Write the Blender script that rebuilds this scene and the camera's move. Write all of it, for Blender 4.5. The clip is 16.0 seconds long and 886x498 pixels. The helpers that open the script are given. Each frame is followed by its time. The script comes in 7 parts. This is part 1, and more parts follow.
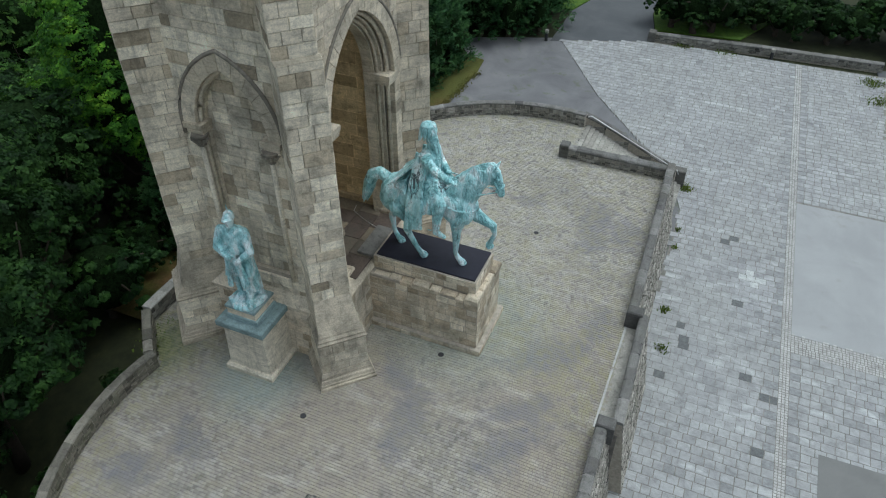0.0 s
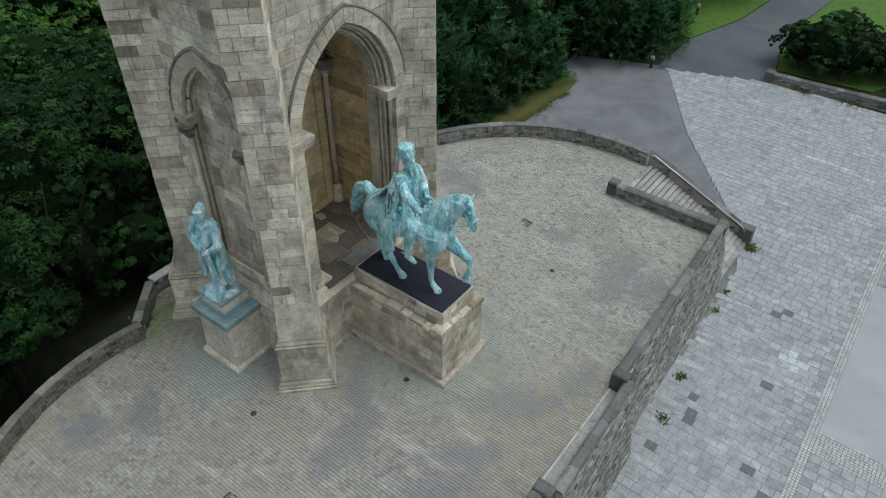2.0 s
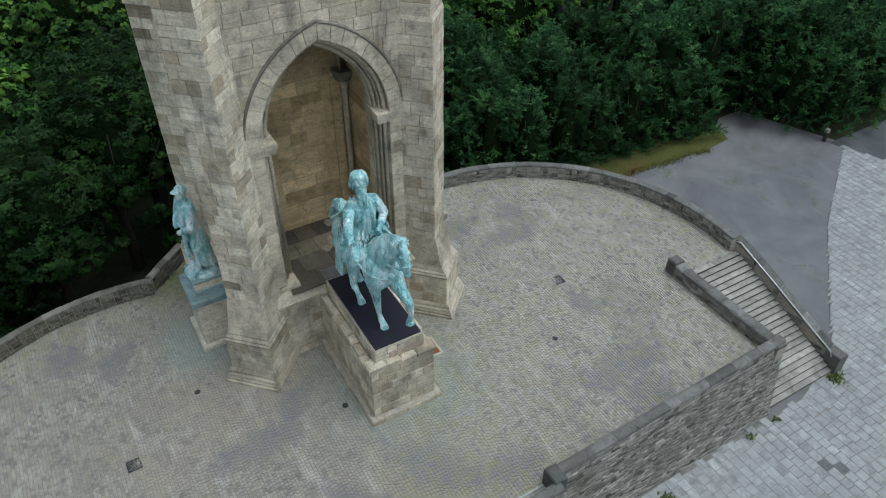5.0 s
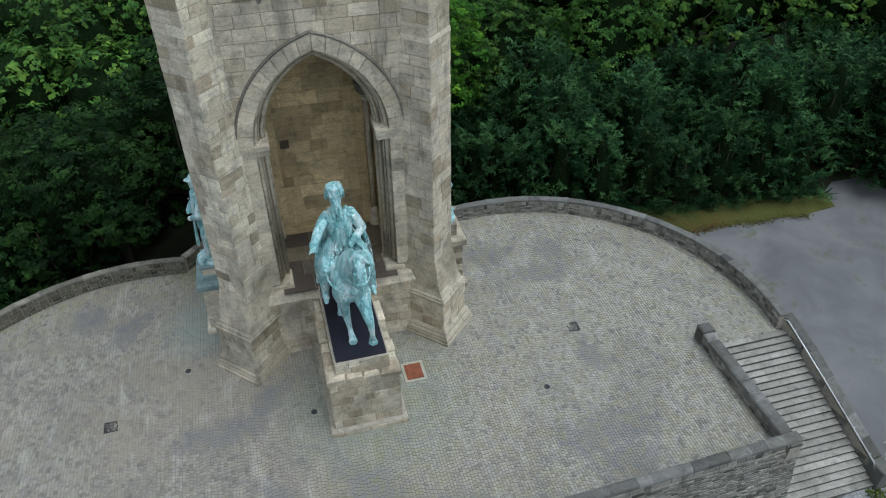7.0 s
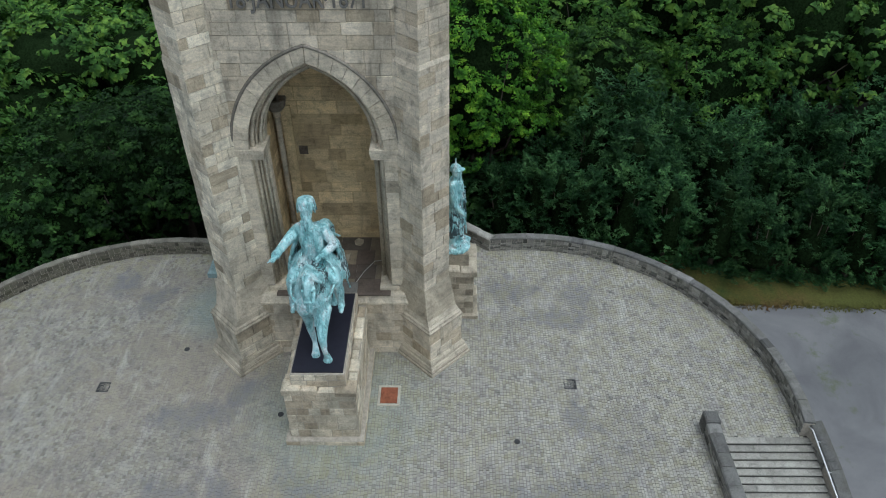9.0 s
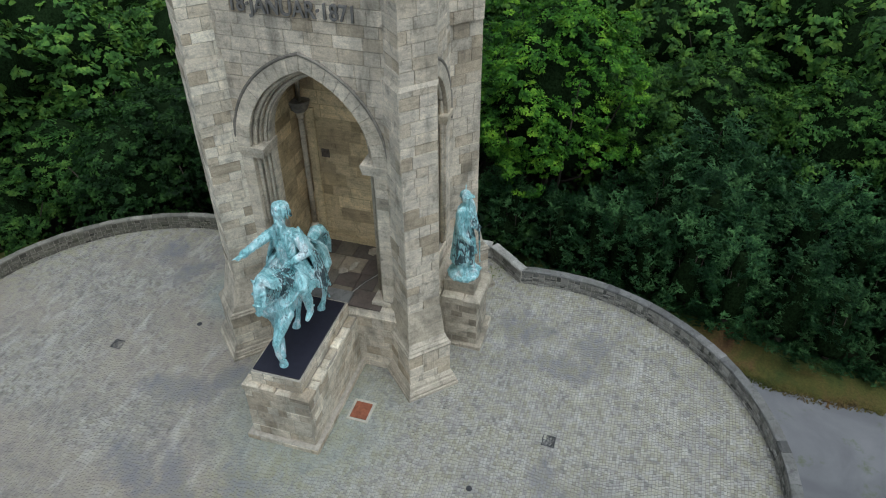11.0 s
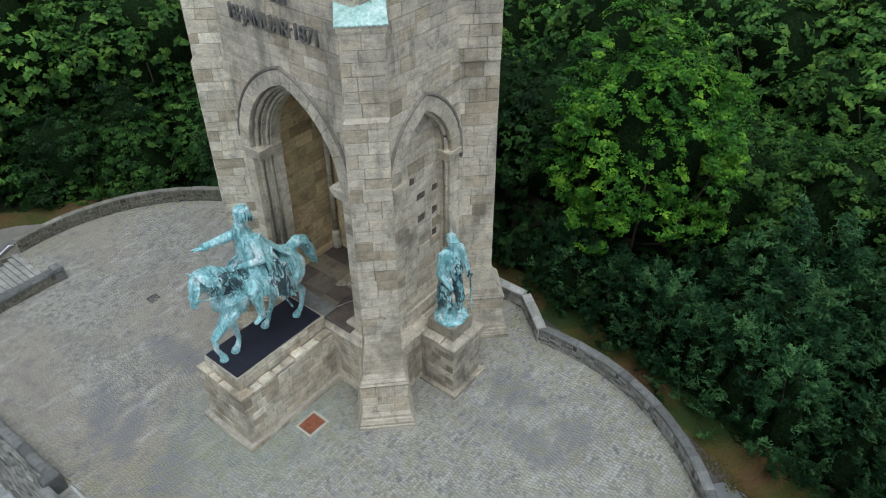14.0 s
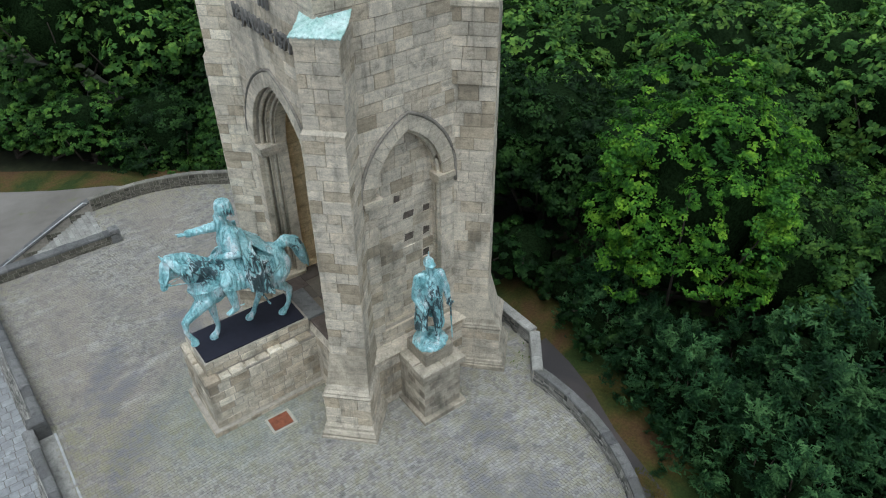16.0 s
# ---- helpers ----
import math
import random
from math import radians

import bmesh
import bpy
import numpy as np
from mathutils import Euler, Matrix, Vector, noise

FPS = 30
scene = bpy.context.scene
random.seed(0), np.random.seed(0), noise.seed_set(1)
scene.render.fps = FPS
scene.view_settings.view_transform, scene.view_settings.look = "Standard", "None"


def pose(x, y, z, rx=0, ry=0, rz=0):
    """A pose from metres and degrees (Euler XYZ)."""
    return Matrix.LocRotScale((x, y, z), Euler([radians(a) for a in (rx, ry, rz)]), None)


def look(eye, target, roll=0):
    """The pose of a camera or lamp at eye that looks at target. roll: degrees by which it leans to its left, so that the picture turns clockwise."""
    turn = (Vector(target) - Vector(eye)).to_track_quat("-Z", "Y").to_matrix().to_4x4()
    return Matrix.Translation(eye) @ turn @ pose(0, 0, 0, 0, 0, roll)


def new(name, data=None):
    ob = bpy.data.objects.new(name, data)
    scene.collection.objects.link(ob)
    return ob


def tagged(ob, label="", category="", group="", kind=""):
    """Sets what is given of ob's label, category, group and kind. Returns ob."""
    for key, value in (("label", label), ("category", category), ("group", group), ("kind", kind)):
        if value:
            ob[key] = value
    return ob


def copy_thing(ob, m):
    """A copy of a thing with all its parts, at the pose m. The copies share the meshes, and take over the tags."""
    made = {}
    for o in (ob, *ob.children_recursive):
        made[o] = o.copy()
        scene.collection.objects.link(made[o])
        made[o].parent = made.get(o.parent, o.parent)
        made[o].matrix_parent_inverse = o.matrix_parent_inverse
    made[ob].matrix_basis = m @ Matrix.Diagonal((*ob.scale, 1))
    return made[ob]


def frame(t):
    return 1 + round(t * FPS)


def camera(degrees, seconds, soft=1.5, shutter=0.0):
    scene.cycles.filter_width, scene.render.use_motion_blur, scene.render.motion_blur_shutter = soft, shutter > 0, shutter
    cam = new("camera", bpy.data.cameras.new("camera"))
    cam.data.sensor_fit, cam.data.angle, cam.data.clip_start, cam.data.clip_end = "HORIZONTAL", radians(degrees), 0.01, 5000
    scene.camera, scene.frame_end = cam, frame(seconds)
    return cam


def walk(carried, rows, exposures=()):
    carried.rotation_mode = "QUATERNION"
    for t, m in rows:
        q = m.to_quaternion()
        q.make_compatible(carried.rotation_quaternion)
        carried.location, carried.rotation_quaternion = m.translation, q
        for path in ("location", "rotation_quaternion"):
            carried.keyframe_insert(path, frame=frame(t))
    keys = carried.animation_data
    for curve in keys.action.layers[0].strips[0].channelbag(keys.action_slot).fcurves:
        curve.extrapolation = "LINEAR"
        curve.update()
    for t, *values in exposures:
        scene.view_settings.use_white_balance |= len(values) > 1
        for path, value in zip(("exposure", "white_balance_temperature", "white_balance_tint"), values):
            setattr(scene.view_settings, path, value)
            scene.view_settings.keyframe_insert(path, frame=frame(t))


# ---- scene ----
cam = camera(62.7, 16.0, soft=1.1)
PATH = [
    (0, (13.673, -23.565, 26.368), (13.074, -22.158, 25.078), -0.1),
    (0.5, (15.165, -22.521, 26.431), (14.481, -21.152, 25.143), -0.2),
    (1, (16.589, -21.329, 26.456), (15.822, -20.004, 25.169), -0.0),
    (1.5, (17.815, -20.086, 26.502), (16.972, -18.809, 25.215), 0.0),
    (2, (19.035, -18.645, 26.579), (18.109, -17.428, 25.289), 0.2),
    (2.5, (20.185, -17.257, 26.64), (19.186, -16.101, 25.35), 0.1),
    (3, (21.228, -15.801, 26.697), (20.16, -14.708, 25.407), 0.1),
    (3.5, (22.272, -14.155, 26.767), (21.13, -13.139, 25.478), 0.0),
    (4, (23.104, -12.52, 26.857), (21.9, -11.58, 25.566), 0.0),
    (4.2, (23.391, -11.789, 26.875), (22.164, -10.881, 25.583), 0.1),
    (6.3, (26.212, -4.419, 26.658), (24.749, -3.886, 25.403), -0.7),
    (6.5, (26.379, -3.774, 26.646), (24.9, -3.277, 25.394), -0.7),
    (7, (26.629, -2.007, 26.608), (25.116, -1.606, 25.362), -0.7),
    (7.5, (26.779, -0.047, 26.606), (25.236, 0.248, 25.369), -0.7),
    (8, (26.76, 1.799, 26.653), (25.197, 1.992, 25.421), -0.6),
    (8.5, (26.525, 3.742, 26.754), (24.95, 3.823, 25.523), -0.5),
    (9, (26.15, 5.51, 26.892), (24.575, 5.49, 25.66), -0.4),
    (9.2, (25.92, 6.244, 26.919), (24.346, 6.184, 25.687), -0.3),
    (11.3, (22.919, 13.765, 27.224), (21.43, 13.247, 25.993), -0.3),
    (11.5, (22.529, 14.448, 27.24), (21.054, 13.889, 26.011), -0.3),
    (12, (21.521, 15.922, 27.314), (20.09, 15.255, 26.086), -0.3),
    (12.5, (20.482, 17.293, 27.441), (19.09, 16.548, 26.213), -0.2),
    (13, (19.341, 18.633, 27.528), (17.994, 17.808, 26.3), -0.4),
    (13.3, (18.571, 19.501, 27.56), (17.266, 18.618, 26.328), 0.0),
    (13.5, (18.027, 20.054, 27.576), (16.735, 19.141, 26.352), -0.3),
    (14, (16.635, 21.264, 27.647), (15.403, 20.272, 26.423), -0.4),
    (14.5, (15.185, 22.415, 27.673), (14.019, 21.344, 26.451), -0.4),
    (15, (13.641, 23.563, 27.699), (12.546, 22.416, 26.481), -0.4),
    (15.5, (12.092, 24.506, 27.717), (11.071, 23.291, 26.5), -0.4),
    (16, (10.55, 25.34, 27.729), (9.604, 24.063, 26.514), -0.4),
]
walk(cam, [(t, look(eye, target, roll)) for t, eye, target, roll in PATH],
     exposures=[(0, 0.23, 5850, 2), (3.5, 0.12, 5800, 2), (9, 0.10, 5730, 3), (16, 0.16, 5680, 4)])

# ---- light ----
world = bpy.data.worlds.new("overcast_sky")
scene.world = world
world.use_nodes = True
wn = world.node_tree
wn.nodes.clear()
sky = wn.nodes.new("ShaderNodeTexSky")
sky.sky_type = "NISHITA"
sky.sun_disc = False
sky.sun_elevation = radians(72)
sky.sun_rotation = radians(45)
sky.air_density, sky.dust_density, sky.ozone_density = 1.0, 4.0, 1.0
soft_sky = wn.nodes.new("ShaderNodeHueSaturation")
soft_sky.inputs["Saturation"].default_value = 0.3
bg = wn.nodes.new("ShaderNodeBackground")
bg.inputs["Strength"].default_value = 0.15
wo = wn.nodes.new("ShaderNodeOutputWorld")
wn.links.new(sky.outputs[0], soft_sky.inputs["Color"])
wn.links.new(soft_sky.outputs[0], bg.inputs["Color"])
wn.links.new(bg.outputs[0], wo.inputs["Surface"])
sun_data = bpy.data.lights.new("sun", "SUN")
sun_data.energy, sun_data.angle, sun_data.color = 0.8, radians(60), (1.0, 0.975, 0.94)
sun = new("sun", sun_data)
sun.matrix_world = look((12, 15, 58), (0, 0, 0))

# ---- materials ----


def shader(name, rough=0.8, metal=0.0):
    m = bpy.data.materials.new(name)
    m.use_nodes = True
    nt = m.node_tree
    b = nt.nodes["Principled BSDF"]
    b.inputs["Roughness"].default_value = rough
    b.inputs["Metallic"].default_value = metal
    b.inputs["Specular IOR Level"].default_value = 0.25
    return m, nt, b


def mixed(nt, fac, a, b, mode="MIX"):
    n = nt.nodes.new("ShaderNodeMix")
    n.data_type, n.blend_type = "RGBA", mode
    for sock, v in ((n.inputs[0], fac), (n.inputs[6], a), (n.inputs[7], b)):
        if hasattr(v, "links"):
            nt.links.new(v, sock)
        elif isinstance(v, (int, float)):
            sock.default_value = v
        else:
            sock.default_value = (*v, 1)
    return n.outputs[2]


def grain(nt, scale, detail=4, rough=0.6, stretch=None, dist=0.0):
    tc = nt.nodes.new("ShaderNodeNewGeometry").outputs["Position"]
    if stretch:
        mp = nt.nodes.new("ShaderNodeVectorMath")
        mp.operation = "MULTIPLY"
        mp.inputs[1].default_value = stretch
        nt.links.new(tc, mp.inputs[0])
        tc = mp.outputs[0]
    n = nt.nodes.new("ShaderNodeTexNoise")
    n.inputs["Scale"].default_value, n.inputs["Detail"].default_value = scale, detail
    n.inputs["Roughness"].default_value, n.inputs["Distortion"].default_value = rough, dist
    nt.links.new(tc, n.inputs["Vector"])
    return n.outputs["Fac"]


def ramp(nt, fac, *stops):
    r = nt.nodes.new("ShaderNodeValToRGB")
    e = r.color_ramp.elements
    while len(e) < len(stops):
        e.new(0.5)
    for el, (p, c) in zip(e, stops):
        el.position = p
        el.color = (*c, 1) if not isinstance(c, (int, float)) else (c, c, c, 1)
    nt.links.new(fac, r.inputs[0])
    return r.outputs[0]


def relief(nt, b, height, strength=0.4, dist=0.02):
    n = nt.nodes.new("ShaderNodeBump")
    n.inputs["Strength"].default_value, n.inputs["Distance"].default_value = strength, dist
    nt.links.new(height, n.inputs["Height"])
    nt.links.new(n.outputs[0], b.inputs["Normal"])


def any_random(nt):
    """One random number for each object and each loose piece of a mesh."""
    a = nt.nodes.new("ShaderNodeObjectInfo").outputs["Random"]
    b = nt.nodes.new("ShaderNodeNewGeometry").outputs["Random Per Island"]
    s = nt.nodes.new("ShaderNodeMath")
    s.operation = "ADD"
    nt.links.new(a, s.inputs[0]), nt.links.new(b, s.inputs[1])
    f = nt.nodes.new("ShaderNodeMath")
    f.operation = "FRACT"
    nt.links.new(s.outputs[0], f.inputs[0])
    return f.outputs[0]


def stone(name, c0, c1, c2, stain=(0.10, 0.094, 0.076), stain_amount=0.55, streak=True, moss=0.0, rough=0.9, spread=1.0):
    """Blocks of a few tones with grain, blotches, rain streaks and dark weathering."""
    m, nt, b = shader(name, rough)
    rnd = any_random(nt)
    low = [v * (1 - 0.22 * spread) for v in c0]
    high = [min(1, v * (1 + 0.13 * spread)) for v in c1]
    base = ramp(nt, rnd, (0.0, low), (0.06, c0), (0.4, c1), (0.72, c2), (0.92, high), (1.0, c0))
    fine = grain(nt, 15, 6, 0.8)
    col = mixed(nt, 0.5, base, ramp(nt, fine, (0.34, 0.5), (0.5, 1.0), (0.64, 1.3)), "MULTIPLY")
    bedding = grain(nt, 1.6, 6, 0.7, (0.6, 0.6, 3.0), 0.9)
    col = mixed(nt, 0.4, col, ramp(nt, bedding, (0.36, 0.55), (0.5, 1.0), (0.62, 1.25)), "MULTIPLY")
    blotch = grain(nt, 2.4, 6, 0.72, None, 0.6)
    col = mixed(nt, 0.75, col, ramp(nt, blotch, (0.32, 0.5), (0.46, 1.0), (0.7, 1.22)), "MULTIPLY")
    wide = grain(nt, 0.55, 5, 0.65, (1, 1, 0.55) if streak else None, 0.4)
    col = mixed(nt, ramp(nt, wide, (0.48, 0.0), (0.68, stain_amount)), col, stain)
    if streak:
        runs = grain(nt, 2.6, 5, 0.7, (1, 1, 0.1), 0.3)
        col = mixed(nt, ramp(nt, runs, (0.58, 0.0), (0.72, stain_amount * 0.8)), col, stain)
    if moss:
        mo = grain(nt, 1.3, 5, 0.7)
        col = mixed(nt, ramp(nt, mo, (0.5, 0.0), (0.68, moss)), col, (0.07, 0.085, 0.035))
    nt.links.new(col, b.inputs["Base Color"])
    relief(nt, b, mixed(nt, 0.5, blotch, fine), 0.8, 0.07)
    return m


def plain(name, color, rough=0.6, metal=0.0, spread=0.25, scale=6):
    m, nt, b = shader(name, rough, metal)
    g = grain(nt, scale, 5, 0.65)
    lo = [v * (1 - spread) for v in color]
    hi = [min(1, v * (1 + spread)) for v in color]
    nt.links.new(ramp(nt, g, (0.3, lo), (0.7, hi)), b.inputs["Base Color"])
    relief(nt, b, g, 0.25, 0.01)
    return m


SANDSTONE = stone("weathered_sandstone", (0.50, 0.415, 0.295), (0.66, 0.58, 0.455), (0.56, 0.495, 0.39), stain_amount=0.62, spread=1.1)
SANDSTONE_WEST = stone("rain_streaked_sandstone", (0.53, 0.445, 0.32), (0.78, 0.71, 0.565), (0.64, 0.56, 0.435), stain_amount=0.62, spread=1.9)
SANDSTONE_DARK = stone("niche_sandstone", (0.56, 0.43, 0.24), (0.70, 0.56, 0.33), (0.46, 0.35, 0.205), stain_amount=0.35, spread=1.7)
SANDSTONE_SMOOTH = stone("dressed_sandstone", (0.56, 0.485, 0.365), (0.64, 0.565, 0.44), (0.54, 0.475, 0.37), stain_amount=0.5)
SANDSTONE_BASE = stone("dirty_base_sandstone", (0.43, 0.375, 0.285), (0.49, 0.43, 0.335), (0.40, 0.35, 0.27), stain_amount=0.65, moss=0.15)
FLAG_RED = stone("red_brown_flagstone", (0.08, 0.064, 0.052), (0.11, 0.086, 0.07), (0.07, 0.057, 0.048), stain_amount=0.5, streak=False)
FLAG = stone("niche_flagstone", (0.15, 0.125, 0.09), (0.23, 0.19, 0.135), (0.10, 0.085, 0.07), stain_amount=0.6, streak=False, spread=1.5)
PLINTH_STONE = stone("plinth_sandstone", (0.52, 0.43, 0.31), (0.66, 0.595, 0.47), (0.45, 0.37, 0.265), stain_amount=0.5, moss=0.3, spread=1.8)
MORTAR = plain("mortar", (0.35, 0.315, 0.26), 0.95)
# hood mouldings and capitals: a stone much darker than the walls
HOOD = stone("dark_hood_stone", (0.25, 0.22, 0.18), (0.33, 0.295, 0.245), (0.20, 0.18, 0.15), stain_amount=0.8)
RUBBLE = stone("parapet_stone", (0.11, 0.108, 0.098), (0.33, 0.315, 0.28), (0.17, 0.163, 0.145), stain_amount=0.55, moss=0.25, spread=2.2)
COPING = stone("coping_stone", (0.12, 0.118, 0.112), (0.175, 0.17, 0.16), (0.098, 0.096, 0.092), stain_amount=0.6, moss=0.15, spread=2.0)
COPING_TAN = stone("tan_coping_stone", (0.155, 0.145, 0.118), (0.215, 0.20, 0.165), (0.12, 0.112, 0.094), stain_amount=0.55, moss=0.2, spread=2.0)
RUBBLE_TAN = stone("tan_parapet_stone", (0.10, 0.092, 0.072), (0.20, 0.185, 0.145), (0.135, 0.123, 0.098), stain_amount=0.5, moss=0.35, spread=2.2)
PLINTH_PALE = stone("pale_plinth_sandstone", (0.64, 0.58, 0.46), (0.70, 0.64, 0.52), (0.60, 0.54, 0.43), stain_amount=0.45, moss=0.1)
PLINTH_BROWN = stone("brown_plinth_sandstone", (0.34, 0.29, 0.22), (0.52, 0.46, 0.36), (0.28, 0.24, 0.18), stain_amount=0.8, moss=0.2, spread=1.6)
# riser colour holds the shade under the tread edges besides moss and dirt
RISER = stone("shaded_mossy_riser_stone", (0.085, 0.082, 0.074), (0.11, 0.105, 0.095), (0.075, 0.072, 0.066), stain_amount=0.3, moss=0.2)
HOLE_SHADE = plain("painted_hole_shade", (0.12, 0.098, 0.078), 0.95, 0, 0.5, 5)
FRAME = plain("pale_frame_stone", (0.40, 0.375, 0.31), 0.85, 0, 0.2, 5)
STEP = stone("step_stone", (0.31, 0.298, 0.265), (0.36, 0.347, 0.31), (0.265, 0.255, 0.228), stain_amount=0.3, moss=0.15)
PLATE = plain("black_bronze_plate", (0.018, 0.018, 0.028), 0.55, 0.0, 0.2, 3)
RUST = plain("rusty_steel", (0.21, 0.075, 0.04), 0.85, 0.0, 0.35, 5)
STEEL = plain("galvanised_steel", (0.62, 0.62, 0.62), 0.35, 0.7, 0.1)
IRON = plain("dark_iron", (0.05, 0.05, 0.052), 0.7, 0.4)
LETTER = plain("grey_bronze_letters", (0.19, 0.18, 0.165), 0.6, 0.3)


# old water stains on the terrace: place, radii, turn
STAINS = ((4.6, 11.4, 1.1, 0.8, 0), (-4.3, 8.7, 1.3, 1.7, 20), (-2.2, 11.2, 0.9, 1.9, 0), (9.0, 10.1, 1.2, 2.7, 0), (4.6, -6.2, 0.9, 2.2, 8), (3.3, -4.3, 1.2, 0.7, -30),
          (8.9, -4.0, 1.9, 0.7, 43), (9.3, -0.3, 2.4, 1.1, 42), (-5.1, -13.0, 1.4, 1.0, 0), (-3.4, -10.9, 1.5, 0.7, -35), (9.1, -5.8, 2.4, 0.9, 63), (-4.2, 12.3, 1.3, 1.3, 0), (10.4, 10.6, 1.1, 1.7, 0), (10.9, 2.6, 0.8, 1.3, 0))


def calc(nt, op, a, b, c=None):
    n = nt.nodes.new("ShaderNodeMath")
    n.operation = op
    for sock, v in zip(n.inputs, (a, b, c)):
        if v is None:
            continue
        if hasattr(v, "links"):
            nt.links.new(v, sock)
        else:
            sock.default_value = v
    return n.outputs[0]


def reach(nt, centre, near, far, top, ragged=None):
    """From top within near metres of a place down to nothing at far metres."""
    d = nt.nodes.new("ShaderNodeVectorMath")
    d.operation = "DISTANCE"
    d.inputs[1].default_value = centre
    nt.links.new(nt.nodes.new("ShaderNodeNewGeometry").outputs["Position"], d.inputs[0])
    r = nt.nodes.new("ShaderNodeMapRange")
    for k, v in enumerate((near, far, top, 0.0)):
        r.inputs[k + 1].default_value = v
    nt.links.new(d.outputs["Value"], r.inputs[0])
    return r.outputs[0] if ragged is None else calc(nt, "MULTIPLY", r.outputs[0], ragged)


def setts(name, c0, c1, c2, patch, patch_amount, warm, terrace_wear=False):
    m, nt, b = shader(name, 0.85)
    rnd = any_random(nt)
    base = ramp(nt, rnd, (0.0, c0), (0.5, c1), (1.0, c2))
    fine = grain(nt, 14, 4, 0.7)
    col = mixed(nt, 0.4, base, ramp(nt, fine, (0.3, 0.65), (0.7, 1.0)), "MULTIPLY")
    wide = grain(nt, 0.24, 7, 0.68, None, 1.0)
    col = mixed(nt, ramp(nt, wide, (0.47, 0.0), (0.60, patch_amount)), col, patch)
    w2 = grain(nt, 0.13, 4, 0.55, (1.2, 0.8, 1), 0.6)
    dusty = ramp(nt, w2, (0.4, 0.1), (0.6, 0.7))
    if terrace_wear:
        # the sandy tint grows stronger towards the west
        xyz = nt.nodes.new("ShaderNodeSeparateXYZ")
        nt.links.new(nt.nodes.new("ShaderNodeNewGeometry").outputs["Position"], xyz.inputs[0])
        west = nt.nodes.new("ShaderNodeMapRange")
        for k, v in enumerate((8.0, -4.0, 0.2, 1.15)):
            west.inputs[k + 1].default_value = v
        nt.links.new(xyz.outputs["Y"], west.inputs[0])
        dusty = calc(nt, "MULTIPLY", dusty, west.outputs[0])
    col = mixed(nt, dusty, col, warm, "MIX")
    light = grain(nt, 0.9, 5, 0.7, (0.5, 1.4, 1), 0.5)
    col = mixed(nt, ramp(nt, light, (0.54, 0.0), (0.68, 0.55)), col, [min(1, v * 1.28) for v in c1])
    grime = grain(nt, 1.7, 6, 0.75, None, 0.4)
    col = mixed(nt, 0.8, col, ramp(nt, grime, (0.3, 0.55), (0.48, 0.95), (0.66, 1.2)), "MULTIPLY")
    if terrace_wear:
        # tone is also multiplied darker and browner towards the west
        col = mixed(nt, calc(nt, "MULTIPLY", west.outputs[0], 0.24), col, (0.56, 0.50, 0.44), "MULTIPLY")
        specks = grain(nt, 4.0, 6, 0.8, None, 0.5)
        col = mixed(nt, ramp(nt, specks, (0.58, 0.0), (0.70, 0.5)), col, patch)
        rag = calc(nt, "SUBTRACT", grain(nt, 0.8, 8, 0.78, None, 1.2), 0.5)
        place = nt.nodes.new("ShaderNodeNewGeometry").outputs["Position"]
        most = None
        for x, y, rx, ry, turn in STAINS:
            mp = nt.nodes.new("ShaderNodeMapping")
            mp.vector_type = "TEXTURE"
            mp.inputs["Location"].default_value = (x, y, 0)
            mp.inputs["Rotation"].default_value = (0, 0, radians(turn))
            mp.inputs["Scale"].default_value = (rx, ry, 8)
            nt.links.new(place, mp.inputs["Vector"])
            far = nt.nodes.new("ShaderNodeVectorMath")
            far.operation = "LENGTH"
            nt.links.new(mp.outputs[0], far.inputs[0])
            one = calc(nt, "SUBTRACT", 1.0, far.outputs["Value"])
            most = one if most is None else calc(nt, "MAXIMUM", most, one)
        blot = calc(nt, "MULTIPLY_ADD", rag, 3.2, most)
        col = mixed(nt, ramp(nt, calc(nt, "MULTIPLY_ADD", blot, 0.5, 0.5), (0.4, 0.0), (0.72, 0.7)), col, (0.175, 0.172, 0.188))
        # copper-green wash round the plinths of the rider and of the cloaked man
        col = mixed(nt, reach(nt, (4.6, 0.4, 0), 2.2, 5.2, 0.45), col, (0.27, 0.315, 0.27))
        col = mixed(nt, reach(nt, (-2.9, -6.6, 0), 1.2, 3.0, 0.5), col, (0.27, 0.345, 0.325))
        # moss and dry weeds between the setts along the parapets and in the damp corner
        tufts = ramp(nt, grime, (0.42, 0.0), (0.6, 1.0))
        for centre, r0, amount in (((3.47, -10.35, 0), 11.2, 0.5), ((3.52, 9.8, 0), 11.6, 0.3)):
            ring = calc(nt, "MULTIPLY", calc(nt, "SUBTRACT", amount, reach(nt, centre, r0 - 2.6, r0, amount)), tufts)
            col = mixed(nt, ring, col, (0.235, 0.222, 0.115))
        col = mixed(nt, reach(nt, (-8.3, -7.0, 0), 0.6, 2.6, 0.75), col, mixed(nt, tufts, (0.07, 0.095, 0.02), (0.17, 0.18, 0.075)))
    nt.links.new(col, b.inputs["Base Color"])
    relief(nt, b, fine, 0.5, 0.01)
    return m


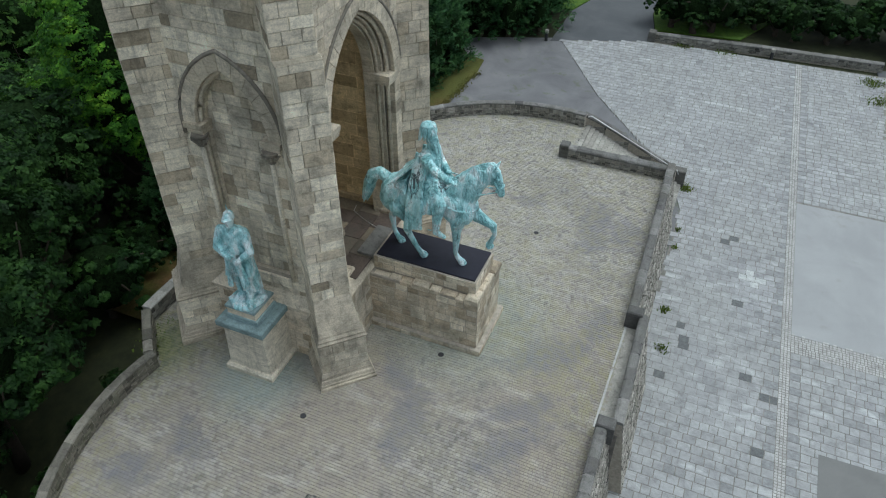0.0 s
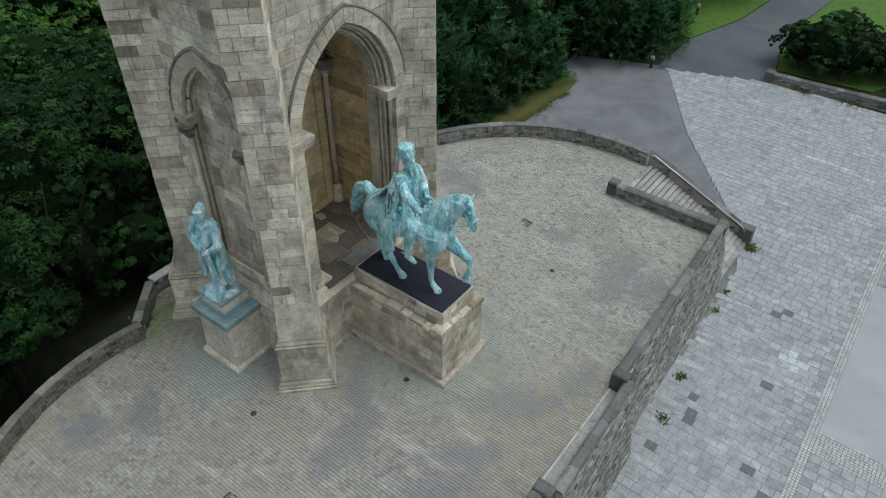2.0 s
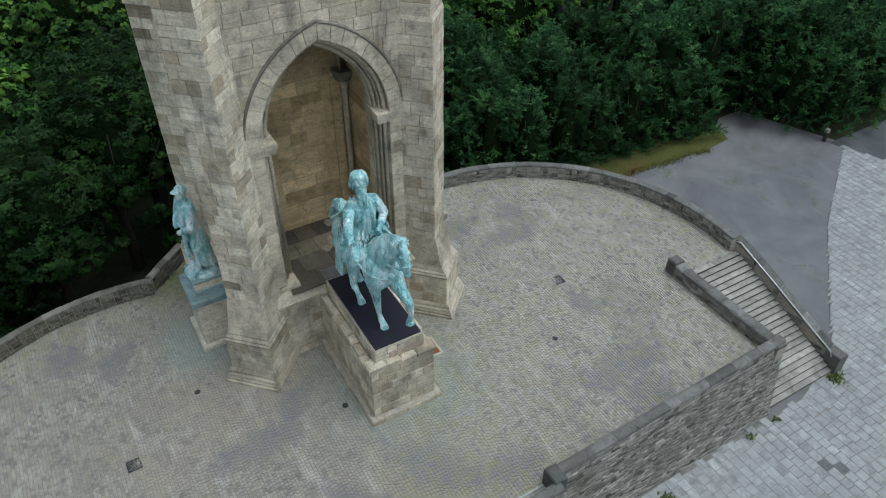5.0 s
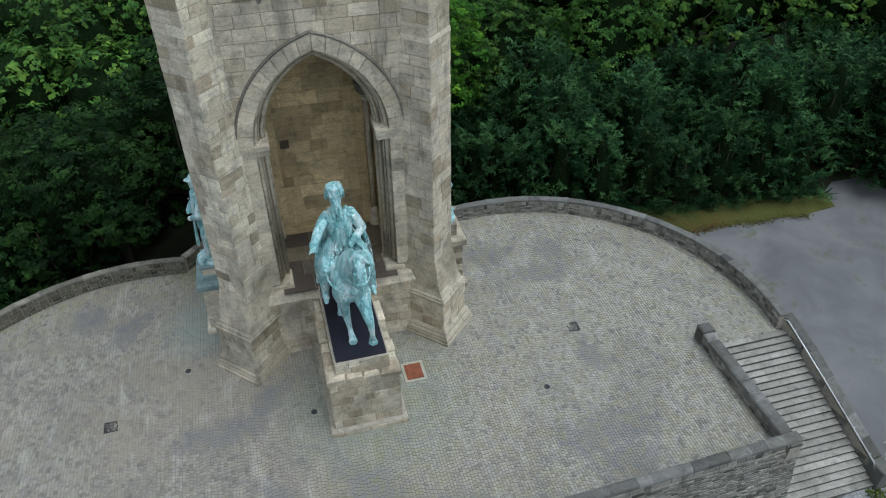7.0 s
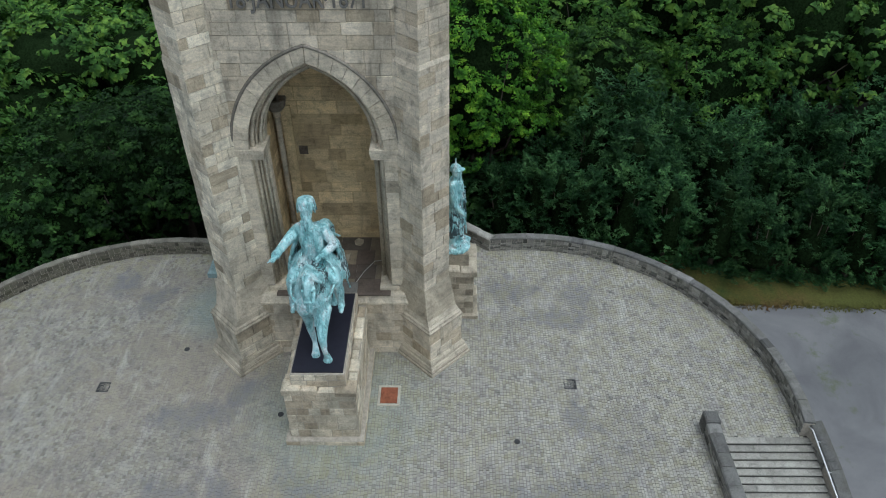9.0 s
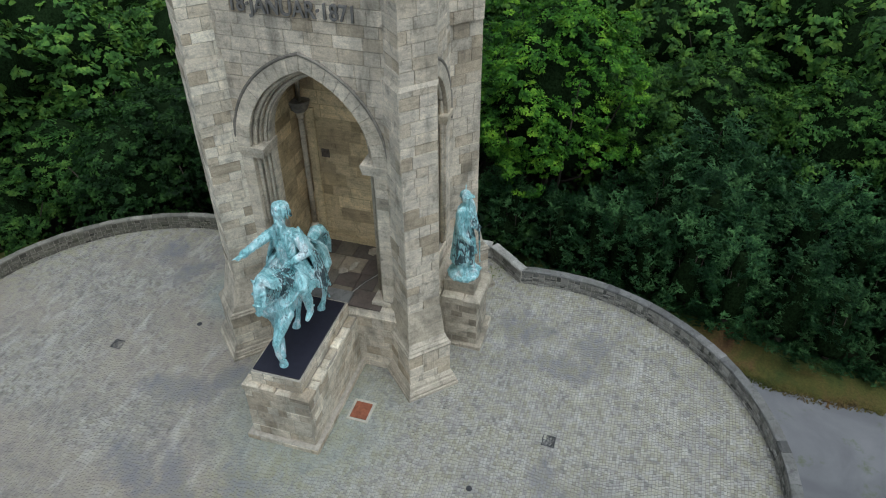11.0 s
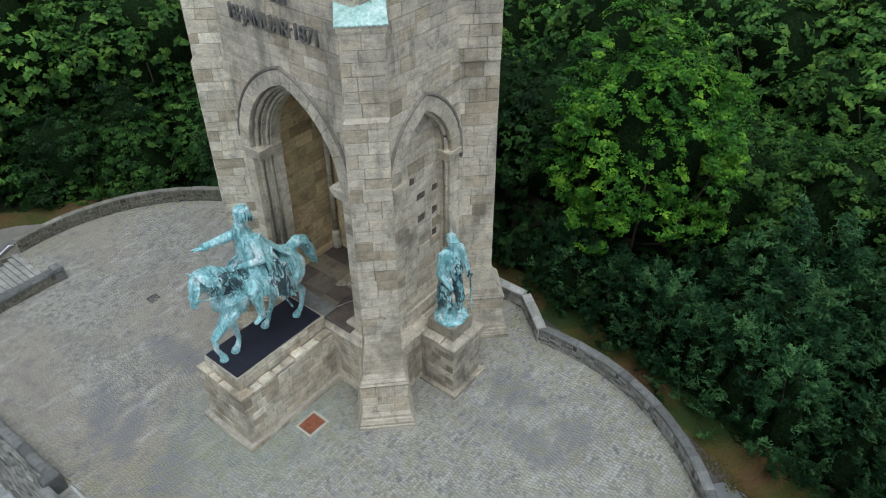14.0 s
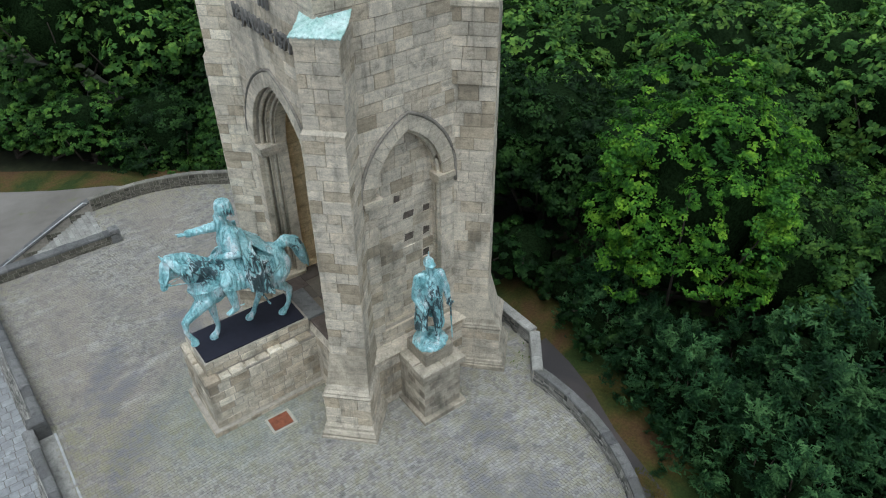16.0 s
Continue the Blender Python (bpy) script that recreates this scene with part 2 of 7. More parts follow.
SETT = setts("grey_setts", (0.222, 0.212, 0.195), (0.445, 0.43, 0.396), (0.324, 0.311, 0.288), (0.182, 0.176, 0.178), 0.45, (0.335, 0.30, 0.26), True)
SLAB = setts("plaza_slabs", (0.225, 0.228, 0.23), (0.36, 0.366, 0.366), (0.29, 0.295, 0.295), (0.21, 0.213, 0.22), 0.5, (0.285, 0.29, 0.28))
BAND = setts("pale_band_stone", (0.38, 0.38, 0.365), (0.43, 0.43, 0.415), (0.35, 0.35, 0.335), (0.32, 0.32, 0.31), 0.3, (0.38, 0.38, 0.36))
GREYSLAB = plain("grey_slab", (0.225, 0.23, 0.23), 0.85)
COBBLE = setts("pale_cobbles", (0.34, 0.335, 0.32), (0.45, 0.445, 0.43), (0.30, 0.295, 0.28), (0.30, 0.30, 0.29), 0.3, (0.40, 0.40, 0.38))
DARKSLAB = plain("dark_slab", (0.12, 0.125, 0.125), 0.85)
WHITESLAB = plain("pale_slab", (0.40, 0.41, 0.40), 0.8)
SETT_JOINT = plain("dark_sandy_joint", (0.17, 0.157, 0.14), 0.95, 0, 0.35, 3)
JOINT = plain("sandy_joint", (0.185, 0.178, 0.16), 0.95, 0, 0.35, 3)


def ground_mat():
    m, nt, b = shader("forest_soil", 0.95)
    g = grain(nt, 0.8, 6, 0.7)
    nt.links.new(ramp(nt, g, (0.3, (0.014, 0.016, 0.008)), (0.6, (0.03, 0.035, 0.014)), (0.8, (0.06, 0.05, 0.025))), b.inputs["Base Color"])
    return m


def grass_mat(name, a, c):
    m, nt, b = shader(name, 0.9)
    g = grain(nt, 2.5, 6, 0.75)
    nt.links.new(ramp(nt, g, (0.3, a), (0.7, c)), b.inputs["Base Color"])
    relief(nt, b, grain(nt, 30, 3), 0.6, 0.05)
    return m


def asphalt_mat(name, a, c, weed=None):
    m, nt, b = shader(name, 0.85)
    g = grain(nt, 0.25, 5, 0.6, None, 0.5)
    f = grain(nt, 40, 3, 0.7)
    col = mixed(nt, 0.35, ramp(nt, g, (0.35, a), (0.7, c)), ramp(nt, f, (0.3, 0.6), (0.7, 1.0)), "MULTIPLY")
    if weed:
        col = mixed(nt, ramp(nt, grain(nt, 0.5, 7, 0.75), (0.57, 0.0), (0.70, 0.8)), col, weed)
    nt.links.new(col, b.inputs["Base Color"])
    relief(nt, b, f, 0.4, 0.01)
    return m


SOIL = ground_mat()
LAWN = grass_mat("lawn", (0.04, 0.085, 0.011), (0.095, 0.165, 0.02))


def litter_mat():
    """Dry grass, moss and rusty leaf litter in broad patches."""
    m, nt, b = shader("dry_verge", 0.95)
    wide = ramp(nt, grain(nt, 0.22, 5, 0.65, None, 0.6), (0.38, (0.030, 0.048, 0.010)), (0.48, (0.066, 0.062, 0.014)), (0.58, (0.095, 0.060, 0.022)), (0.7, (0.085, 0.045, 0.024)))
    fine = grain(nt, 7, 6, 0.75)
    # mossier towards the open forecourt
    xyz = nt.nodes.new("ShaderNodeSeparateXYZ")
    nt.links.new(nt.nodes.new("ShaderNodeNewGeometry").outputs["Position"], xyz.inputs[0])
    along = calc(nt, "MULTIPLY_ADD", grain(nt, 0.3, 4, 0.6), 0.8, calc(nt, "MULTIPLY_ADD", xyz.outputs["Y"], 0.09, -2.55))
    wide = mixed(nt, ramp(nt, along, (0.0, 0.0), (0.6, 0.85)), wide, (0.085, 0.092, 0.022))
    nt.links.new(mixed(nt, 0.7, wide, ramp(nt, fine, (0.3, 0.45), (0.6, 1.15), (0.75, 1.6)), "MULTIPLY"), b.inputs["Base Color"])
    relief(nt, b, fine, 0.7, 0.06)
    return m


DRYGRASS = litter_mat()
WEED = grass_mat("weeds", (0.05, 0.09, 0.012), (0.13, 0.17, 0.025))
PAVING = asphalt_mat("smooth_grey_paving", (0.28, 0.284, 0.284), (0.345, 0.35, 0.348), (0.24, 0.24, 0.225))
DIRT = asphalt_mat("brown_path_dirt", (0.062, 0.057, 0.056), (0.10, 0.082, 0.078), (0.055, 0.055, 0.025))
GRAVEL = asphalt_mat("grey_gravel", (0.122, 0.122, 0.127), (0.192, 0.19, 0.193), (0.085, 0.105, 0.04))
DARKPAVE = asphalt_mat("dark_paving", (0.15, 0.15, 0.145), (0.20, 0.20, 0.19))
ASPHALT = asphalt_mat("dark_asphalt", (0.075, 0.08, 0.085), (0.11, 0.115, 0.12))


def leaf_mat(name, a, c, d, stops=(0.18, 0.48, 0.8)):
    m, nt, b = shader(name, 0.6)
    b.inputs["Specular IOR Level"].default_value = 0.12
    rnd = nt.nodes.new("ShaderNodeNewGeometry").outputs["Random Per Island"]
    tone = mixed(nt, 0.75, rnd, ramp(nt, grain(nt, 0.7, 4, 0.65), (0.34, 0.0), (0.68, 1.0)))
    col = ramp(nt, tone, (stops[0], a), (stops[1], c), (stops[2], d))
    tree = nt.nodes.new("ShaderNodeObjectInfo").outputs["Random"]
    hue = nt.nodes.new("ShaderNodeHueSaturation")
    nt.links.new(ramp(nt, tree, (0.0, 0.7), (1.0, 1.3)), hue.inputs["Value"])
    nt.links.new(col, hue.inputs["Color"])
    nt.links.new(hue.outputs[0], b.inputs["Base Color"])
    tr = nt.nodes.new("ShaderNodeBsdfTranslucent")
    nt.links.new(hue.outputs[0], tr.inputs["Color"])
    mx = nt.nodes.new("ShaderNodeMixShader")
    mx.inputs[0].default_value = 0.25
    nt.links.new(b.outputs[0], mx.inputs[1]), nt.links.new(tr.outputs[0], mx.inputs[2])
    nt.links.new(mx.outputs[0], nt.nodes["Material Output"].inputs["Surface"])
    return m


LEAF_DEEP = leaf_mat("deep_green_leaves", (0.005, 0.016, 0.004), (0.0145, 0.0405, 0.009), (0.0405, 0.092, 0.0185))
LEAF_BRIGHT = leaf_mat("bright_green_leaves", (0.018, 0.06, 0.0085), (0.064, 0.17, 0.015), (0.185, 0.335, 0.026), (0.22, 0.55, 0.86))
LEAF_MID = leaf_mat("mid_green_leaves", (0.013, 0.039, 0.0085), (0.042, 0.106, 0.0195), (0.11, 0.207, 0.033))
LEAF_FAR = leaf_mat("far_green_leaves", (0.021, 0.056, 0.0125), (0.064, 0.15, 0.029), (0.165, 0.285, 0.044))
LEAF_YEW = leaf_mat("dark_yew_leaves", (0.010, 0.032, 0.012), (0.032, 0.088, 0.03), (0.10, 0.205, 0.068))
BARK = plain("bark", (0.05, 0.041, 0.03), 0.95)
# near-black green painted in for the shade inside the crowns
CROWN_SHADE = plain("painted_crown_shade", (0.010, 0.019, 0.007), 1.0, 0, 0.8, 6)
CROWN_SHADE.node_tree.nodes["Principled BSDF"].inputs["Specular IOR Level"].default_value = 0.0


def patina_mat(name="verdigris_bronze", dark=(), run=0.385, washed=0.0):
    """Pale verdigris with rain-washed whitish patches; near-black for bronze runs and painted hollow shade."""
    m, nt, b = shader(name, 0.36, 0.0)
    b.inputs["Specular IOR Level"].default_value = 0.75
    g = grain(nt, 1.9, 6, 0.66, (1, 1, 0.5), 0.6)
    f = grain(nt, 12, 5, 0.75)
    runs = grain(nt, 5.5, 7, 0.78, (1, 1, 0.24), 0.8)
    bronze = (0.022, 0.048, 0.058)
    col = ramp(nt, calc(nt, "ADD", g, washed), (0.31, (0.10, 0.29, 0.31)), (0.45, (0.24, 0.53, 0.55)), (0.56, (0.44, 0.75, 0.77)), (0.66, (0.86, 0.97, 0.97)))
    # creases between the modelled folds: fine wandering lines, fold shading painted dark in the bottom and pale on the
    # ridge
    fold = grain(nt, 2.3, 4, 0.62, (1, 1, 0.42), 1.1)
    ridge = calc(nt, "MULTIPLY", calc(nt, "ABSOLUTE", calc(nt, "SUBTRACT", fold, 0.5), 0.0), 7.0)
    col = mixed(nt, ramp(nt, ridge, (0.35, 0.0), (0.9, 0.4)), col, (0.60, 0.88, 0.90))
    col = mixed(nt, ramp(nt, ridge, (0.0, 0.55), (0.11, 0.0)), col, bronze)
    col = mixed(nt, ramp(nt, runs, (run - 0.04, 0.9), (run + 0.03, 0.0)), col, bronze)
    col = mixed(nt, 0.4, col, ramp(nt, f, (0.34, 0.5), (0.58, 1.1)), "MULTIPLY")
    place = nt.nodes.new("ShaderNodeTexCoord").outputs["Object"]
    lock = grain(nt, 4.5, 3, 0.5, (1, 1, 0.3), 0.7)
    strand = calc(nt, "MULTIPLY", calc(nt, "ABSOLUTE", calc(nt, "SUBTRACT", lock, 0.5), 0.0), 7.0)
    # each listed hollow is painted near black, as if in deep shade
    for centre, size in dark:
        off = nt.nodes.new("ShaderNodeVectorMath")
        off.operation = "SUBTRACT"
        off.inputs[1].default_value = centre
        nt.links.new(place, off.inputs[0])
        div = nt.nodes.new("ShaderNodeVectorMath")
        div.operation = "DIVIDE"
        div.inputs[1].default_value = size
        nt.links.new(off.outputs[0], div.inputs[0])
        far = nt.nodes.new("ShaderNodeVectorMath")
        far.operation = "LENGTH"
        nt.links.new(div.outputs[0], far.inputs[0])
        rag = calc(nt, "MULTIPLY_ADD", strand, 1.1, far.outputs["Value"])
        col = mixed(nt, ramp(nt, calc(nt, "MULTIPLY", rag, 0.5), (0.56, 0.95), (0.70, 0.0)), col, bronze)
    nt.links.new(col, b.inputs["Base Color"])
    relief(nt, b, calc(nt, "MULTIPLY_ADD", f, 0.35, calc(nt, "MINIMUM", ridge, 0.7)), 0.8, 0.09)
    return m


# shade and dark bronze painted together: mane, saddle and cloak lining of the rider; open coats of the standing men
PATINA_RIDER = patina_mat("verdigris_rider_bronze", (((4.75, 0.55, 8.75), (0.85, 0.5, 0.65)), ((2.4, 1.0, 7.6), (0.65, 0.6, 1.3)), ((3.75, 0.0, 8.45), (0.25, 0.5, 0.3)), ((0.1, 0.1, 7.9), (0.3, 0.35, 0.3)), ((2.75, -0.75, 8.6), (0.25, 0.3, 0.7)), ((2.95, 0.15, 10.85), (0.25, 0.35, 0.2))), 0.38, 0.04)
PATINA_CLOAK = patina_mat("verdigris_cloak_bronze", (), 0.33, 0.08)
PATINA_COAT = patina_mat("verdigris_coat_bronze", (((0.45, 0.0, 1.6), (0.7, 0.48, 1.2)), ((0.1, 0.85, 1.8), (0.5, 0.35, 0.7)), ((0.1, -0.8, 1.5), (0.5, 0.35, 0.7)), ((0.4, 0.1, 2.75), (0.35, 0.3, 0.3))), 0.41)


def copper_mat():
    m, nt, b = shader("verdigris_roof_copper", 0.6)
    g = grain(nt, 2.2, 6, 0.7, (1, 1, 0.3))
    col = ramp(nt, g, (0.30, (0.14, 0.13, 0.09)), (0.40, (0.33, 0.52, 0.46)), (0.64, (0.66, 0.80, 0.75)))
    tarnish = grain(nt, 9, 5, 0.7, (1, 1, 0.3), 0.5)
    nt.links.new(mixed(nt, ramp(nt, tarnish, (0.5, 0.0), (0.7, 0.8)), col, (0.20, 0.31, 0.29)), b.inputs["Base Color"])
    return m


COPPER = copper_mat()

# ---- building blocks ----


class Shape:
    """Gathers vertices and faces of one mesh."""

    def __init__(self):
        self.v, self.f = [], []

    def add(self, verts, faces):
        n = len(self.v)
        self.v.extend(tuple(p) for p in verts)
        self.f.extend(tuple(i + n for i in f) for f in faces)
        return self

    def hexa(self, low, high):
        """A block between two loops of equal length."""
        n = len(low)
        fs = [tuple(reversed(range(n))), tuple(range(n, 2 * n))]
        fs += [(i, (i + 1) % n, n + (i + 1) % n, n + i) for i in range(n)]
        return self.add([*low, *high], fs)

    def box(self, x0, x1, y0, y1, z0, z1):
        return self.hexa([(x0, y0, z0), (x1, y0, z0), (x1, y1, z0), (x0, y1, z0)], [(x0, y0, z1), (x1, y0, z1), (x1, y1, z1), (x0, y1, z1)])

    def bevelled(self, x0, x1, y0, y1, z0, z1, c=0.03):
        """A block whose upper edges are chamfered."""
        a = [(x0, y0), (x1, y0), (x1, y1), (x0, y1)]
        b = [(x0 + c, y0 + c), (x1 - c, y0 + c), (x1 - c, y1 - c), (x0 + c, y1 - c)]
        loops = [[(*p, z0) for p in a], [(*p, z1 - c) for p in a], [(*p, z1) for p in b]]
        return self.loft(loops)

    def loft(self, loops, closed=True, caps=True):
        n = len(loops[0])
        vs = [p for l in loops for p in l]
        fs = []
        for k in range(len(loops) - 1):
            for i in range(n if closed else n - 1):
                j = (i + 1) % n
                fs.append((k * n + i, k * n + j, (k + 1) * n + j, (k + 1) * n + i))
        if caps and closed:
            fs += [tuple(reversed(range(n))), tuple(range((len(loops) - 1) * n, len(loops) * n))]
        return self.add(vs, fs)

    def tube(self, pts, radii, sides=8):
        loops = []
        pts = [Vector(p) for p in pts]
        for i, p in enumerate(pts):
            d = (pts[min(i + 1, len(pts) - 1)] - pts[max(i - 1, 0)]).normalized()
            a = d.cross(Vector((0, 0, 1))) if abs(d.z) < 0.95 else d.cross(Vector((1, 0, 0)))
            a.normalize()
            b = d.cross(a)
            r = radii[i] if hasattr(radii, "__len__") else radii
            loops.append([p + r * (math.cos(2 * math.pi * k / sides) * a + math.sin(2 * math.pi * k / sides) * b) for k in range(sides)])
        return self.loft(loops)

    def mesh(self, name, mat, smooth=False):
        me = bpy.data.meshes.new(name)
        me.from_pydata(self.v, [], self.f)
        me.materials.append(mat)
        if smooth:
            me.polygons.foreach_set("use_smooth", [True] * len(me.polygons))
        bm = bmesh.new()
        bm.from_mesh(me)
        bmesh.ops.recalc_face_normals(bm, faces=bm.faces)
        bm.to_mesh(me)
        bm.free()
        return me


def part(name, shape, mat, parent=None, label="", smooth=False, kind=""):
    ob = new(name, shape.mesh(name, mat, smooth) if isinstance(shape, Shape) else shape)
    if parent:
        ob.parent = parent
    return tagged(ob, label, kind=kind)


def thing(name, label, category, group="", kind="", at=(0, 0, 0)):
    ob = new(name)
    ob.location = at
    ob.empty_display_size = 0.2
    return tagged(ob, label, category, group, kind)


def V2(p, z):
    return (p[0], p[1], z)


# pieces with a chamfered face, one unit across, looking along -y; scaled for each place
def unit_block():
    s = Shape()
    c = 0.04
    back = [(-0.5, 0.5, -0.5), (0.5, 0.5, -0.5), (0.5, 0.5, 0.5), (-0.5, 0.5, 0.5)]
    mid = [(x, -0.2, z) for x, _, z in back]
    front = [(x * (1 - c), -0.5, z * (1 - c * 1.6)) for x, _, z in back]
    s.loft([back, mid, front], caps=False)
    n = len(s.v)
    s.f.append((n - 4, n - 3, n - 2, n - 1))
    return s


UNIT = unit_block()


def coursed(u0, u1, z0, z1, rng, open_at=None, hmin=0.36, hmax=0.56, lmin=0.45, lmax=1.15):
    """Courses of blocks over a wall: rows of (left, right, bottom, top). open_at(z) gives openings as (from, to)."""
    out = []
    z = z0
    while z < z1 - 0.05:
        h = rng.uniform(hmin, hmax)
        if z + h > z1 - 0.2:
            h = z1 - z
        spans = [(u0, u1)]
        for a, b in (open_at(z + h / 2) if open_at else ()):
            nxt = []
            for s, e in spans:
                if b <= s or a >= e:
                    nxt.append((s, e))
                else:
                    if a - s > 0.05:
                        nxt.append((s, a))
                    if e - b > 0.05:
                        nxt.append((b, e))
            spans = nxt
        for s, e in spans:
            u = s
            first = True
            while u < e - 0.02:
                l = rng.uniform(lmin, lmax) * (rng.uniform(0.5, 1) if first else 1)
                first = False
                if e - (u + l) < lmin * 0.7:
                    l = e - u
                out.append((u, u + l, z, z + h))
                u += l
        z += h
    return out


def lay(blocks, origin, u, n, mat, parent, name="block", single=False, joint=0.014, rng=random, depth=0.10, proud=0.02, label=""):
    """Lays blocks on a wall face through origin, running along u with the outward normal n."""
    o, u, n = Vector(origin), Vector(u).normalized(), Vector(n).normalized()
    z = Vector((0, 0, 1))
    base = UNIT.mesh(name, mat) if single else None
    big = Shape()
    for a, b, c, d in blocks:
        p = rng.uniform(0, proud)
        centre = o + u * (a + b) / 2 + z * (c + d) / 2 + n * (p - depth / 2)
        sx, sz = max(0.05, b - a - joint), max(0.05, d - c - joint)
        m = Matrix((( *(u * sx), 0), (*(-n * depth), 0), (*(z * sz), 0), (0, 0, 0, 1))).transposed()
        m.translation = centre
        if single:
            ob = new(name, base)
            ob.parent = parent
            ob.matrix_local = m
        else:
            big.add([m @ Vector(q) for q in UNIT.v], UNIT.f)
    if not single:
        part(name, big, mat, parent, label, kind="stuff")


rng = random.Random(7)

# ---- ground ----


def ground_height(x, y):
    """Level near the terrace, falling away into the wood behind and to the west."""
    h = -4.25
    back = max(0.0, -x - 13.0)
    west = max(0.0, -y - 8.0) if x < 11 else 0.0
    fall = min(5.0, 0.28 * back) + (min(4.0, 0.3 * west) if x < 0 else 0.0)
    if y > 10:
        fall *= max(0.25, 1 - (y - 10) / 40)
    return h - fall


def build_ground():
    s = Shape()
    xs = [-600, -200, -90, -60] + [x * 3.0 for x in range(-15, 12)] + [45, 60, 100, 250, 600]
    ys = [-600, -200, -90, -60] + [y * 3.0 for y in range(-15, 24)] + [85, 120, 250, 600]
    vs = [(x, y, ground_height(x, y)) for y in ys for x in xs]
    w = len(xs)
    s.add(vs, [(j * w + i, j * w + i + 1, (j + 1) * w + i + 1, (j + 1) * w + i) for j in range(len(ys) - 1) for i in range(w - 1)])
    ob = part("ground", s, SOIL, smooth=True)
    tagged(ob, "dark forest soil falling away behind the terrace", "ground", kind="structure")


build_ground()


def flat(name, pts, z, mat, label, category, kind="structure", thick=0.12):
    s = Shape()
    s.hexa([V2(p, z - thick) for p in pts], [V2(p, z) for p in pts])
    return tagged(part(name, s, mat), label, category, kind=kind)


PLAZA_Z = -4.1
flat("forecourt", [(-6, 11.5), (-10, 12.2), (-10.9, 14.2), (-10.2, 16), (-9.1, 19.9), (-7.9, 23), (-7.8, 28), (-7.4, 34), (-10.5, 38.5), (-10.5, 41), (-3.0, 44), (10, 43), (40, 46), (60, 46), (60, -60), (12, -60), (9.5, -39), (3.2, -33.2), (-3, -30), (-9, -24), (-10, -17), (-6, -11)], PLAZA_Z - 0.06, GRAVEL,
     "smooth grey gravel forecourt and path beside the terrace", "gravel path")
flat("road", [(-3.2, 43.2), (6.4, 45.9), (5.8, 49.5), (4.9, 53.5), (4.4, 62), (7, 90), (2, 90), (-0.9, 59), (-3.2, 51.3)], PLAZA_Z - 0.045, ASPHALT,
     "dark asphalt road leading away between lawns", "road")
flat("road_beyond", [(26.9, -30), (27.2, 38), (26.2, 48.6), (60, 50), (60, -30)], PLAZA_Z - 0.035, ASPHALT, "dark asphalt strip beyond the plaza", "road")
EARTH = asphalt_mat("trodden_earth", (0.165, 0.15, 0.128), (0.235, 0.218, 0.19), (0.15, 0.15, 0.08))
flat("earth_yard", [(-9, -23.5), (-3, -30), (3.2, -33.2), (9.5, -39), (12, -44), (19, -38), (17, -29), (12.5, -24), (5, -22.5), (-1, -22), (-6, -20)], PLAZA_Z - 0.05, EARTH, "brown trodden earth between the trees and the parapet", "bare earth")
flat("verge_west", [(12, -42), (8.7, -39), (5.2, -36.6), (1.5, -33.6), (-3, -30.5), (-8, -26.5), (-5.5, -24.5), (-0.5, -28.8), (2.2, -31.4), (6.1, -33.4), (9.4, -35.6), (13, -38.5)], PLAZA_Z - 0.03, DRYGRASS, "strip of brown litter and moss at the foot of the western trees", "grass verge")
flat("lawn", [(5.0, 53.5), (5.9, 49.6), (14, 50.5), (20, 64), (20, 90), (7.2, 90), (4.5, 62)], PLAZA_Z - 0.02, LAWN, "bright green mown lawn", "lawn")
flat("lawn_strip", [(-3.3, 51.4), (-1.0, 59), (1.8, 90), (-12, 90), (-9, 53)], PLAZA_Z - 0.02, LAWN, "green lawn beside the road", "lawn")
flat("verge", [(-17, -3), (-17, 4), (-15.2, 9), (-14.3, 12), (-13.4, 16), (-12.4, 20), (-11.2, 24), (-10.4, 28), (-10.2, 32), (-9.4, 37), (-7.7, 36.6), (-7.4, 34), (-7.8, 28), (-7.9, 23), (-9.1, 19.9), (-10.2, 16), (-10.9, 14.2), (-10, 12.2), (-7, 10.5), (-9, 4), (-9, -3)], PLAZA_Z - 0.025, DRYGRASS,
     "strip of dry yellowish grass and leaf litter at the foot of the shrubs", "grass verge")

flat("side_path", [(-13.9, 3.0), (-13.6, 5.4), (-13.1, 7.6), (-12.0, 10.5), (-11.4, 13.2), (-10.8, 15.8), (-9.6, 18.9), (-8.4, 18.0), (-8.0, 14.0), (-8.0, 9.0), (-9.8, 3.0)], PLAZA_Z - 0.018, DIRT,
     "narrow grey gravel path round the back of the terrace", "gravel path")

# ---- terrace ----


def front_x(y):
    """Inner face of the front retaining wall, which is turned a little against the tower."""
    return 12.1 - 0.03 * (y - 4)


# each wing of the parapet is part of a circle
ARC_E = [(3.52 + 11.68 * math.cos(radians(a)), 9.75 + 11.65 * math.sin(radians(a))) for a in np.linspace(189.5, 81.0, 34)]
ARC_W = [(3.47 + 11.25 * math.cos(radians(a)), -10.35 - 11.25 * math.sin(radians(a))) for a in np.linspace(192.5, 80.5, 34)]


def outward(line, d):
    """The line shifted to its left by d."""
    out = []
    for i, p in enumerate(line):
        a, b = Vector(line[max(0, i - 1)]), Vector(line[min(len(line) - 1, i + 1)])
        t = (b - a).normalized()
        out.append((p[0] - t.y * d, p[1] + t.x * d))
    return out


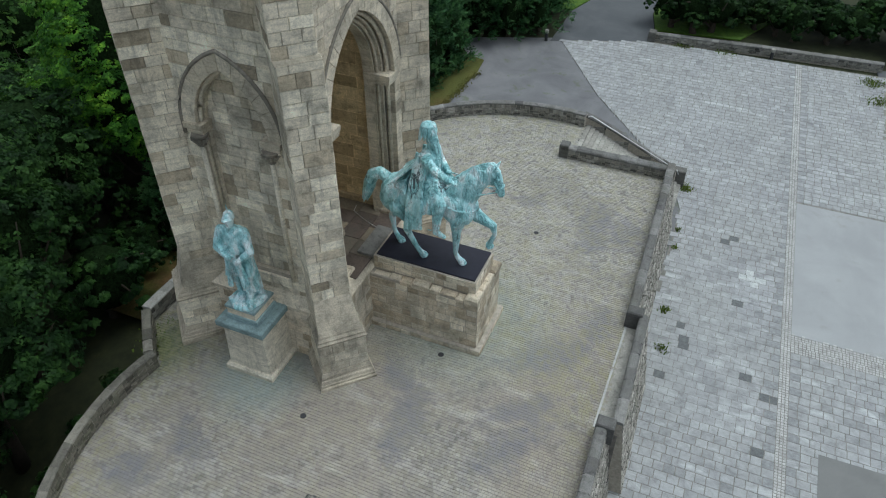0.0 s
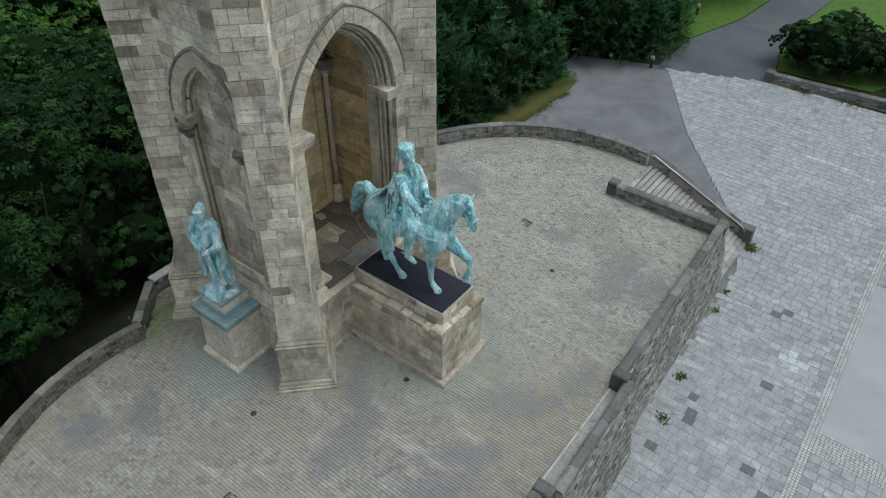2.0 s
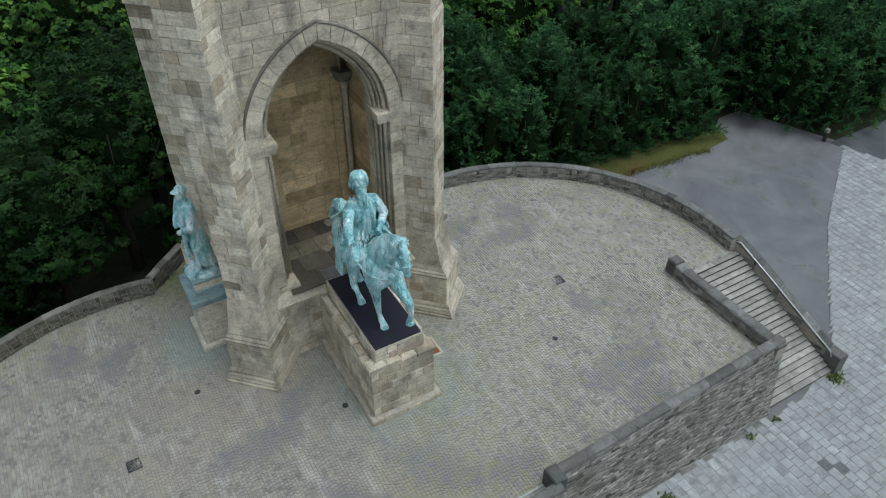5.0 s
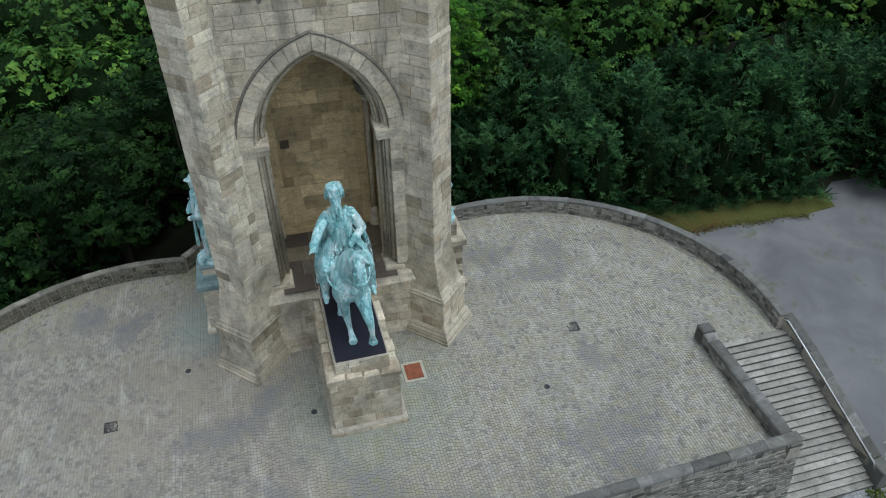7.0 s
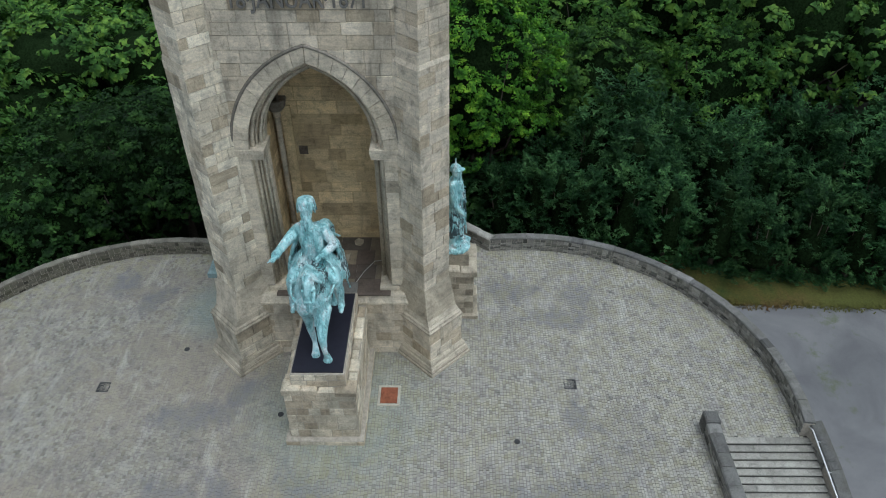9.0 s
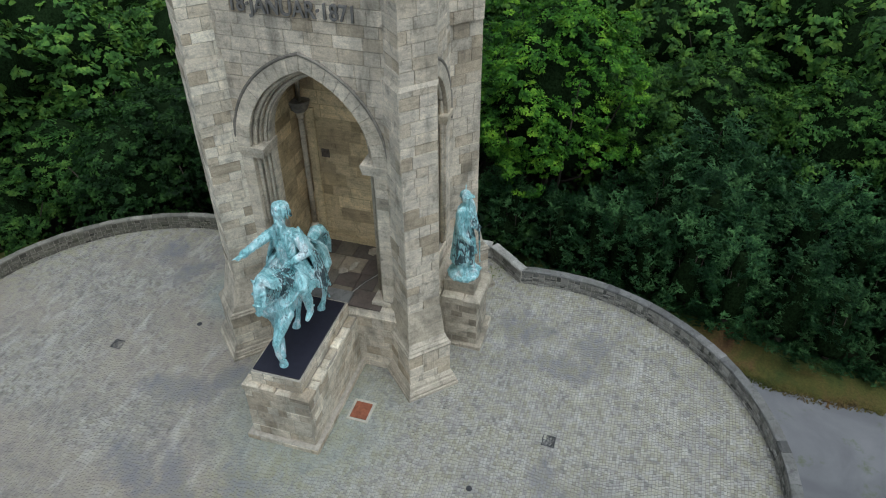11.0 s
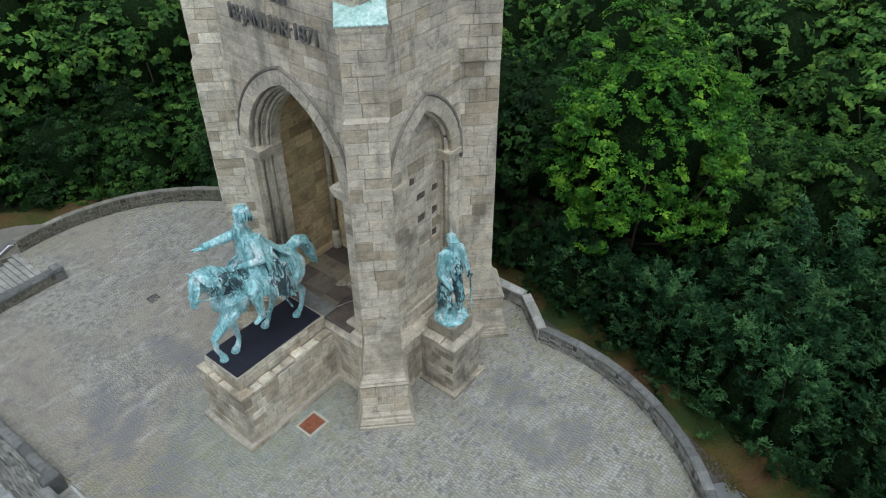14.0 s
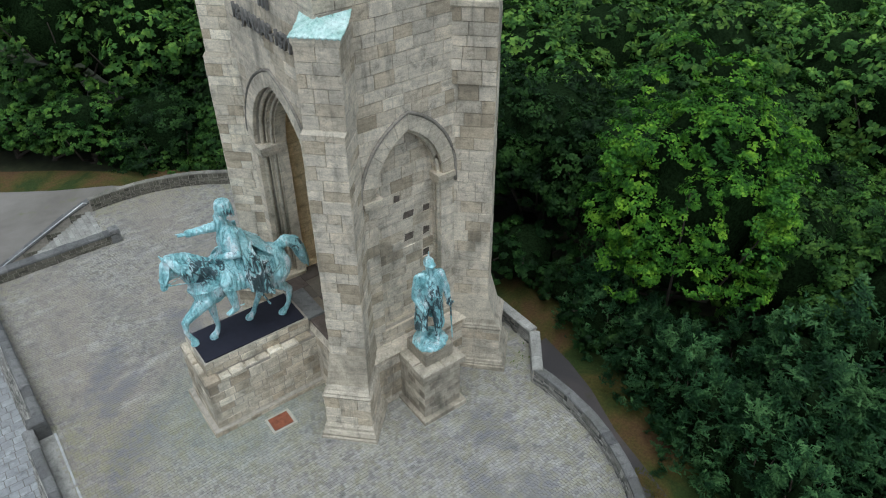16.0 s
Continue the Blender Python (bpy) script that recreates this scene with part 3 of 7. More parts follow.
def crown(x, y):
    """The paving rises gently towards the foot of the tower."""
    d = math.hypot((x - 0.5) * 0.9, y)
    return 0.27 * max(0.0, min(1.0, 1 - (d - 6.0) / 6.0))


TERRACE = [(-9.7, -5.7), (-9.7, 5.7)] + ARC_E + [(5.5, 21.6), (5.5, 17.3), (front_x(17.3) + 0.2, 17.3), (front_x(3.4) + 0.2, 3.4), (front_x(3.4) + 0.9, 3.4), (front_x(-3.4) + 0.9, -3.4), (front_x(-3.4) + 0.2, -3.4), (front_x(-17.3) + 0.2, -17.3), (5.5, -17.3), (5.5, -21.6)] + list(reversed(ARC_W))


def inside(x, y, poly):
    c = False
    for i in range(len(poly)):
        (x1, y1), (x2, y2) = poly[i], poly[i - 1]
        if (y1 > y) != (y2 > y) and x < (x2 - x1) * (y - y1) / (y2 - y1) + x1:
            c = not c
    return c


terrace = Shape()
terrace.hexa([V2(p, -6.5) for p in TERRACE], [V2(p, -0.022) for p in TERRACE])
terrace_floor = tagged(part("terrace_floor", terrace, SETT_JOINT), "terrace of small grey granite setts around the tower", "terrace floor", kind="structure")


def lay_setts():
    """Courses run away from the tower's front, a little wavy."""
    r = random.Random(3)
    v, f = [], []
    y = -22.6
    while y < 22.3:
        w = r.uniform(0.125, 0.165)
        x = -9.8 + r.uniform(0, 0.2)
        while x < 13.2:
            l = r.uniform(0.13, 0.215)
            cx, cy = x + l / 2, y + w / 2 + 0.012 * math.sin(x * 0.4 + y * 0.3) + r.uniform(-0.002, 0.002)
            x += l
            if -6.7 < cx < -0.2 and abs(cy) < 4.1 or cx > front_x(cy) + 0.1 or not inside(cx, cy, TERRACE):
                continue
            h = crown(cx, cy) + r.uniform(-0.006, 0.006)
            a, b, g = l / 2 - 0.003, w / 2 - 0.003, 0.007
            n = len(v)
            v += [(cx - a, cy - b, h - 0.06), (cx + a, cy - b, h - 0.06), (cx + a, cy + b, h - 0.06), (cx - a, cy + b, h - 0.06),
                  (cx - a + g, cy - b + g, h), (cx + a - g, cy - b + g, h + r.uniform(-0.004, 0.004)), (cx + a - g, cy + b - g, h), (cx - a + g, cy + b - g, h)]
            f += [(n + 4, n + 5, n + 6, n + 7), (n, n + 1, n + 5, n + 4), (n + 1, n + 2, n + 6, n + 5), (n + 2, n + 3, n + 7, n + 6), (n + 3, n, n + 4, n + 7)]
        y += w
    me = bpy.data.meshes.new("setts")
    me.from_pydata(v, [], f)
    me.materials.append(SETT)
    tagged(part("setts", me, SETT, terrace_floor), "small grey granite setts with sandy joints", kind="stuff")


lay_setts()
under = Shape()
under.add([(x * 1.0, y * 1.0, crown(x, y) - 0.02) for y in range(-14, 15) for x in range(-8, 13)],
          [(j * 21 + i, j * 21 + i + 1, (j + 1) * 21 + i + 1, (j + 1) * 21 + i) for j in range(28) for i in range(20)])
part("bedding", under, SETT_JOINT, terrace_floor, smooth=True)


def wall_along(name, label, line, low, high, thick, batter=0.0, coping=0.14, over=0.05, base=None, stones=True, cap_mat=None, seed=1, face_in=True, face_out=False, both_z=None, face_mat=None):
    """A rubble wall that follows a line (its inner face), with a coping of separate stones."""
    r = random.Random(seed)
    th = thing(name, label, "wall", kind="structure")
    out = outward(line, thick)
    outb = outward(line, thick + batter)
    core = Shape()
    for i in range(len(line) - 1):
        l0 = low if not callable(low) else low(i)
        t0, t1 = (high, high) if not callable(high) else (high(i), high(i + 1))
        core.hexa([V2(line[i], l0), V2(line[i + 1], l0), V2(outb[i + 1], l0), V2(outb[i], l0)],
                  [V2(line[i], t0 - coping), V2(line[i + 1], t1 - coping), V2(out[i + 1], t1 - coping), V2(out[i], t0 - coping)])
    part("core", core, MORTAR, th)
    ci, co = outward(line, -over), outward(line, thick + over)
    # lengths along the line, cut into coping stones
    acc = [0.0]
    for i in range(len(line) - 1):
        acc.append(acc[-1] + (Vector(line[i + 1]) - Vector(line[i])).length)

    def at(path, d):
        for i in range(len(acc) - 1):
            if d <= acc[i + 1] or i == len(acc) - 2:
                t = min(1, max(0, (d - acc[i]) / max(1e-6, acc[i + 1] - acc[i])))
                return path[i][0] * (1 - t) + path[i + 1][0] * t, path[i][1] * (1 - t) + path[i + 1][1] * t, i + t
        return None

    def top_at(k):
        if not callable(high):
            return high
        i = min(int(k), len(line) - 2)
        return high(i) * (1 - (k - i)) + high(i + 1) * (k - i)

    d = 0.0
    while d < acc[-1] - 0.05:
        l = r.uniform(0.6, 1.25)
        e = min(d + l, acc[-1])
        if acc[-1] - e < 0.3:
            e = acc[-1]
        s = Shape()
        lo, mi, hi, top = [], [], [], []
        jz = r.uniform(-0.008, 0.008)
        c = coping * r.uniform(0.45, 0.7)
        for path, dd, side in ((ci, d + 0.005, 1), (ci, e - 0.005, 1), (co, e - 0.005, -1), (co, d + 0.005, -1)):
            x, y, k = at(path, dd)
            z = top_at(k) + jz
            lo.append((x, y, z - coping)), mi.append((x, y, z - c))
            xi, yi, _ = at(line if side > 0 else out, dd)
            hi.append((xi + r.uniform(-0.025, 0.025), yi + r.uniform(-0.025, 0.025), z - c * 0.3 + r.uniform(-0.02, 0.01)))
            xo, yo, _ = at(out if side > 0 else line, dd)
            top.append((xi * 0.78 + xo * 0.22, yi * 0.78 + yo * 0.22, z + r.uniform(-0.025, 0.015)))
        s.loft([lo, mi, hi, top])
        part("coping_stone", s, cap_mat or COPING, th)
        d = e
    # faces of rubble
    if stones:
        big = Shape()
        for i in range(len(line) - 1):
            for path, lowp, sgn, on in ((line, line, -1, face_in), (out, outb, 1, face_out)):
                if not on:
                    continue
                a, b = Vector(path[i]), Vector(path[i + 1])
                L = (b - a).length
                if L < 0.05:
                    continue
                u = (b - a) / L
                nrm = Vector((-u.y, u.x)) * sgn
                zl = both_z[0] if (both_z and sgn < 0) else (low if not callable(low) else low(i))
                zt = (min(high(i), high(i + 1)) if callable(high) else high) - coping
                lean = (Vector(lowp[i]) - a).length / max(0.1, zt - (low if not callable(low) else low(i))) if sgn > 0 else 0
                for (p, q, c, e) in coursed(0, L, zl, zt, r, None, 0.09, 0.16, 0.18, 0.55):
                    push = r.uniform(0.01, 0.05)
                    sh = lean * (zt - (c + e) / 2)
                    o2 = a + nrm * (push - 0.06 + sh)
                    M = Matrix(((*(u * max(0.04, q - p - 0.02)), 0, 0), (*(-nrm * 0.12), 0, 0), (0, 0, e - c - 0.02, 0), (0, 0, 0, 1))).transposed()
                    M.translation = (*(o2 + u * (p + q) / 2), (c + e) / 2)
                    big.add([M @ Vector(w) for w in UNIT.v], UNIT.f)
        part("rubble_stones", big, face_mat or RUBBLE, th, kind="stuff")
    return th


wall_along("parapet_rear", "straight sandstone parapet with pale coping behind the tower", [(-9.7, -5.7), (-9.7, 5.7)], -6, 1.0, 0.45, cap_mat=STEP, seed=2, face_out=True, both_z=(0, 0))
wall_along("parapet_return_east", "short angled parapet with pale coping", [(-9.7, 5.7), (-7.95, 7.85)], -6, 1.0, 0.45, cap_mat=STEP, seed=3, face_out=True, both_z=(0, 0))
wall_along("parapet_return_west", "short angled brownish parapet with mossy foot", [(-7.75, -7.85), (-9.7, -5.7)], -6, 1.0, 0.38, cap_mat=COPING_TAN, seed=4, face_out=True, both_z=(0, 0), over=0.03, coping=0.11, face_mat=RUBBLE_TAN)
wall_along("parapet_east", "curved dark rubble parapet with weathered coping", ARC_E, -6, 0.95, 0.44, seed=5, both_z=(0, 0), over=0.03)
wall_along("parapet_west", "curved brownish rubble parapet with weathered coping", list(reversed(ARC_W)), -6, 0.95, 0.36, seed=6, both_z=(0, 0), over=0.03, coping=0.11, cap_mat=COPING_TAN, face_mat=RUBBLE_TAN)

# front retaining wall: two runs and a bay set forward between two piers
wall_along("retaining_wall_east", "battered rubble retaining wall with rounded coping", [(front_x(17.55), 17.55), (front_x(3.4), 3.4)], -4.4, 0.95, 0.40, batter=0.75, seed=7, face_out=True, both_z=(0, 0), coping=0.2)
wall_along("retaining_wall_bay", "rubble wall of a bay set forward from the terrace", [(front_x(3.4) + 0.62, 3.4), (front_x(-3.4) + 0.62, -3.4)], -4.4, 0.95, 0.38, batter=0.72, seed=8, face_out=True, both_z=(0, 0), coping=0.2)
wall_along("retaining_wall_west", "battered rubble retaining wall with dark coping", [(front_x(-3.4), -3.4), (front_x(-17.55), -17.55)], -4.4, 0.95, 0.40, batter=0.75, seed=9, face_out=True, both_z=(0, 0), coping=0.2)


def pier(name, label, x0, x1, y0, y1, z0, z1):
    s = Shape()
    s.bevelled(x0, x1, y0, y1, z0, z1, 0.06)
    return tagged(part(name, s, COPING), label, "stone pier", kind="structure")


pier("bay_pier_east", "short weathered stone pier ending the wall", front_x(3.4) - 0.05, front_x(3.4) + 0.75, 3.15, 3.75, -0.05, 1.08)
pier("bay_pier_west", "short weathered stone pier ending the wall", front_x(-3.4) - 0.05, front_x(-3.4) + 0.75, -3.95, -3.35, -0.05, 1.08)
bay = Shape()
bay.bevelled(front_x(0) + 0.02, front_x(0) + 0.78, -3.35, 3.15, -0.06, 0.05, 0.01)
tagged(part("bay_floor", bay, STEP), "pale stone floor strip of the bay", "paving", kind="structure")
kerb = Shape()
kerb.bevelled(front_x(0) - 0.09, front_x(0) + 0.015, -3.35, 3.15, -0.06, 0.07, 0.01)
tagged(part("bay_kerb", kerb, BAND), "narrow pale kerb along the bay", "kerb", kind="structure")

# ---- stairs ----
STEPS, TREAD, RISE = 24, 0.294, 0.171


def mirrored(line, sg):
    """The line itself, or its mirror image run backwards, so that the outside stays on its left."""
    return line if sg > 0 else [(x, -y) for x, y in reversed(line)]


def build_stairs(sg):
    th = thing("stairs", "flight of worn pale stone steps down to the plaza", "stairs", kind="structure")
    r = random.Random(11 + sg)
    for i in range(STEPS):
        x0 = 5.5 + i * TREAD
        z = 0.02 - i * RISE
        y1 = 21.65 + 0.17 * (x0 - 5.3)
        cut = r.uniform(18.8, 20.6)
        for a, b in ((17.4, cut), (cut, y1)):
            s = Shape()
            p, q = sorted((sg * a, sg * b))
            s.bevelled(x0, x0 + TREAD + 0.035, p + 0.004, q - 0.004, z - 0.045, z + r.uniform(-0.006, 0.006), 0.015)
            part("step", s, STEP, th)
        p, q = sorted((sg * 17.4, sg * y1))
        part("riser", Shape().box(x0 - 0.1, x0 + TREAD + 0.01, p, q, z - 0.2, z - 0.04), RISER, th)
    body = Shape()
    body.hexa([(5.45, sg * 17.3, -4.3), (12.5, sg * 17.3, -4.3), (12.5, sg * 23.1, -4.3), (5.45, sg * 21.8, -4.3)], [(5.45, sg * 17.3, -0.2), (12.5, sg * 17.3, -4.28), (12.5, sg * 23.1, -4.28), (5.45, sg * 21.8, -0.2)])
    part("stair_body", body, MORTAR, th)
    side = "east" if sg > 0 else "west"
    end = front_x(sg * 17) + 0.55
    wall_along("stair_wall_" + side, "low dark rubble wall beside the steps", mirrored([(4.95, 16.95), (end, 16.95)], sg), -4.3, 0.8, 0.55, seed=12, face_out=True, both_z=(0, 0), coping=0.2, face_mat=RUBBLE_TAN if sg < 0 else None)
    line = mirrored([(5.3, 21.55), (6.8, 21.9), (8.5, 22.2), (10.2, 22.52), (11.9, 22.85)], sg)
    wall_along("stair_side_wall_" + side, "sloping rubble wall with dark coping beside the steps", line, -4.4, lambda i: 0.85 - max(0, line[i][0] - 5.6) * 0.58, 0.55, seed=13, coping=0.2, face_mat=RUBBLE_TAN if sg < 0 else None)
    y0, y1 = sorted((sg * 22.75, sg * 23.45))
    pier("stair_newel_" + side, "squat weathered stone pier at the foot of the steps", 11.85, 12.75, y0, y1, -4.3, -2.85)
    y0, y1 = sorted((sg * 16.9, sg * 17.55))
    pier("stair_wall_end_" + side, "rounded end stone of the stair wall", 4.75, 5.35, y0, y1, -0.05, 0.95)
    rail = thing("handrail", "slim galvanised steel handrail beside the steps", "handrail", "stair handrails")
    hr = Shape()
    hr.tube([(5.5, sg * 21.42, 0.75), (5.75, sg * 21.45, 0.85), (8.5, sg * 22.02, -0.72), (12.1, sg * 22.72, -2.78), (12.25, sg * 22.75, -3.1)], 0.035, 8)
    part("rail", hr, STEEL, rail, smooth=True)
    for k in range(6):
        t = 0.06 + k * 0.175
        p = Vector((5.75 + 6.35 * t, sg * (21.45 + 1.27 * t), 0.85 - 3.63 * t))
        b = Shape()
        b.tube([p, p + Vector((0, sg * 0.1, -0.1)), p + Vector((0, sg * 0.2, -0.12))], 0.018, 6)
        part("bracket", b, STEEL, rail)


build_stairs(1)
build_stairs(-1)

# ---- tower ----
TX, TH = 0.1, 4.3          # front face and half width of the tower
BACK = -6.9
TOP = 25.0
tower = thing("memorial_tower", "tall weathered sandstone memorial tower with pointed arches and corner buttresses", "tower")


def arch_half(z, spring, w, h, extra=0.0):
    """Half width of a pointed arch at height z; extra: outwards from the arch line."""
    r = (h * h + w * w) / (2 * w)
    c = r - w
    r += extra
    if z <= spring:
        return w + extra
    dz = z - spring
    if dz >= math.sqrt(max(0, r * r - c * c)):
        return 0.0
    return math.sqrt(r * r - dz * dz) - c


def arch_wall(s, place, half_width, z0, z1, spring, w, h, extra, d0, d1, sill):
    """Wall with a pointed opening; place(u, depth, z) puts it in the world."""
    r = (h * h + w * w) / (2 * w)
    apex = spring + math.sqrt((r + extra) ** 2 - (r - w) ** 2)
    zs = [sill] + [spring + (apex - spring) * math.sin(math.pi / 2 * k / 14) for k in range(15)]
    for a, b in zip(zs, zs[1:]):
        wa, wb = arch_half(a, spring, w, h, extra), arch_half(b - 1e-4, spring, w, h, extra)
        for sg in (-1, 1):
            q = [(sg * half_width, a), (sg * wa, a), (sg * wb, b), (sg * half_width, b)]
            s.hexa([place(u, d0, z) for u, z in q], [place(u, d1, z) for u, z in q])
    q = [(-half_width, apex), (half_width, apex), (half_width, z1), (-half_width, z1)]
    s.hexa([place(u, d0, z) for u, z in q], [place(u, d1, z) for u, z in q])
    if sill > z0:
        q = [(-half_width, z0), (half_width, z0), (half_width, sill), (-half_width, sill)]
        s.hexa([place(u, d0, z) for u, z in q], [place(u, d1, z) for u, z in q])


def front(u, d, z):
    return (TX - d, u, z)


SPRING, AW, AHT = 11.65, 2.27, 3.3


def voussoirs(parent, place, spring, w, h, e0, e1, d0, d1, count, mat):
    r = (h * h + w * w) / (2 * w)
    c = r - w
    for sg in (-1, 1):
        for k in range(count):
            a0, a1 = k / count + 0.0012, (k + 1) / count - 0.0012
            lo, hi = [], []
            for e, t in ((e0, a0), (e1, a0), (e1, a1), (e0, a1)):
                a = math.acos(c / (r + e)) * t
                u = sg * max(0.0, (r + e) * math.cos(a) - c)
                z = spring + (r + e) * math.sin(a)
                lo.append(place(u, d0, z))
                hi.append((u, z))
            cu, cz = sum(p[0] for p in hi) / 4, sum(p[1] for p in hi) / 4
            mid = [place(u, d1 + 0.02, z) for u, z in hi]
            top_loop = [place(u + (cu - u) * 0.05, d1, z + (cz - z) * 0.05) for u, z in hi]
            s = Shape()
            s.loft([lo, mid, top_loop])
            part("voussoir", s, mat, parent)


def arch_roll(parent, place, spring, w, h, extra, depth, radius, foot, mat, name="roll_moulding"):
    r = (h * h + w * w) / (2 * w)
    c = r - w
    top = math.acos(c / (r + extra))
    for sg in (-1, 1):
        pts = [place(sg * (w + extra), depth, foot)] + [place(sg * ((r + extra) * math.cos(top * k / 14) - c), depth, spring + (r + extra) * math.sin(top * k / 14)) for k in range(15)]
        s = Shape()
        s.tube(pts, radius, 8)
        part(name, s, mat, parent, smooth=True)


front_wall = Shape()
arch_wall(front_wall, front, TH, 0, TOP, SPRING, AW, AHT, 0.52, 0.03, 0.5, 4.0)
fw = part("front_wall", front_wall, MORTAR, tower, "front wall of coursed sandstone with a pointed arch")
inner = Shape()
arch_wall(inner, front, TH - 0.2, 0, 17.5, SPRING, AW, AHT, 0.26, 0.5, 0.75, 4.0)
part("arch_order", inner, SANDSTONE_SMOOTH, fw)
inner = Shape()
arch_wall(inner, front, TH - 0.2, 0, 17.5, SPRING, AW, AHT, 0.0, 0.75, 1.25, 4.0)
part("inner_order", inner, SANDSTONE_SMOOTH, fw, kind="stuff")
for extra, deep, radius in ((0.42, 0.28, 0.10), (0.29, 0.46, 0.05), (0.13, 0.62, 0.075), (0.03, 0.74, 0.045)):
    arch_roll(fw, front, SPRING, AW, AHT, extra, deep, radius, 4.5, SANDSTONE_SMOOTH)
voussoirs(fw, front, SPRING, AW, AHT, 0.50, 1.12, 0.1, -0.07, 10, SANDSTONE_SMOOTH)
arch_roll(fw, front, SPRING, AW, AHT, 1.17, -0.04, 0.07, SPRING, HOOD, "hood_moulding")
for sg in (-1, 1):
    s = Shape()
    for z0, z1, u0, u1, d in ((11.22, 11.36, 2.22, 3.38, -0.03), (11.36, 11.5, 2.19, 3.44, -0.06), (11.5, 11.7, 2.17, 3.5, -0.10)):
        a, b = sorted((sg * u0, sg * u1))
        s.box(TX - 1.2, TX - d, a, b, z0, z1)
    part("impost", s, SANDSTONE_SMOOTH, fw, "moulded impost stone")
    # jamb quoins and bases
    r2 = random.Random(20 + sg)
    z = 4.4
    while z < 11.2:
        h = r2.uniform(0.42, 0.62)
        h = min(h, 11.25 - z)
        l = 0.55 if r2.random() < 0.5 else 0.8
        s = Shape()
        a, b = sorted((sg * 2.76, sg * (2.76 + l)))
        s.hexa([(TX - 0.3, a + 0.006, z + 0.006), (TX - 0.3, b - 0.006, z + 0.006), (TX - 0.3, b - 0.006, z + h - 0.006), (TX - 0.3, a + 0.006, z + h - 0.006)],
               [(TX + 0.035, a + 0.006, z + 0.006), (TX + 0.035, b - 0.006, z + 0.006), (TX + 0.035, b - 0.006, z + h - 0.006), (TX + 0.035, a + 0.006, z + h - 0.006)])
        part("jamb_stone", s, SANDSTONE_SMOOTH, fw)
        z += h
    s = Shape()
    a, b = sorted((sg * 2.18, sg * 3.1))
    s.bevelled(TX - 1.15, TX + 0.06, a, b, 3.95, 4.3, 0.06)
    part("jamb_base", s, SANDSTONE_SMOOTH, fw)


def front_open(z):
    w = arch_half(z, SPRING, AW, AHT, 1.06)
    if z < 11.3:
        w = 3.2
    return [(-w, w)] if z > 4.0 and w > 0 else []


lay(coursed(-TH, TH, 4.0, TOP, rng, front_open, 0.42, 0.62, 0.5, 1.2), (TX - 0.0, 0, 0), (0, 1, 0), (1, 0, 0), SANDSTONE, fw, "block", True, rng=rng)

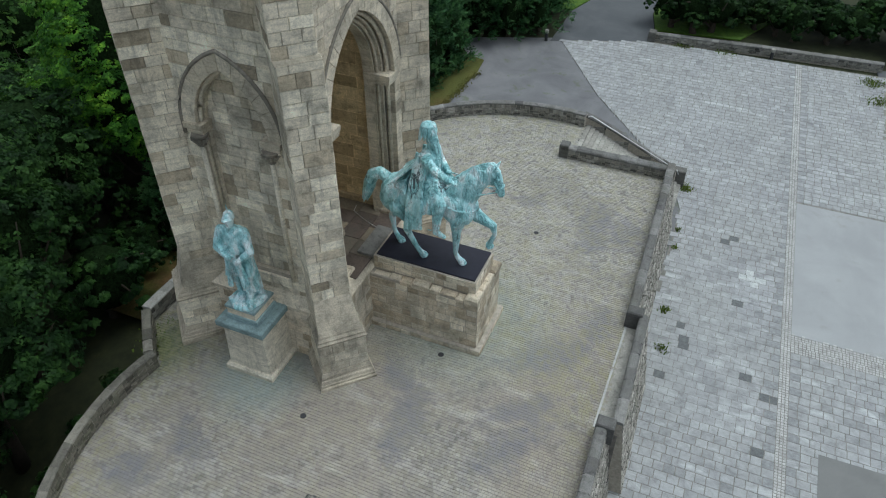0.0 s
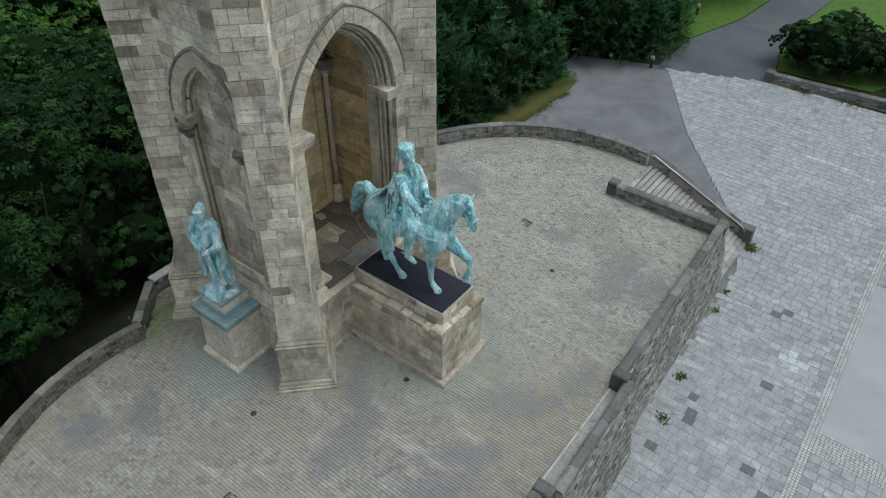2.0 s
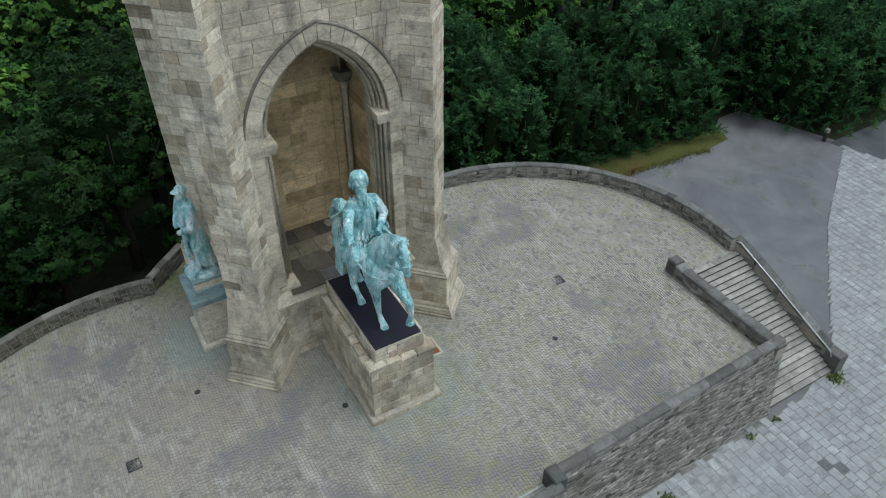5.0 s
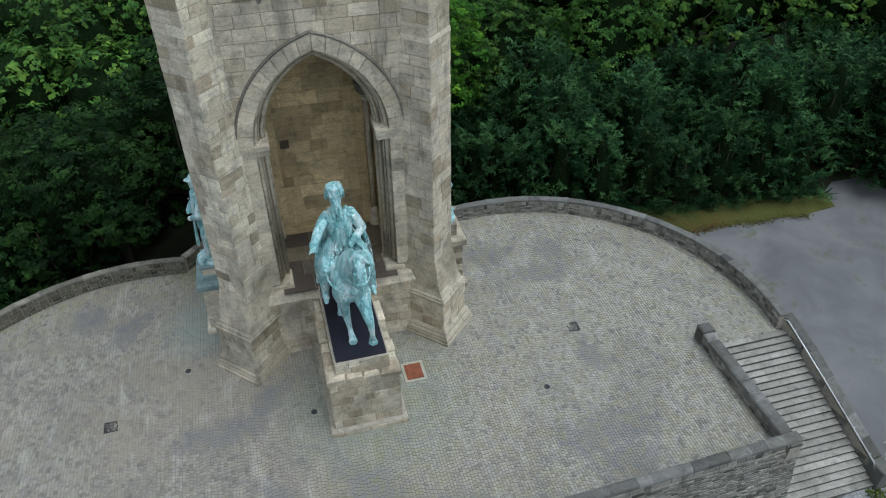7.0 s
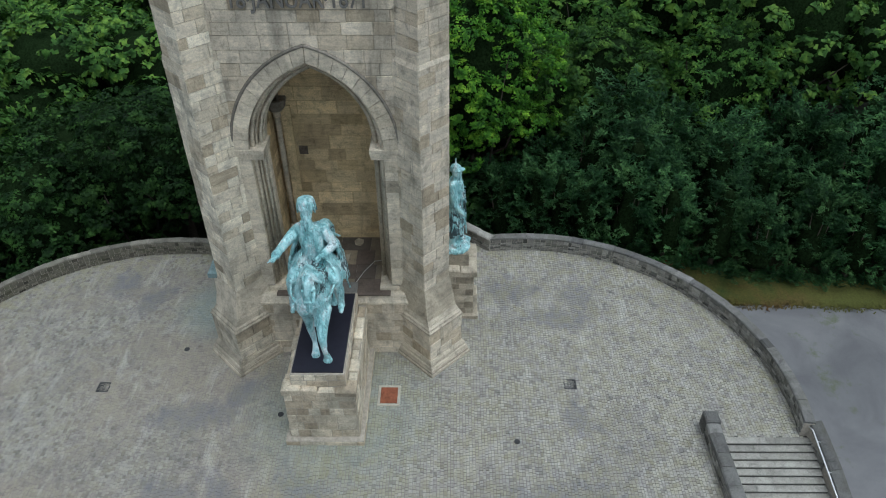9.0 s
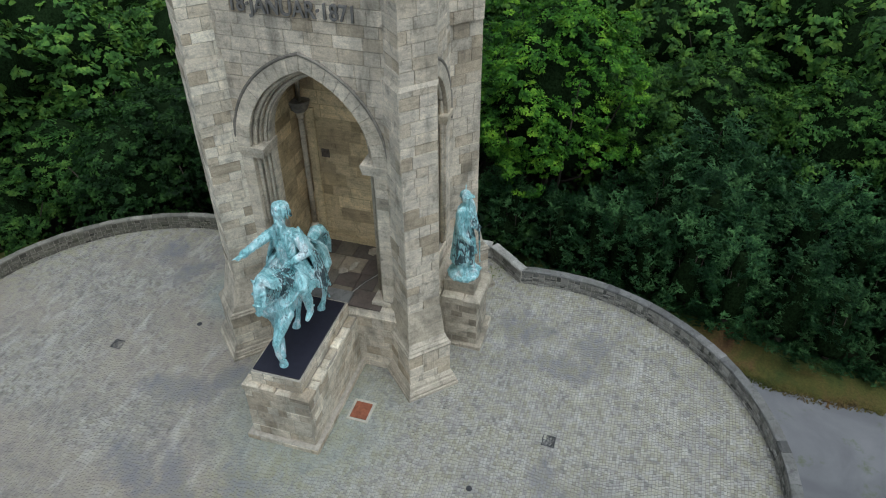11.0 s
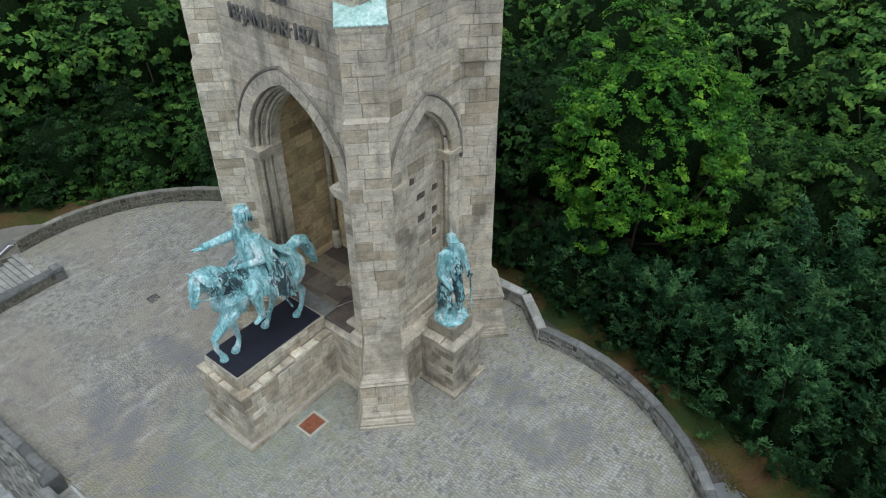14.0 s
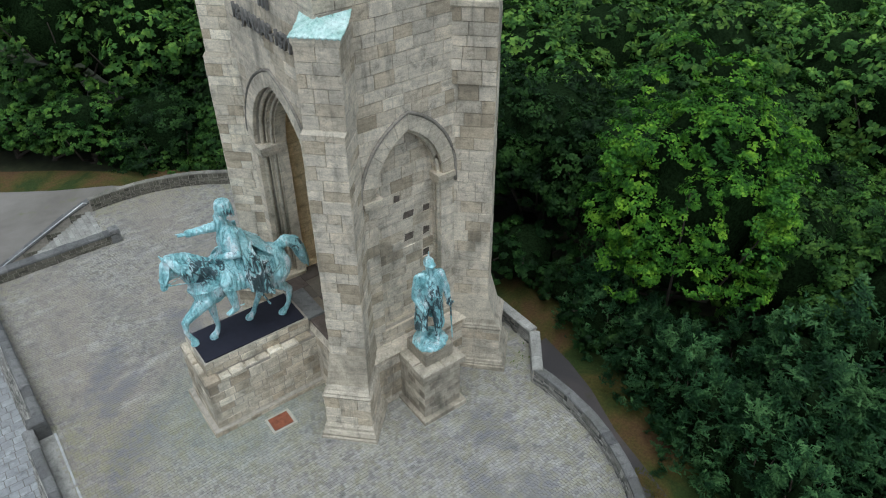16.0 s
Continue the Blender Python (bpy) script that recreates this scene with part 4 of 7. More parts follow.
# side walls with blind pointed niches
SC, SW, SHT, SSPR = -3.35, 1.5, 2.45, 11.7
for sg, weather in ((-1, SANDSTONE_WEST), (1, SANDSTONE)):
    def side(u, d, z, sg=sg):
        return (SC - sg * u, sg * (TH - d), z)
    s = Shape()
    arch_wall(s, side, 3.42, 0, TOP, SSPR, SW, SHT, 0.18, 0.03, 0.35, 4.4)
    sw = part("side_wall", s, MORTAR, tower, "side wall of coursed sandstone with a blind pointed niche")
    s = Shape()
    arch_wall(s, side, 3.3, 0, 16.0, SSPR, SW, SHT, 0.0, 0.35, 0.55, 4.4)
    part("niche_order", s, SANDSTONE_SMOOTH, sw, kind="stuff")
    arch_roll(sw, side, SSPR, SW, SHT, 0.1, 0.2, 0.1, 4.4, SANDSTONE_SMOOTH)
    voussoirs(sw, side, SSPR, SW, SHT, 0.16, 0.78, 0.1, -0.08, 6, SANDSTONE_SMOOTH)
    arch_roll(sw, side, SSPR, SW, SHT, 0.84, -0.04, 0.08, SSPR - 0.5, HOOD, "hood_moulding")
    for k in (-1, 1):
        s = Shape()
        for z0, z1, u0, u1, d in ((11.3, 11.5, 1.4, 2.15, -0.10), (11.5, 11.75, 1.36, 2.25, -0.18)):
            a, b = k * u0, k * u1
            q = [(a, z0), (b, z0), (b, z1), (a, z1)]
            s.hexa([side(u, 0.5, z) for u, z in q], [side(u, d, z) for u, z in q])
        part("impost", s, SANDSTONE_SMOOTH, sw)
        if sg < 0:
            # carved capital on a short colonnette
            ring_at = [side(k * 1.66, -0.02, z) for z in (10.72, 10.78, 10.86, 10.98, 11.12, 11.24, 11.3)]
            s = Shape().tube(ring_at, [0.13, 0.19, 0.15, 0.2, 0.29, 0.36, 0.36], 10)
            for j in range(7):
                q = math.pi * (j / 6 - 0.5)
                s.tube([side(k * 1.66 + 0.2 * math.sin(q), -0.02 - 0.2 * math.cos(q), 10.9), side(k * 1.66 + 0.31 * math.sin(q), -0.02 - 0.31 * math.cos(q), 11.1), side(k * 1.66 + 0.4 * math.sin(q), -0.02 - 0.4 * math.cos(q), 11.14)], [0.05, 0.07, 0.04], 6)
            part("capital", s, HOOD, sw, "carved leafy capital, black with soot")
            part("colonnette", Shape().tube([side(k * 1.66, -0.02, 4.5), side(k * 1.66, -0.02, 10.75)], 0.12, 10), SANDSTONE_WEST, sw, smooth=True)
    s = Shape()
    s.box(BACK + 0.2, TX - 0.2, min(sg * 2.9, sg * (TH - 0.6)), max(sg * 2.9, sg * (TH - 0.6)), 0, TOP)
    part("niche_back", s, MORTAR, sw)
    r3 = random.Random(31 + sg)
    # beds of lost facing stones: from, to, height
    lost = [(0.98, 1.42, 9.87), (-0.1, 0.6, 9.87), (0.96, 1.40, 8.72), (-0.06, 0.55, 8.72), (0.92, 1.35, 7.45), (-0.5, -0.1, 10.9)] if sg > 0 else []
    kept = coursed(-1.75, 1.75, 4.4, 14.4, r3, lambda z: sorted((a, b) for a, b, h in lost if abs(z - h) < 0.26), 0.42, 0.6, 0.5, 1.1)
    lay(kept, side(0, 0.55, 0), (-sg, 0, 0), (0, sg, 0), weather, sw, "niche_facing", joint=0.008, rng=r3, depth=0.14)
    for a, b, h in lost:
        q = ((a, h - 0.5), (b, h - 0.5), (b, h + 0.5), (a, h + 0.5))
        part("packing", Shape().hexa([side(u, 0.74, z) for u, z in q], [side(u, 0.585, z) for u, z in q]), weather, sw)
        w, j = b - a, r3.uniform(-0.05, 0.05)
        q = ((a + 0.1 * w, h - 0.19 + j), (b - 0.12 * w, h - 0.15), (b - 0.06 * w, h + 0.17 + j), (a + 0.2 * w, h + 0.2))
        # thin dark plate on the packing paints the hole's shade
        part("socket", Shape().hexa([side(u, 0.60, z) for u, z in q], [side(u, 0.578, z) for u, z in q]), HOLE_SHADE, sw, "dark plate painting the shaded bed of a lost facing stone")

    def side_open(z):
        w = arch_half(z, SSPR, SW, SHT, 0.7)
        if 4.4 < z < 11.4:
            w = SW + 0.1
        return [(-w, w)] if z > 4.4 and w > 0 else []
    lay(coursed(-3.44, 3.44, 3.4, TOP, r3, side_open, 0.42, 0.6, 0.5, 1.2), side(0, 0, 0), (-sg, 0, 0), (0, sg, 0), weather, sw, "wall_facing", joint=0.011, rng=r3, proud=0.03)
    # podium between the buttresses and a sloping sill
    s = Shape()
    s.box(BACK + 0.4, TX - 0.4, min(sg * 4.2, sg * 4.75), max(sg * 4.2, sg * 4.75), 0, 3.3)
    s.hexa([(BACK + 0.4, sg * 4.2, 3.3), (TX - 0.4, sg * 4.2, 3.3), (TX - 0.4, sg * 4.8, 3.3), (BACK + 0.4, sg * 4.8, 3.3)],
           [(BACK + 0.4, sg * 4.2, 3.75), (TX - 0.4, sg * 4.2, 3.75), (TX - 0.4, sg * 4.4, 3.7), (BACK + 0.4, sg * 4.4, 3.7)])
    part("side_podium", s, SANDSTONE_SMOOTH, tower)
    lay(coursed(-3.0, 3.0, 0.2, 3.3, r3, None, 0.42, 0.55, 0.5, 1.0), (SC, sg * 4.76, 0), (-sg, 0, 0), (0, sg, 0), SANDSTONE, tower, "podium_facing", rng=r3)

back = Shape()
back.box(BACK, BACK + 0.6, -TH, TH, 0, TOP)
part("rear_wall", back, SANDSTONE, tower)
top = Shape()
top.box(BACK - 0.02, TX + 0.06, -TH - 0.06, TH + 0.06, TOP - 0.2, TOP + 0.02)
part("tower_top", top, SANDSTONE, tower)

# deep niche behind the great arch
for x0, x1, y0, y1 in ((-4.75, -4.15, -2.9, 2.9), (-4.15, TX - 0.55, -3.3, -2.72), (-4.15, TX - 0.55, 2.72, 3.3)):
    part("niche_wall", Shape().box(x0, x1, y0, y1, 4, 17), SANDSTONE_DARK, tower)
vault = Shape()
for k in range(10):
    a0, a1 = math.pi * k / 10, math.pi * (k + 1) / 10
    p = [(2.75 * math.cos(a0), 12.6 + 3.6 * math.sin(a0)), (2.75 * math.cos(a1), 12.6 + 3.6 * math.sin(a1))]
    vault.add([(-4.2, p[0][0], p[0][1]), (TX - 0.8, p[0][0], p[0][1]), (TX - 0.8, p[1][0], p[1][1]), (-4.2, p[1][0], p[1][1])], [(0, 1, 2, 3)])
part("vault", vault, SANDSTONE_DARK, tower)
r4 = random.Random(41)
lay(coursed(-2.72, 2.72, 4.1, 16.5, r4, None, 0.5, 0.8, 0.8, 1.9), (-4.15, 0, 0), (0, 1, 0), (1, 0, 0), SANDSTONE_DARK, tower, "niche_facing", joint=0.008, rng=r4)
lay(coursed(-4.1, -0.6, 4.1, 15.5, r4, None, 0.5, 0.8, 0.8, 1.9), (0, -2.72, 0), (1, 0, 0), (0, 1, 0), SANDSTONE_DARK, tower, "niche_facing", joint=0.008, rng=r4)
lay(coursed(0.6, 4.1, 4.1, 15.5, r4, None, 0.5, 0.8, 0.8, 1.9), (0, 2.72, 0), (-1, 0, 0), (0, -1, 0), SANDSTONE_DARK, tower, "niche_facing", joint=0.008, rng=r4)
fl = thing("niche_floor", "worn stone flags covering the niche floor", "paving", kind="structure")
s = Shape()
s.box(-4.4, 0.25, -2.95, 2.95, 0, 4.02)
part("floor_base", s, MORTAR, fl)
x = -4.1
while x < 0.4:
    l = rng.uniform(0.9, 1.3)
    y = -2.7
    while y < 2.65:
        w = rng.uniform(0.9, 1.7)
        w = 2.7 - y if 2.7 - (y + w) < 0.45 else w
        s = Shape()
        s.bevelled(x + 0.008, min(x + l, 0.5) - 0.008, y + 0.008, y + w - 0.008, 4.0, 4.08 + rng.uniform(-0.01, 0.01), 0.012)
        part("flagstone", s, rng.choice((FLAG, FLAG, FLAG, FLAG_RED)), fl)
        y += w
    x += l
# loose broken slabs and a thin pale cable lying on the flags
r9 = random.Random(12)
for cx, cy, rx, ry in ((-3.6, 0.85, 0.42, 0.32), (-1.75, -0.1, 0.36, 0.28), (-2.2, 0.3, 0.5, 0.22)):
    rim = [(cx + rx * r9.uniform(0.6, 1.15) * math.cos(2 * math.pi * k / 6 + 0.3), cy + ry * r9.uniform(0.6, 1.15) * math.sin(2 * math.pi * k / 6 + 0.3)) for k in range(6)]
    s = Shape().loft([[(p, q, 4.085) for p, q in rim], [(p, q, 4.105) for p, q in rim], [(cx + (p - cx) * 0.95, cy + (q - cy) * 0.95, 4.115) for p, q in rim]])
    tagged(part("broken_slab", s, SANDSTONE_BASE), "pale broken stone slab lying on the niche flags", "stone slab", "broken slabs")
s = Shape().tube([(0.3, 0.75, 4.1), (-0.4, 1.0, 4.1), (-1.2, 1.3, 4.1), (-2.0, 1.75, 4.1), (-2.1, 2.2, 4.1)], 0.018, 5)
tagged(part("cable", s, STEEL, smooth=True), "thin pale cable lying on the niche flags", "cable")
for sg in (-1, 1):
    col = thing("niche_column", "slender stone shaft with a bowl-shaped capital in the niche corner", "column", "niche columns")
    cx, cy = -3.86, sg * 2.45
    part("shaft", Shape().tube([(cx, cy, 5.1), (cx, cy, 11.3)], 0.13, 12), SANDSTONE_SMOOTH, col, smooth=True)
    s = Shape()
    s.tube([(cx, cy, z) for z in (4.08, 4.3, 4.34, 4.72, 4.8, 4.88, 4.96, 5.04, 5.14)], [0.3, 0.3, 0.23, 0.25, 0.19, 0.25, 0.25, 0.18, 0.14], 10)
    part("base", s, SANDSTONE_SMOOTH, col, smooth=True)
    s = Shape()
    s.tube([(cx, cy, z) for z in (11.1, 11.16, 11.24, 11.3, 11.42, 11.5)], [0.14, 0.19, 0.19, 0.16, 0.24, 0.3], 12)
    part("neck", s, SANDSTONE_SMOOTH, col, smooth=True)
    s = Shape()
    s.tube([(cx, cy, z) for z in (11.48, 11.6, 11.78, 11.9, 11.94, 12.06)], [0.28, 0.4, 0.47, 0.49, 0.52, 0.52], 14)
    part("capital", s, HOOD, col, "dark bowl-shaped capital")
    for k in (-1, 1):
        s = Shape()
        s.tube([(cx + 0.12 * k, cy - 0.12 * k * sg, 12.05), (cx + 0.2 + 0.12 * k, cy - sg * (0.2 + 0.12 * k), 13.2), (cx + 0.8, cy - sg * 0.9, 15), (cx + 1.7, 0, 16)], 0.1, 8)
        part("vault_rib", s, SANDSTONE_SMOOTH, col, smooth=True)
    # flat pilaster strip on the rear wall beside the shaft
    a, b = sorted((sg * 1.86, sg * 2.3))
    part("pilaster", Shape().box(-4.16, -4.02, a, b, 4.42, 11.6), SANDSTONE_DARK, tower, "flat stone strip beside the corner shaft")
# dark plate on the facing, no real hole behind it
part("socket", Shape().hexa([(-4.2, -1.72, 9.0), (-4.2, -1.3, 9.0), (-4.2, -1.3, 9.45), (-4.2, -1.72, 9.45)], [(-4.118, -1.72, 9.0), (-4.118, -1.3, 9.0), (-4.118, -1.3, 9.45), (-4.118, -1.72, 9.45)]), HOLE_SHADE, tower, "dark square plate painting a shaded hole in the niche rear wall")

for x0, x1, y0, y1 in ((-4.16, -4.0, -2.72, 2.72), (-4.0, -0.7, -2.74, -2.56), (-4.0, -0.7, 2.56, 2.74)):
    s = Shape()
    s.bevelled(x0, x1, y0, y1, 4.03, 4.42, 0.04)
    part("skirting", s, SANDSTONE_DARK, tower)

# podium below the arch
s = Shape()
s.box(-0.3, 0.5, -3.6, 3.6, 0, 3.55)
s.box(-0.3, 0.58, -3.6, 3.6, 3.5, 3.62)
s.hexa([(-0.3, -3.6, 3.62), (0.56, -3.6, 3.62), (0.56, 3.6, 3.62), (-0.3, 3.6, 3.62)], [(-0.3, -3.6, 4.03), (0.34, -3.6, 4.03), (0.34, 3.6, 4.03), (-0.3, 3.6, 4.03)])
part("front_podium", s, SANDSTONE_SMOOTH, tower)
lay(coursed(-3.6, 3.6, 0.15, 3.5, rng, None, 0.42, 0.55, 0.55, 1.1), (0.52, 0, 0), (0, 1, 0), (1, 0, 0), SANDSTONE, tower, "podium_facing", rng=rng)

# corner buttresses, set diagonally, on moulded bases


def buttress(cx, cy, dx, dy, seed, caps, lean):
    r = random.Random(seed)
    d = Vector((dx, dy)).normalized()
    e = Vector((-d.y, d.x))
    c = Vector((cx, cy))

    def ring(half, out, z):
        k = lean * min(1.0, max(0.0, (z - 3.0) / 2.0)) * (2.3 if z > 15.65 else 1.0)
        return [(*(c + e * (a + k) + d * b), z) for a, b in ((-half, -1.2), (half, -1.2), (half, out), (-half, out))]

    upper = 0.62 if caps else 0.72
    bt = part("buttress", Shape().loft([ring(0.77, 0.72, 3.2), ring(0.77, 0.72, 5.0), ring(0.77, 0.72, 15.6), ring(0.75, upper, 15.7), ring(0.75, upper, 18.8)]), MORTAR, tower, "diagonal corner buttress of coursed sandstone")
    s = Shape()
    for h, o, z0, z1 in ((1.32, 1.80, 0.0, 0.42), (1.27, 1.73, 0.42, 0.58)):
        s.loft([ring(h, o, z0), ring(h, o, z1 - 0.04), ring(h - 0.04, o - 0.04, z1)])
    s.loft([ring(1.24, 1.70, 0.56), ring(1.22, 1.66, 0.72), ring(1.17, 1.60, 0.78), ring(1.16, 1.58, 0.92), ring(1.10, 1.48, 1.05)])
    part("base_course", s, SANDSTONE_BASE, bt)
    s = Shape()
    s.loft([ring(1.07, 1.43, 1.0), ring(1.02, 1.36, 2.75)])
    part("base_block", s, MORTAR, bt)
    s = Shape()
    s.loft([ring(1.10, 1.45, 2.72), ring(1.12, 1.48, 2.82), ring(1.06, 1.40, 2.90), ring(1.06, 1.40, 2.97), ring(0.99, 1.28, 3.06), ring(0.98, 1.26, 3.12), ring(0.93, 1.12, 3.3)])
    part("base_moulding", s, SANDSTONE_BASE, bt)
    s = Shape()
    s.loft([ring(0.93, 1.14, 3.25), ring(0.9, 1.03, 3.75), ring(0.85, 0.9, 4.35), ring(0.81, 0.78, 4.85)])
    part("weathering", s, SANDSTONE_SMOOTH, bt)
    for z0, z1, half, out in ((1.05, 2.72, 1.07, 1.43), (4.8, 15.6, 0.80, 0.76), (15.72 if caps else 15.6, 18.8, 0.78 if caps else 0.80, 0.66 if caps else 0.76)):
        k = lean * (2.3 if z0 > 15 else 1.0) if z0 > 4 else 0.0
        for o2, u2, n2, w0, w1 in ((c + e * k + d * out, e, d, -half, half), (c + e * (half + k), d, e, -1.2, out), (c + e * (k - half), d, -e, -1.2, out)):
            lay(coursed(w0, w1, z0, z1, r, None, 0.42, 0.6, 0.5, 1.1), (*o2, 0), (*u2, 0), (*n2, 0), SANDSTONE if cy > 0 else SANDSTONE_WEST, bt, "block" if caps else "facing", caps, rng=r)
    if caps:
        s = Shape()
        s.loft([ring(0.80, 0.76, 15.52), ring(0.808, 0.772, 15.58), ring(0.79, 0.69, 15.74)])
        part("set_off", s, SANDSTONE_BASE, bt)
        s = Shape()
        s.loft([ring(0.79, 0.67, 18.75), ring(0.83, 0.7, 18.88), ring(0.83, 0.7, 19.02)])
        part("cap_stone", s, SANDSTONE_SMOOTH, bt)
        # pleated copper sheets falling from the tower's edge to the eaves, turned up against the walls
        k = lean * 2.3
        eaves = [(-0.88, -0.87, 19.5), (-0.88, -0.6, 19.34), (-0.88, -0.3, 19.2), (-0.88, 0.2, 19.1)] + [(-0.88 + 1.76 * i / 9, 0.74, 19.06) for i in range(10)] + [(0.88, 0.2, 19.1), (0.88, -0.3, 19.2), (0.88, -0.6, 19.34), (0.88, -0.87, 19.5)]

        def spot(a, b, z):
            return (*(c + e * (a + k) + d * b), z)

        rim = []
        for p, q in zip(eaves, eaves[1:]):
            rim += [p, ((p[0] + q[0]) / 2, (p[1] + q[1]) / 2, (p[2] + q[2]) / 2 + 0.035)]
        rim.append(eaves[-1])
        n = len(rim)
        roof = Shape().add([spot(0, 0, 19.46), spot(0, 0, 19.28)] + [spot(*p) for p in rim] + [spot(p[0], p[1], p[2] - 0.05) for p in rim],
                           [(0, 2 + i, 3 + i) for i in range(n - 1)] + [(1, 3 + n + i, 2 + n + i) for i in range(n - 1)] + [(2 + i, 2 + n + i, 3 + n + i, 3 + i) for i in range(n - 1)] + [(0, 1, 2 + n, 2), (0, 1 + n, 1 + 2 * n, 1)])
        part("copper_roof", roof, COPPER, bt, "pleated green copper sheet roof")
    else:
        s = Shape()
        s.loft([ring(0.79, 0.67, 18.6), ring(0.87, 0.75, 18.7), ring(0.87, 0.75, 18.88), ring(0.6, 0.0, 19.6)])
        part("cap_stone", s, SANDSTONE_SMOOTH, bt)


buttress(TX, TH, 1, 1, 51, True, 0.08)
buttress(TX, -TH, 1, -1, 52, True, -0.08)
buttress(BACK, TH, -1, 1, 53, False, -0.08)
buttress(BACK, -TH, -1, -1, 54, False, 0.08)

# raised date over the arch
text = bpy.data.curves.new("date_letters", "FONT")
text.body = "18·JANUAR·1871"
text.size, text.extrude, text.bevel_depth, text.align_x = 0.86, 0.05, 0.008, "CENTER"
text.materials.append(LETTER)
tob = new("date_letters", text)
deps = bpy.context.evaluated_depsgraph_get()
letters = bpy.data.meshes.new_from_object(tob.evaluated_get(deps))
bpy.data.objects.remove(tob)
wide = max(v.co.x for v in letters.vertices) - min(v.co.x for v in letters.vertices)
dl = part("date_letters", letters, LETTER, tower, "raised grey metal letters")
dl.matrix_local = Matrix(((0, 0, 1, TX + 0.07), (4.85 / wide, 0, 0, 0), (0, 1.0, 0, 17.62), (0, 0, 0, 1)))

for y in (0.22, 0.52, 0.82):
    part("letter_bar", Shape().box(TX + 0.03, TX + 0.12, y, y + 0.16, 18.78, 19.5), LETTER, tower, "raised grey metal letter")

# ---- equestrian statue and its plinth ----


def block_plinth(name, label, layers, mat, seed, faces):
    th = thing(name, label, "plinth")
    s = Shape()
    for x0, x1, y0, y1, z0, z1 in layers:
        s.bevelled(x0, x1, y0, y1, z0, z1, 0.03)
    part("core", s, MORTAR if faces else mat, th)
    r = random.Random(seed)
    for (x0, x1, y0, y1, z0, z1), hmin, hmax in faces:
        for o, u, n, L in (((x1, y0, 0), (0, 1, 0), (1, 0, 0), y1 - y0), ((x0, y0, 0), (1, 0, 0), (0, -1, 0), x1 - x0), ((x0, y1, 0), (1, 0, 0), (0, 1, 0), x1 - x0)):
            lay(coursed(0, L, z0, z1, r, None, hmin, hmax, 0.35, 0.95), o, u, n, mat, th, "block", True, rng=r, depth=0.12, proud=0.03, joint=0.016)
    return th


pl = block_plinth("rider_plinth", "tall plinth of pale sandstone blocks with a stepped foot", [(0.5, 6.2, -1.72, 1.72, 0, 0.55), (0.5, 5.95, -1.5, 1.5, 0.5, 3.45), (0.6, 5.72, -1.14, 1.14, 3.5, 4.32)], PLINTH_STONE, 61,
                  [((0.5, 6.2, -1.72, 1.72, 0.08, 0.52), 0.4, 0.46), ((0.5, 5.95, -1.5, 1.5, 0.55, 3.3), 0.36, 0.5), ((0.6, 5.72, -1.14, 1.14, 3.6, 4.3), 0.34, 0.36)])
r5 = random.Random(62)
for x0, x1, y0, y1, along in ((0.7, 5.3, -1.58, -1.12, 0), (0.7, 5.3, 1.12, 1.58, 0), (5.3, 6.03, -1.58, 1.58, 1)):
    a, b = (x0, x1) if not along else (y0, y1)
    while a < b - 0.1:
        l = min(r5.uniform(0.5, 0.85), b - a)
        l = b - a if b - a - l < 0.3 else l
        s = Shape()
        h = r5.uniform(3.5, 3.68)
        if along:
            s.bevelled(x0 + r5.uniform(0, 0.05), x1 - r5.uniform(0.0, 0.14), a + 0.01, a + l - 0.01, 3.3, h, 0.09)
        else:
            q0, q1 = (y0 + r5.uniform(0.0, 0.14), y1) if y0 < 0 else (y0, y1 - r5.uniform(0.0, 0.14))
            s.bevelled(a + 0.01, a + l - 0.01, q0, q1, 3.3, h, 0.09)
        part("cap_stone", s, PLINTH_STONE, pl)
        a += l
s = Shape()
s.bevelled(0.74, 5.63, -1.07, 1.07, 4.32, 4.40, 0.015)
part("bronze_plate", s, PLATE, pl, "matt black bronze base plate")
s = Shape()
s.bevelled(-0.3, 0.72, -1.1, 1.1, 4.05, 4.22, 0.03)
part("rear_slab", s, COPING, pl, "dark weathered slab behind the plate")


def capsule(s, p0, r0, p1, r1, sides=10, flat=1.0):
    """A tapered rod with round ends; flat squeezes it across y."""
    p0, p1 = Vector(p0), Vector(p1)
    d = p1 - p0
    L = d.length or 1e-4
    d /= L
    a = d.cross(Vector((0, 1, 0)))
    if a.length < 0.2:
        a = d.cross(Vector((1, 0, 0)))
    a.normalize()
    b = d.cross(a)
    rings = [(p0 - d * r0 * math.cos(t), r0 * math.sin(t)) for t in (0.15, 0.6, 1.1)] + [(p0, r0), (p0 + (p1 - p0) * 0.5, (r0 + r1) / 2), (p1, r1)] + [(p1 + d * r1 * math.cos(t), r1 * math.sin(t)) for t in (1.1, 0.6, 0.15)]
    loops = [[c + r * (math.cos(2 * math.pi * k / sides) * a + flat * math.sin(2 * math.pi * k / sides) * b) for k in range(sides)] for c, r in rings]
    s.loft(loops)


def egg(s, c, radii, tilt=0.0):
    """An ellipsoid, tilted about y."""
    m = pose(*c, 0, tilt, 0)
    loops = []
    for i in range(1, 10):
        t = math.pi * i / 10
        loops.append([m @ Vector((radii[0] * math.sin(t) * math.cos(q), radii[1] * math.sin(t) * math.sin(q), -radii[2] * math.cos(t))) for q in (2 * math.pi * k / 14 for k in range(14))])
    s.loft(loops)


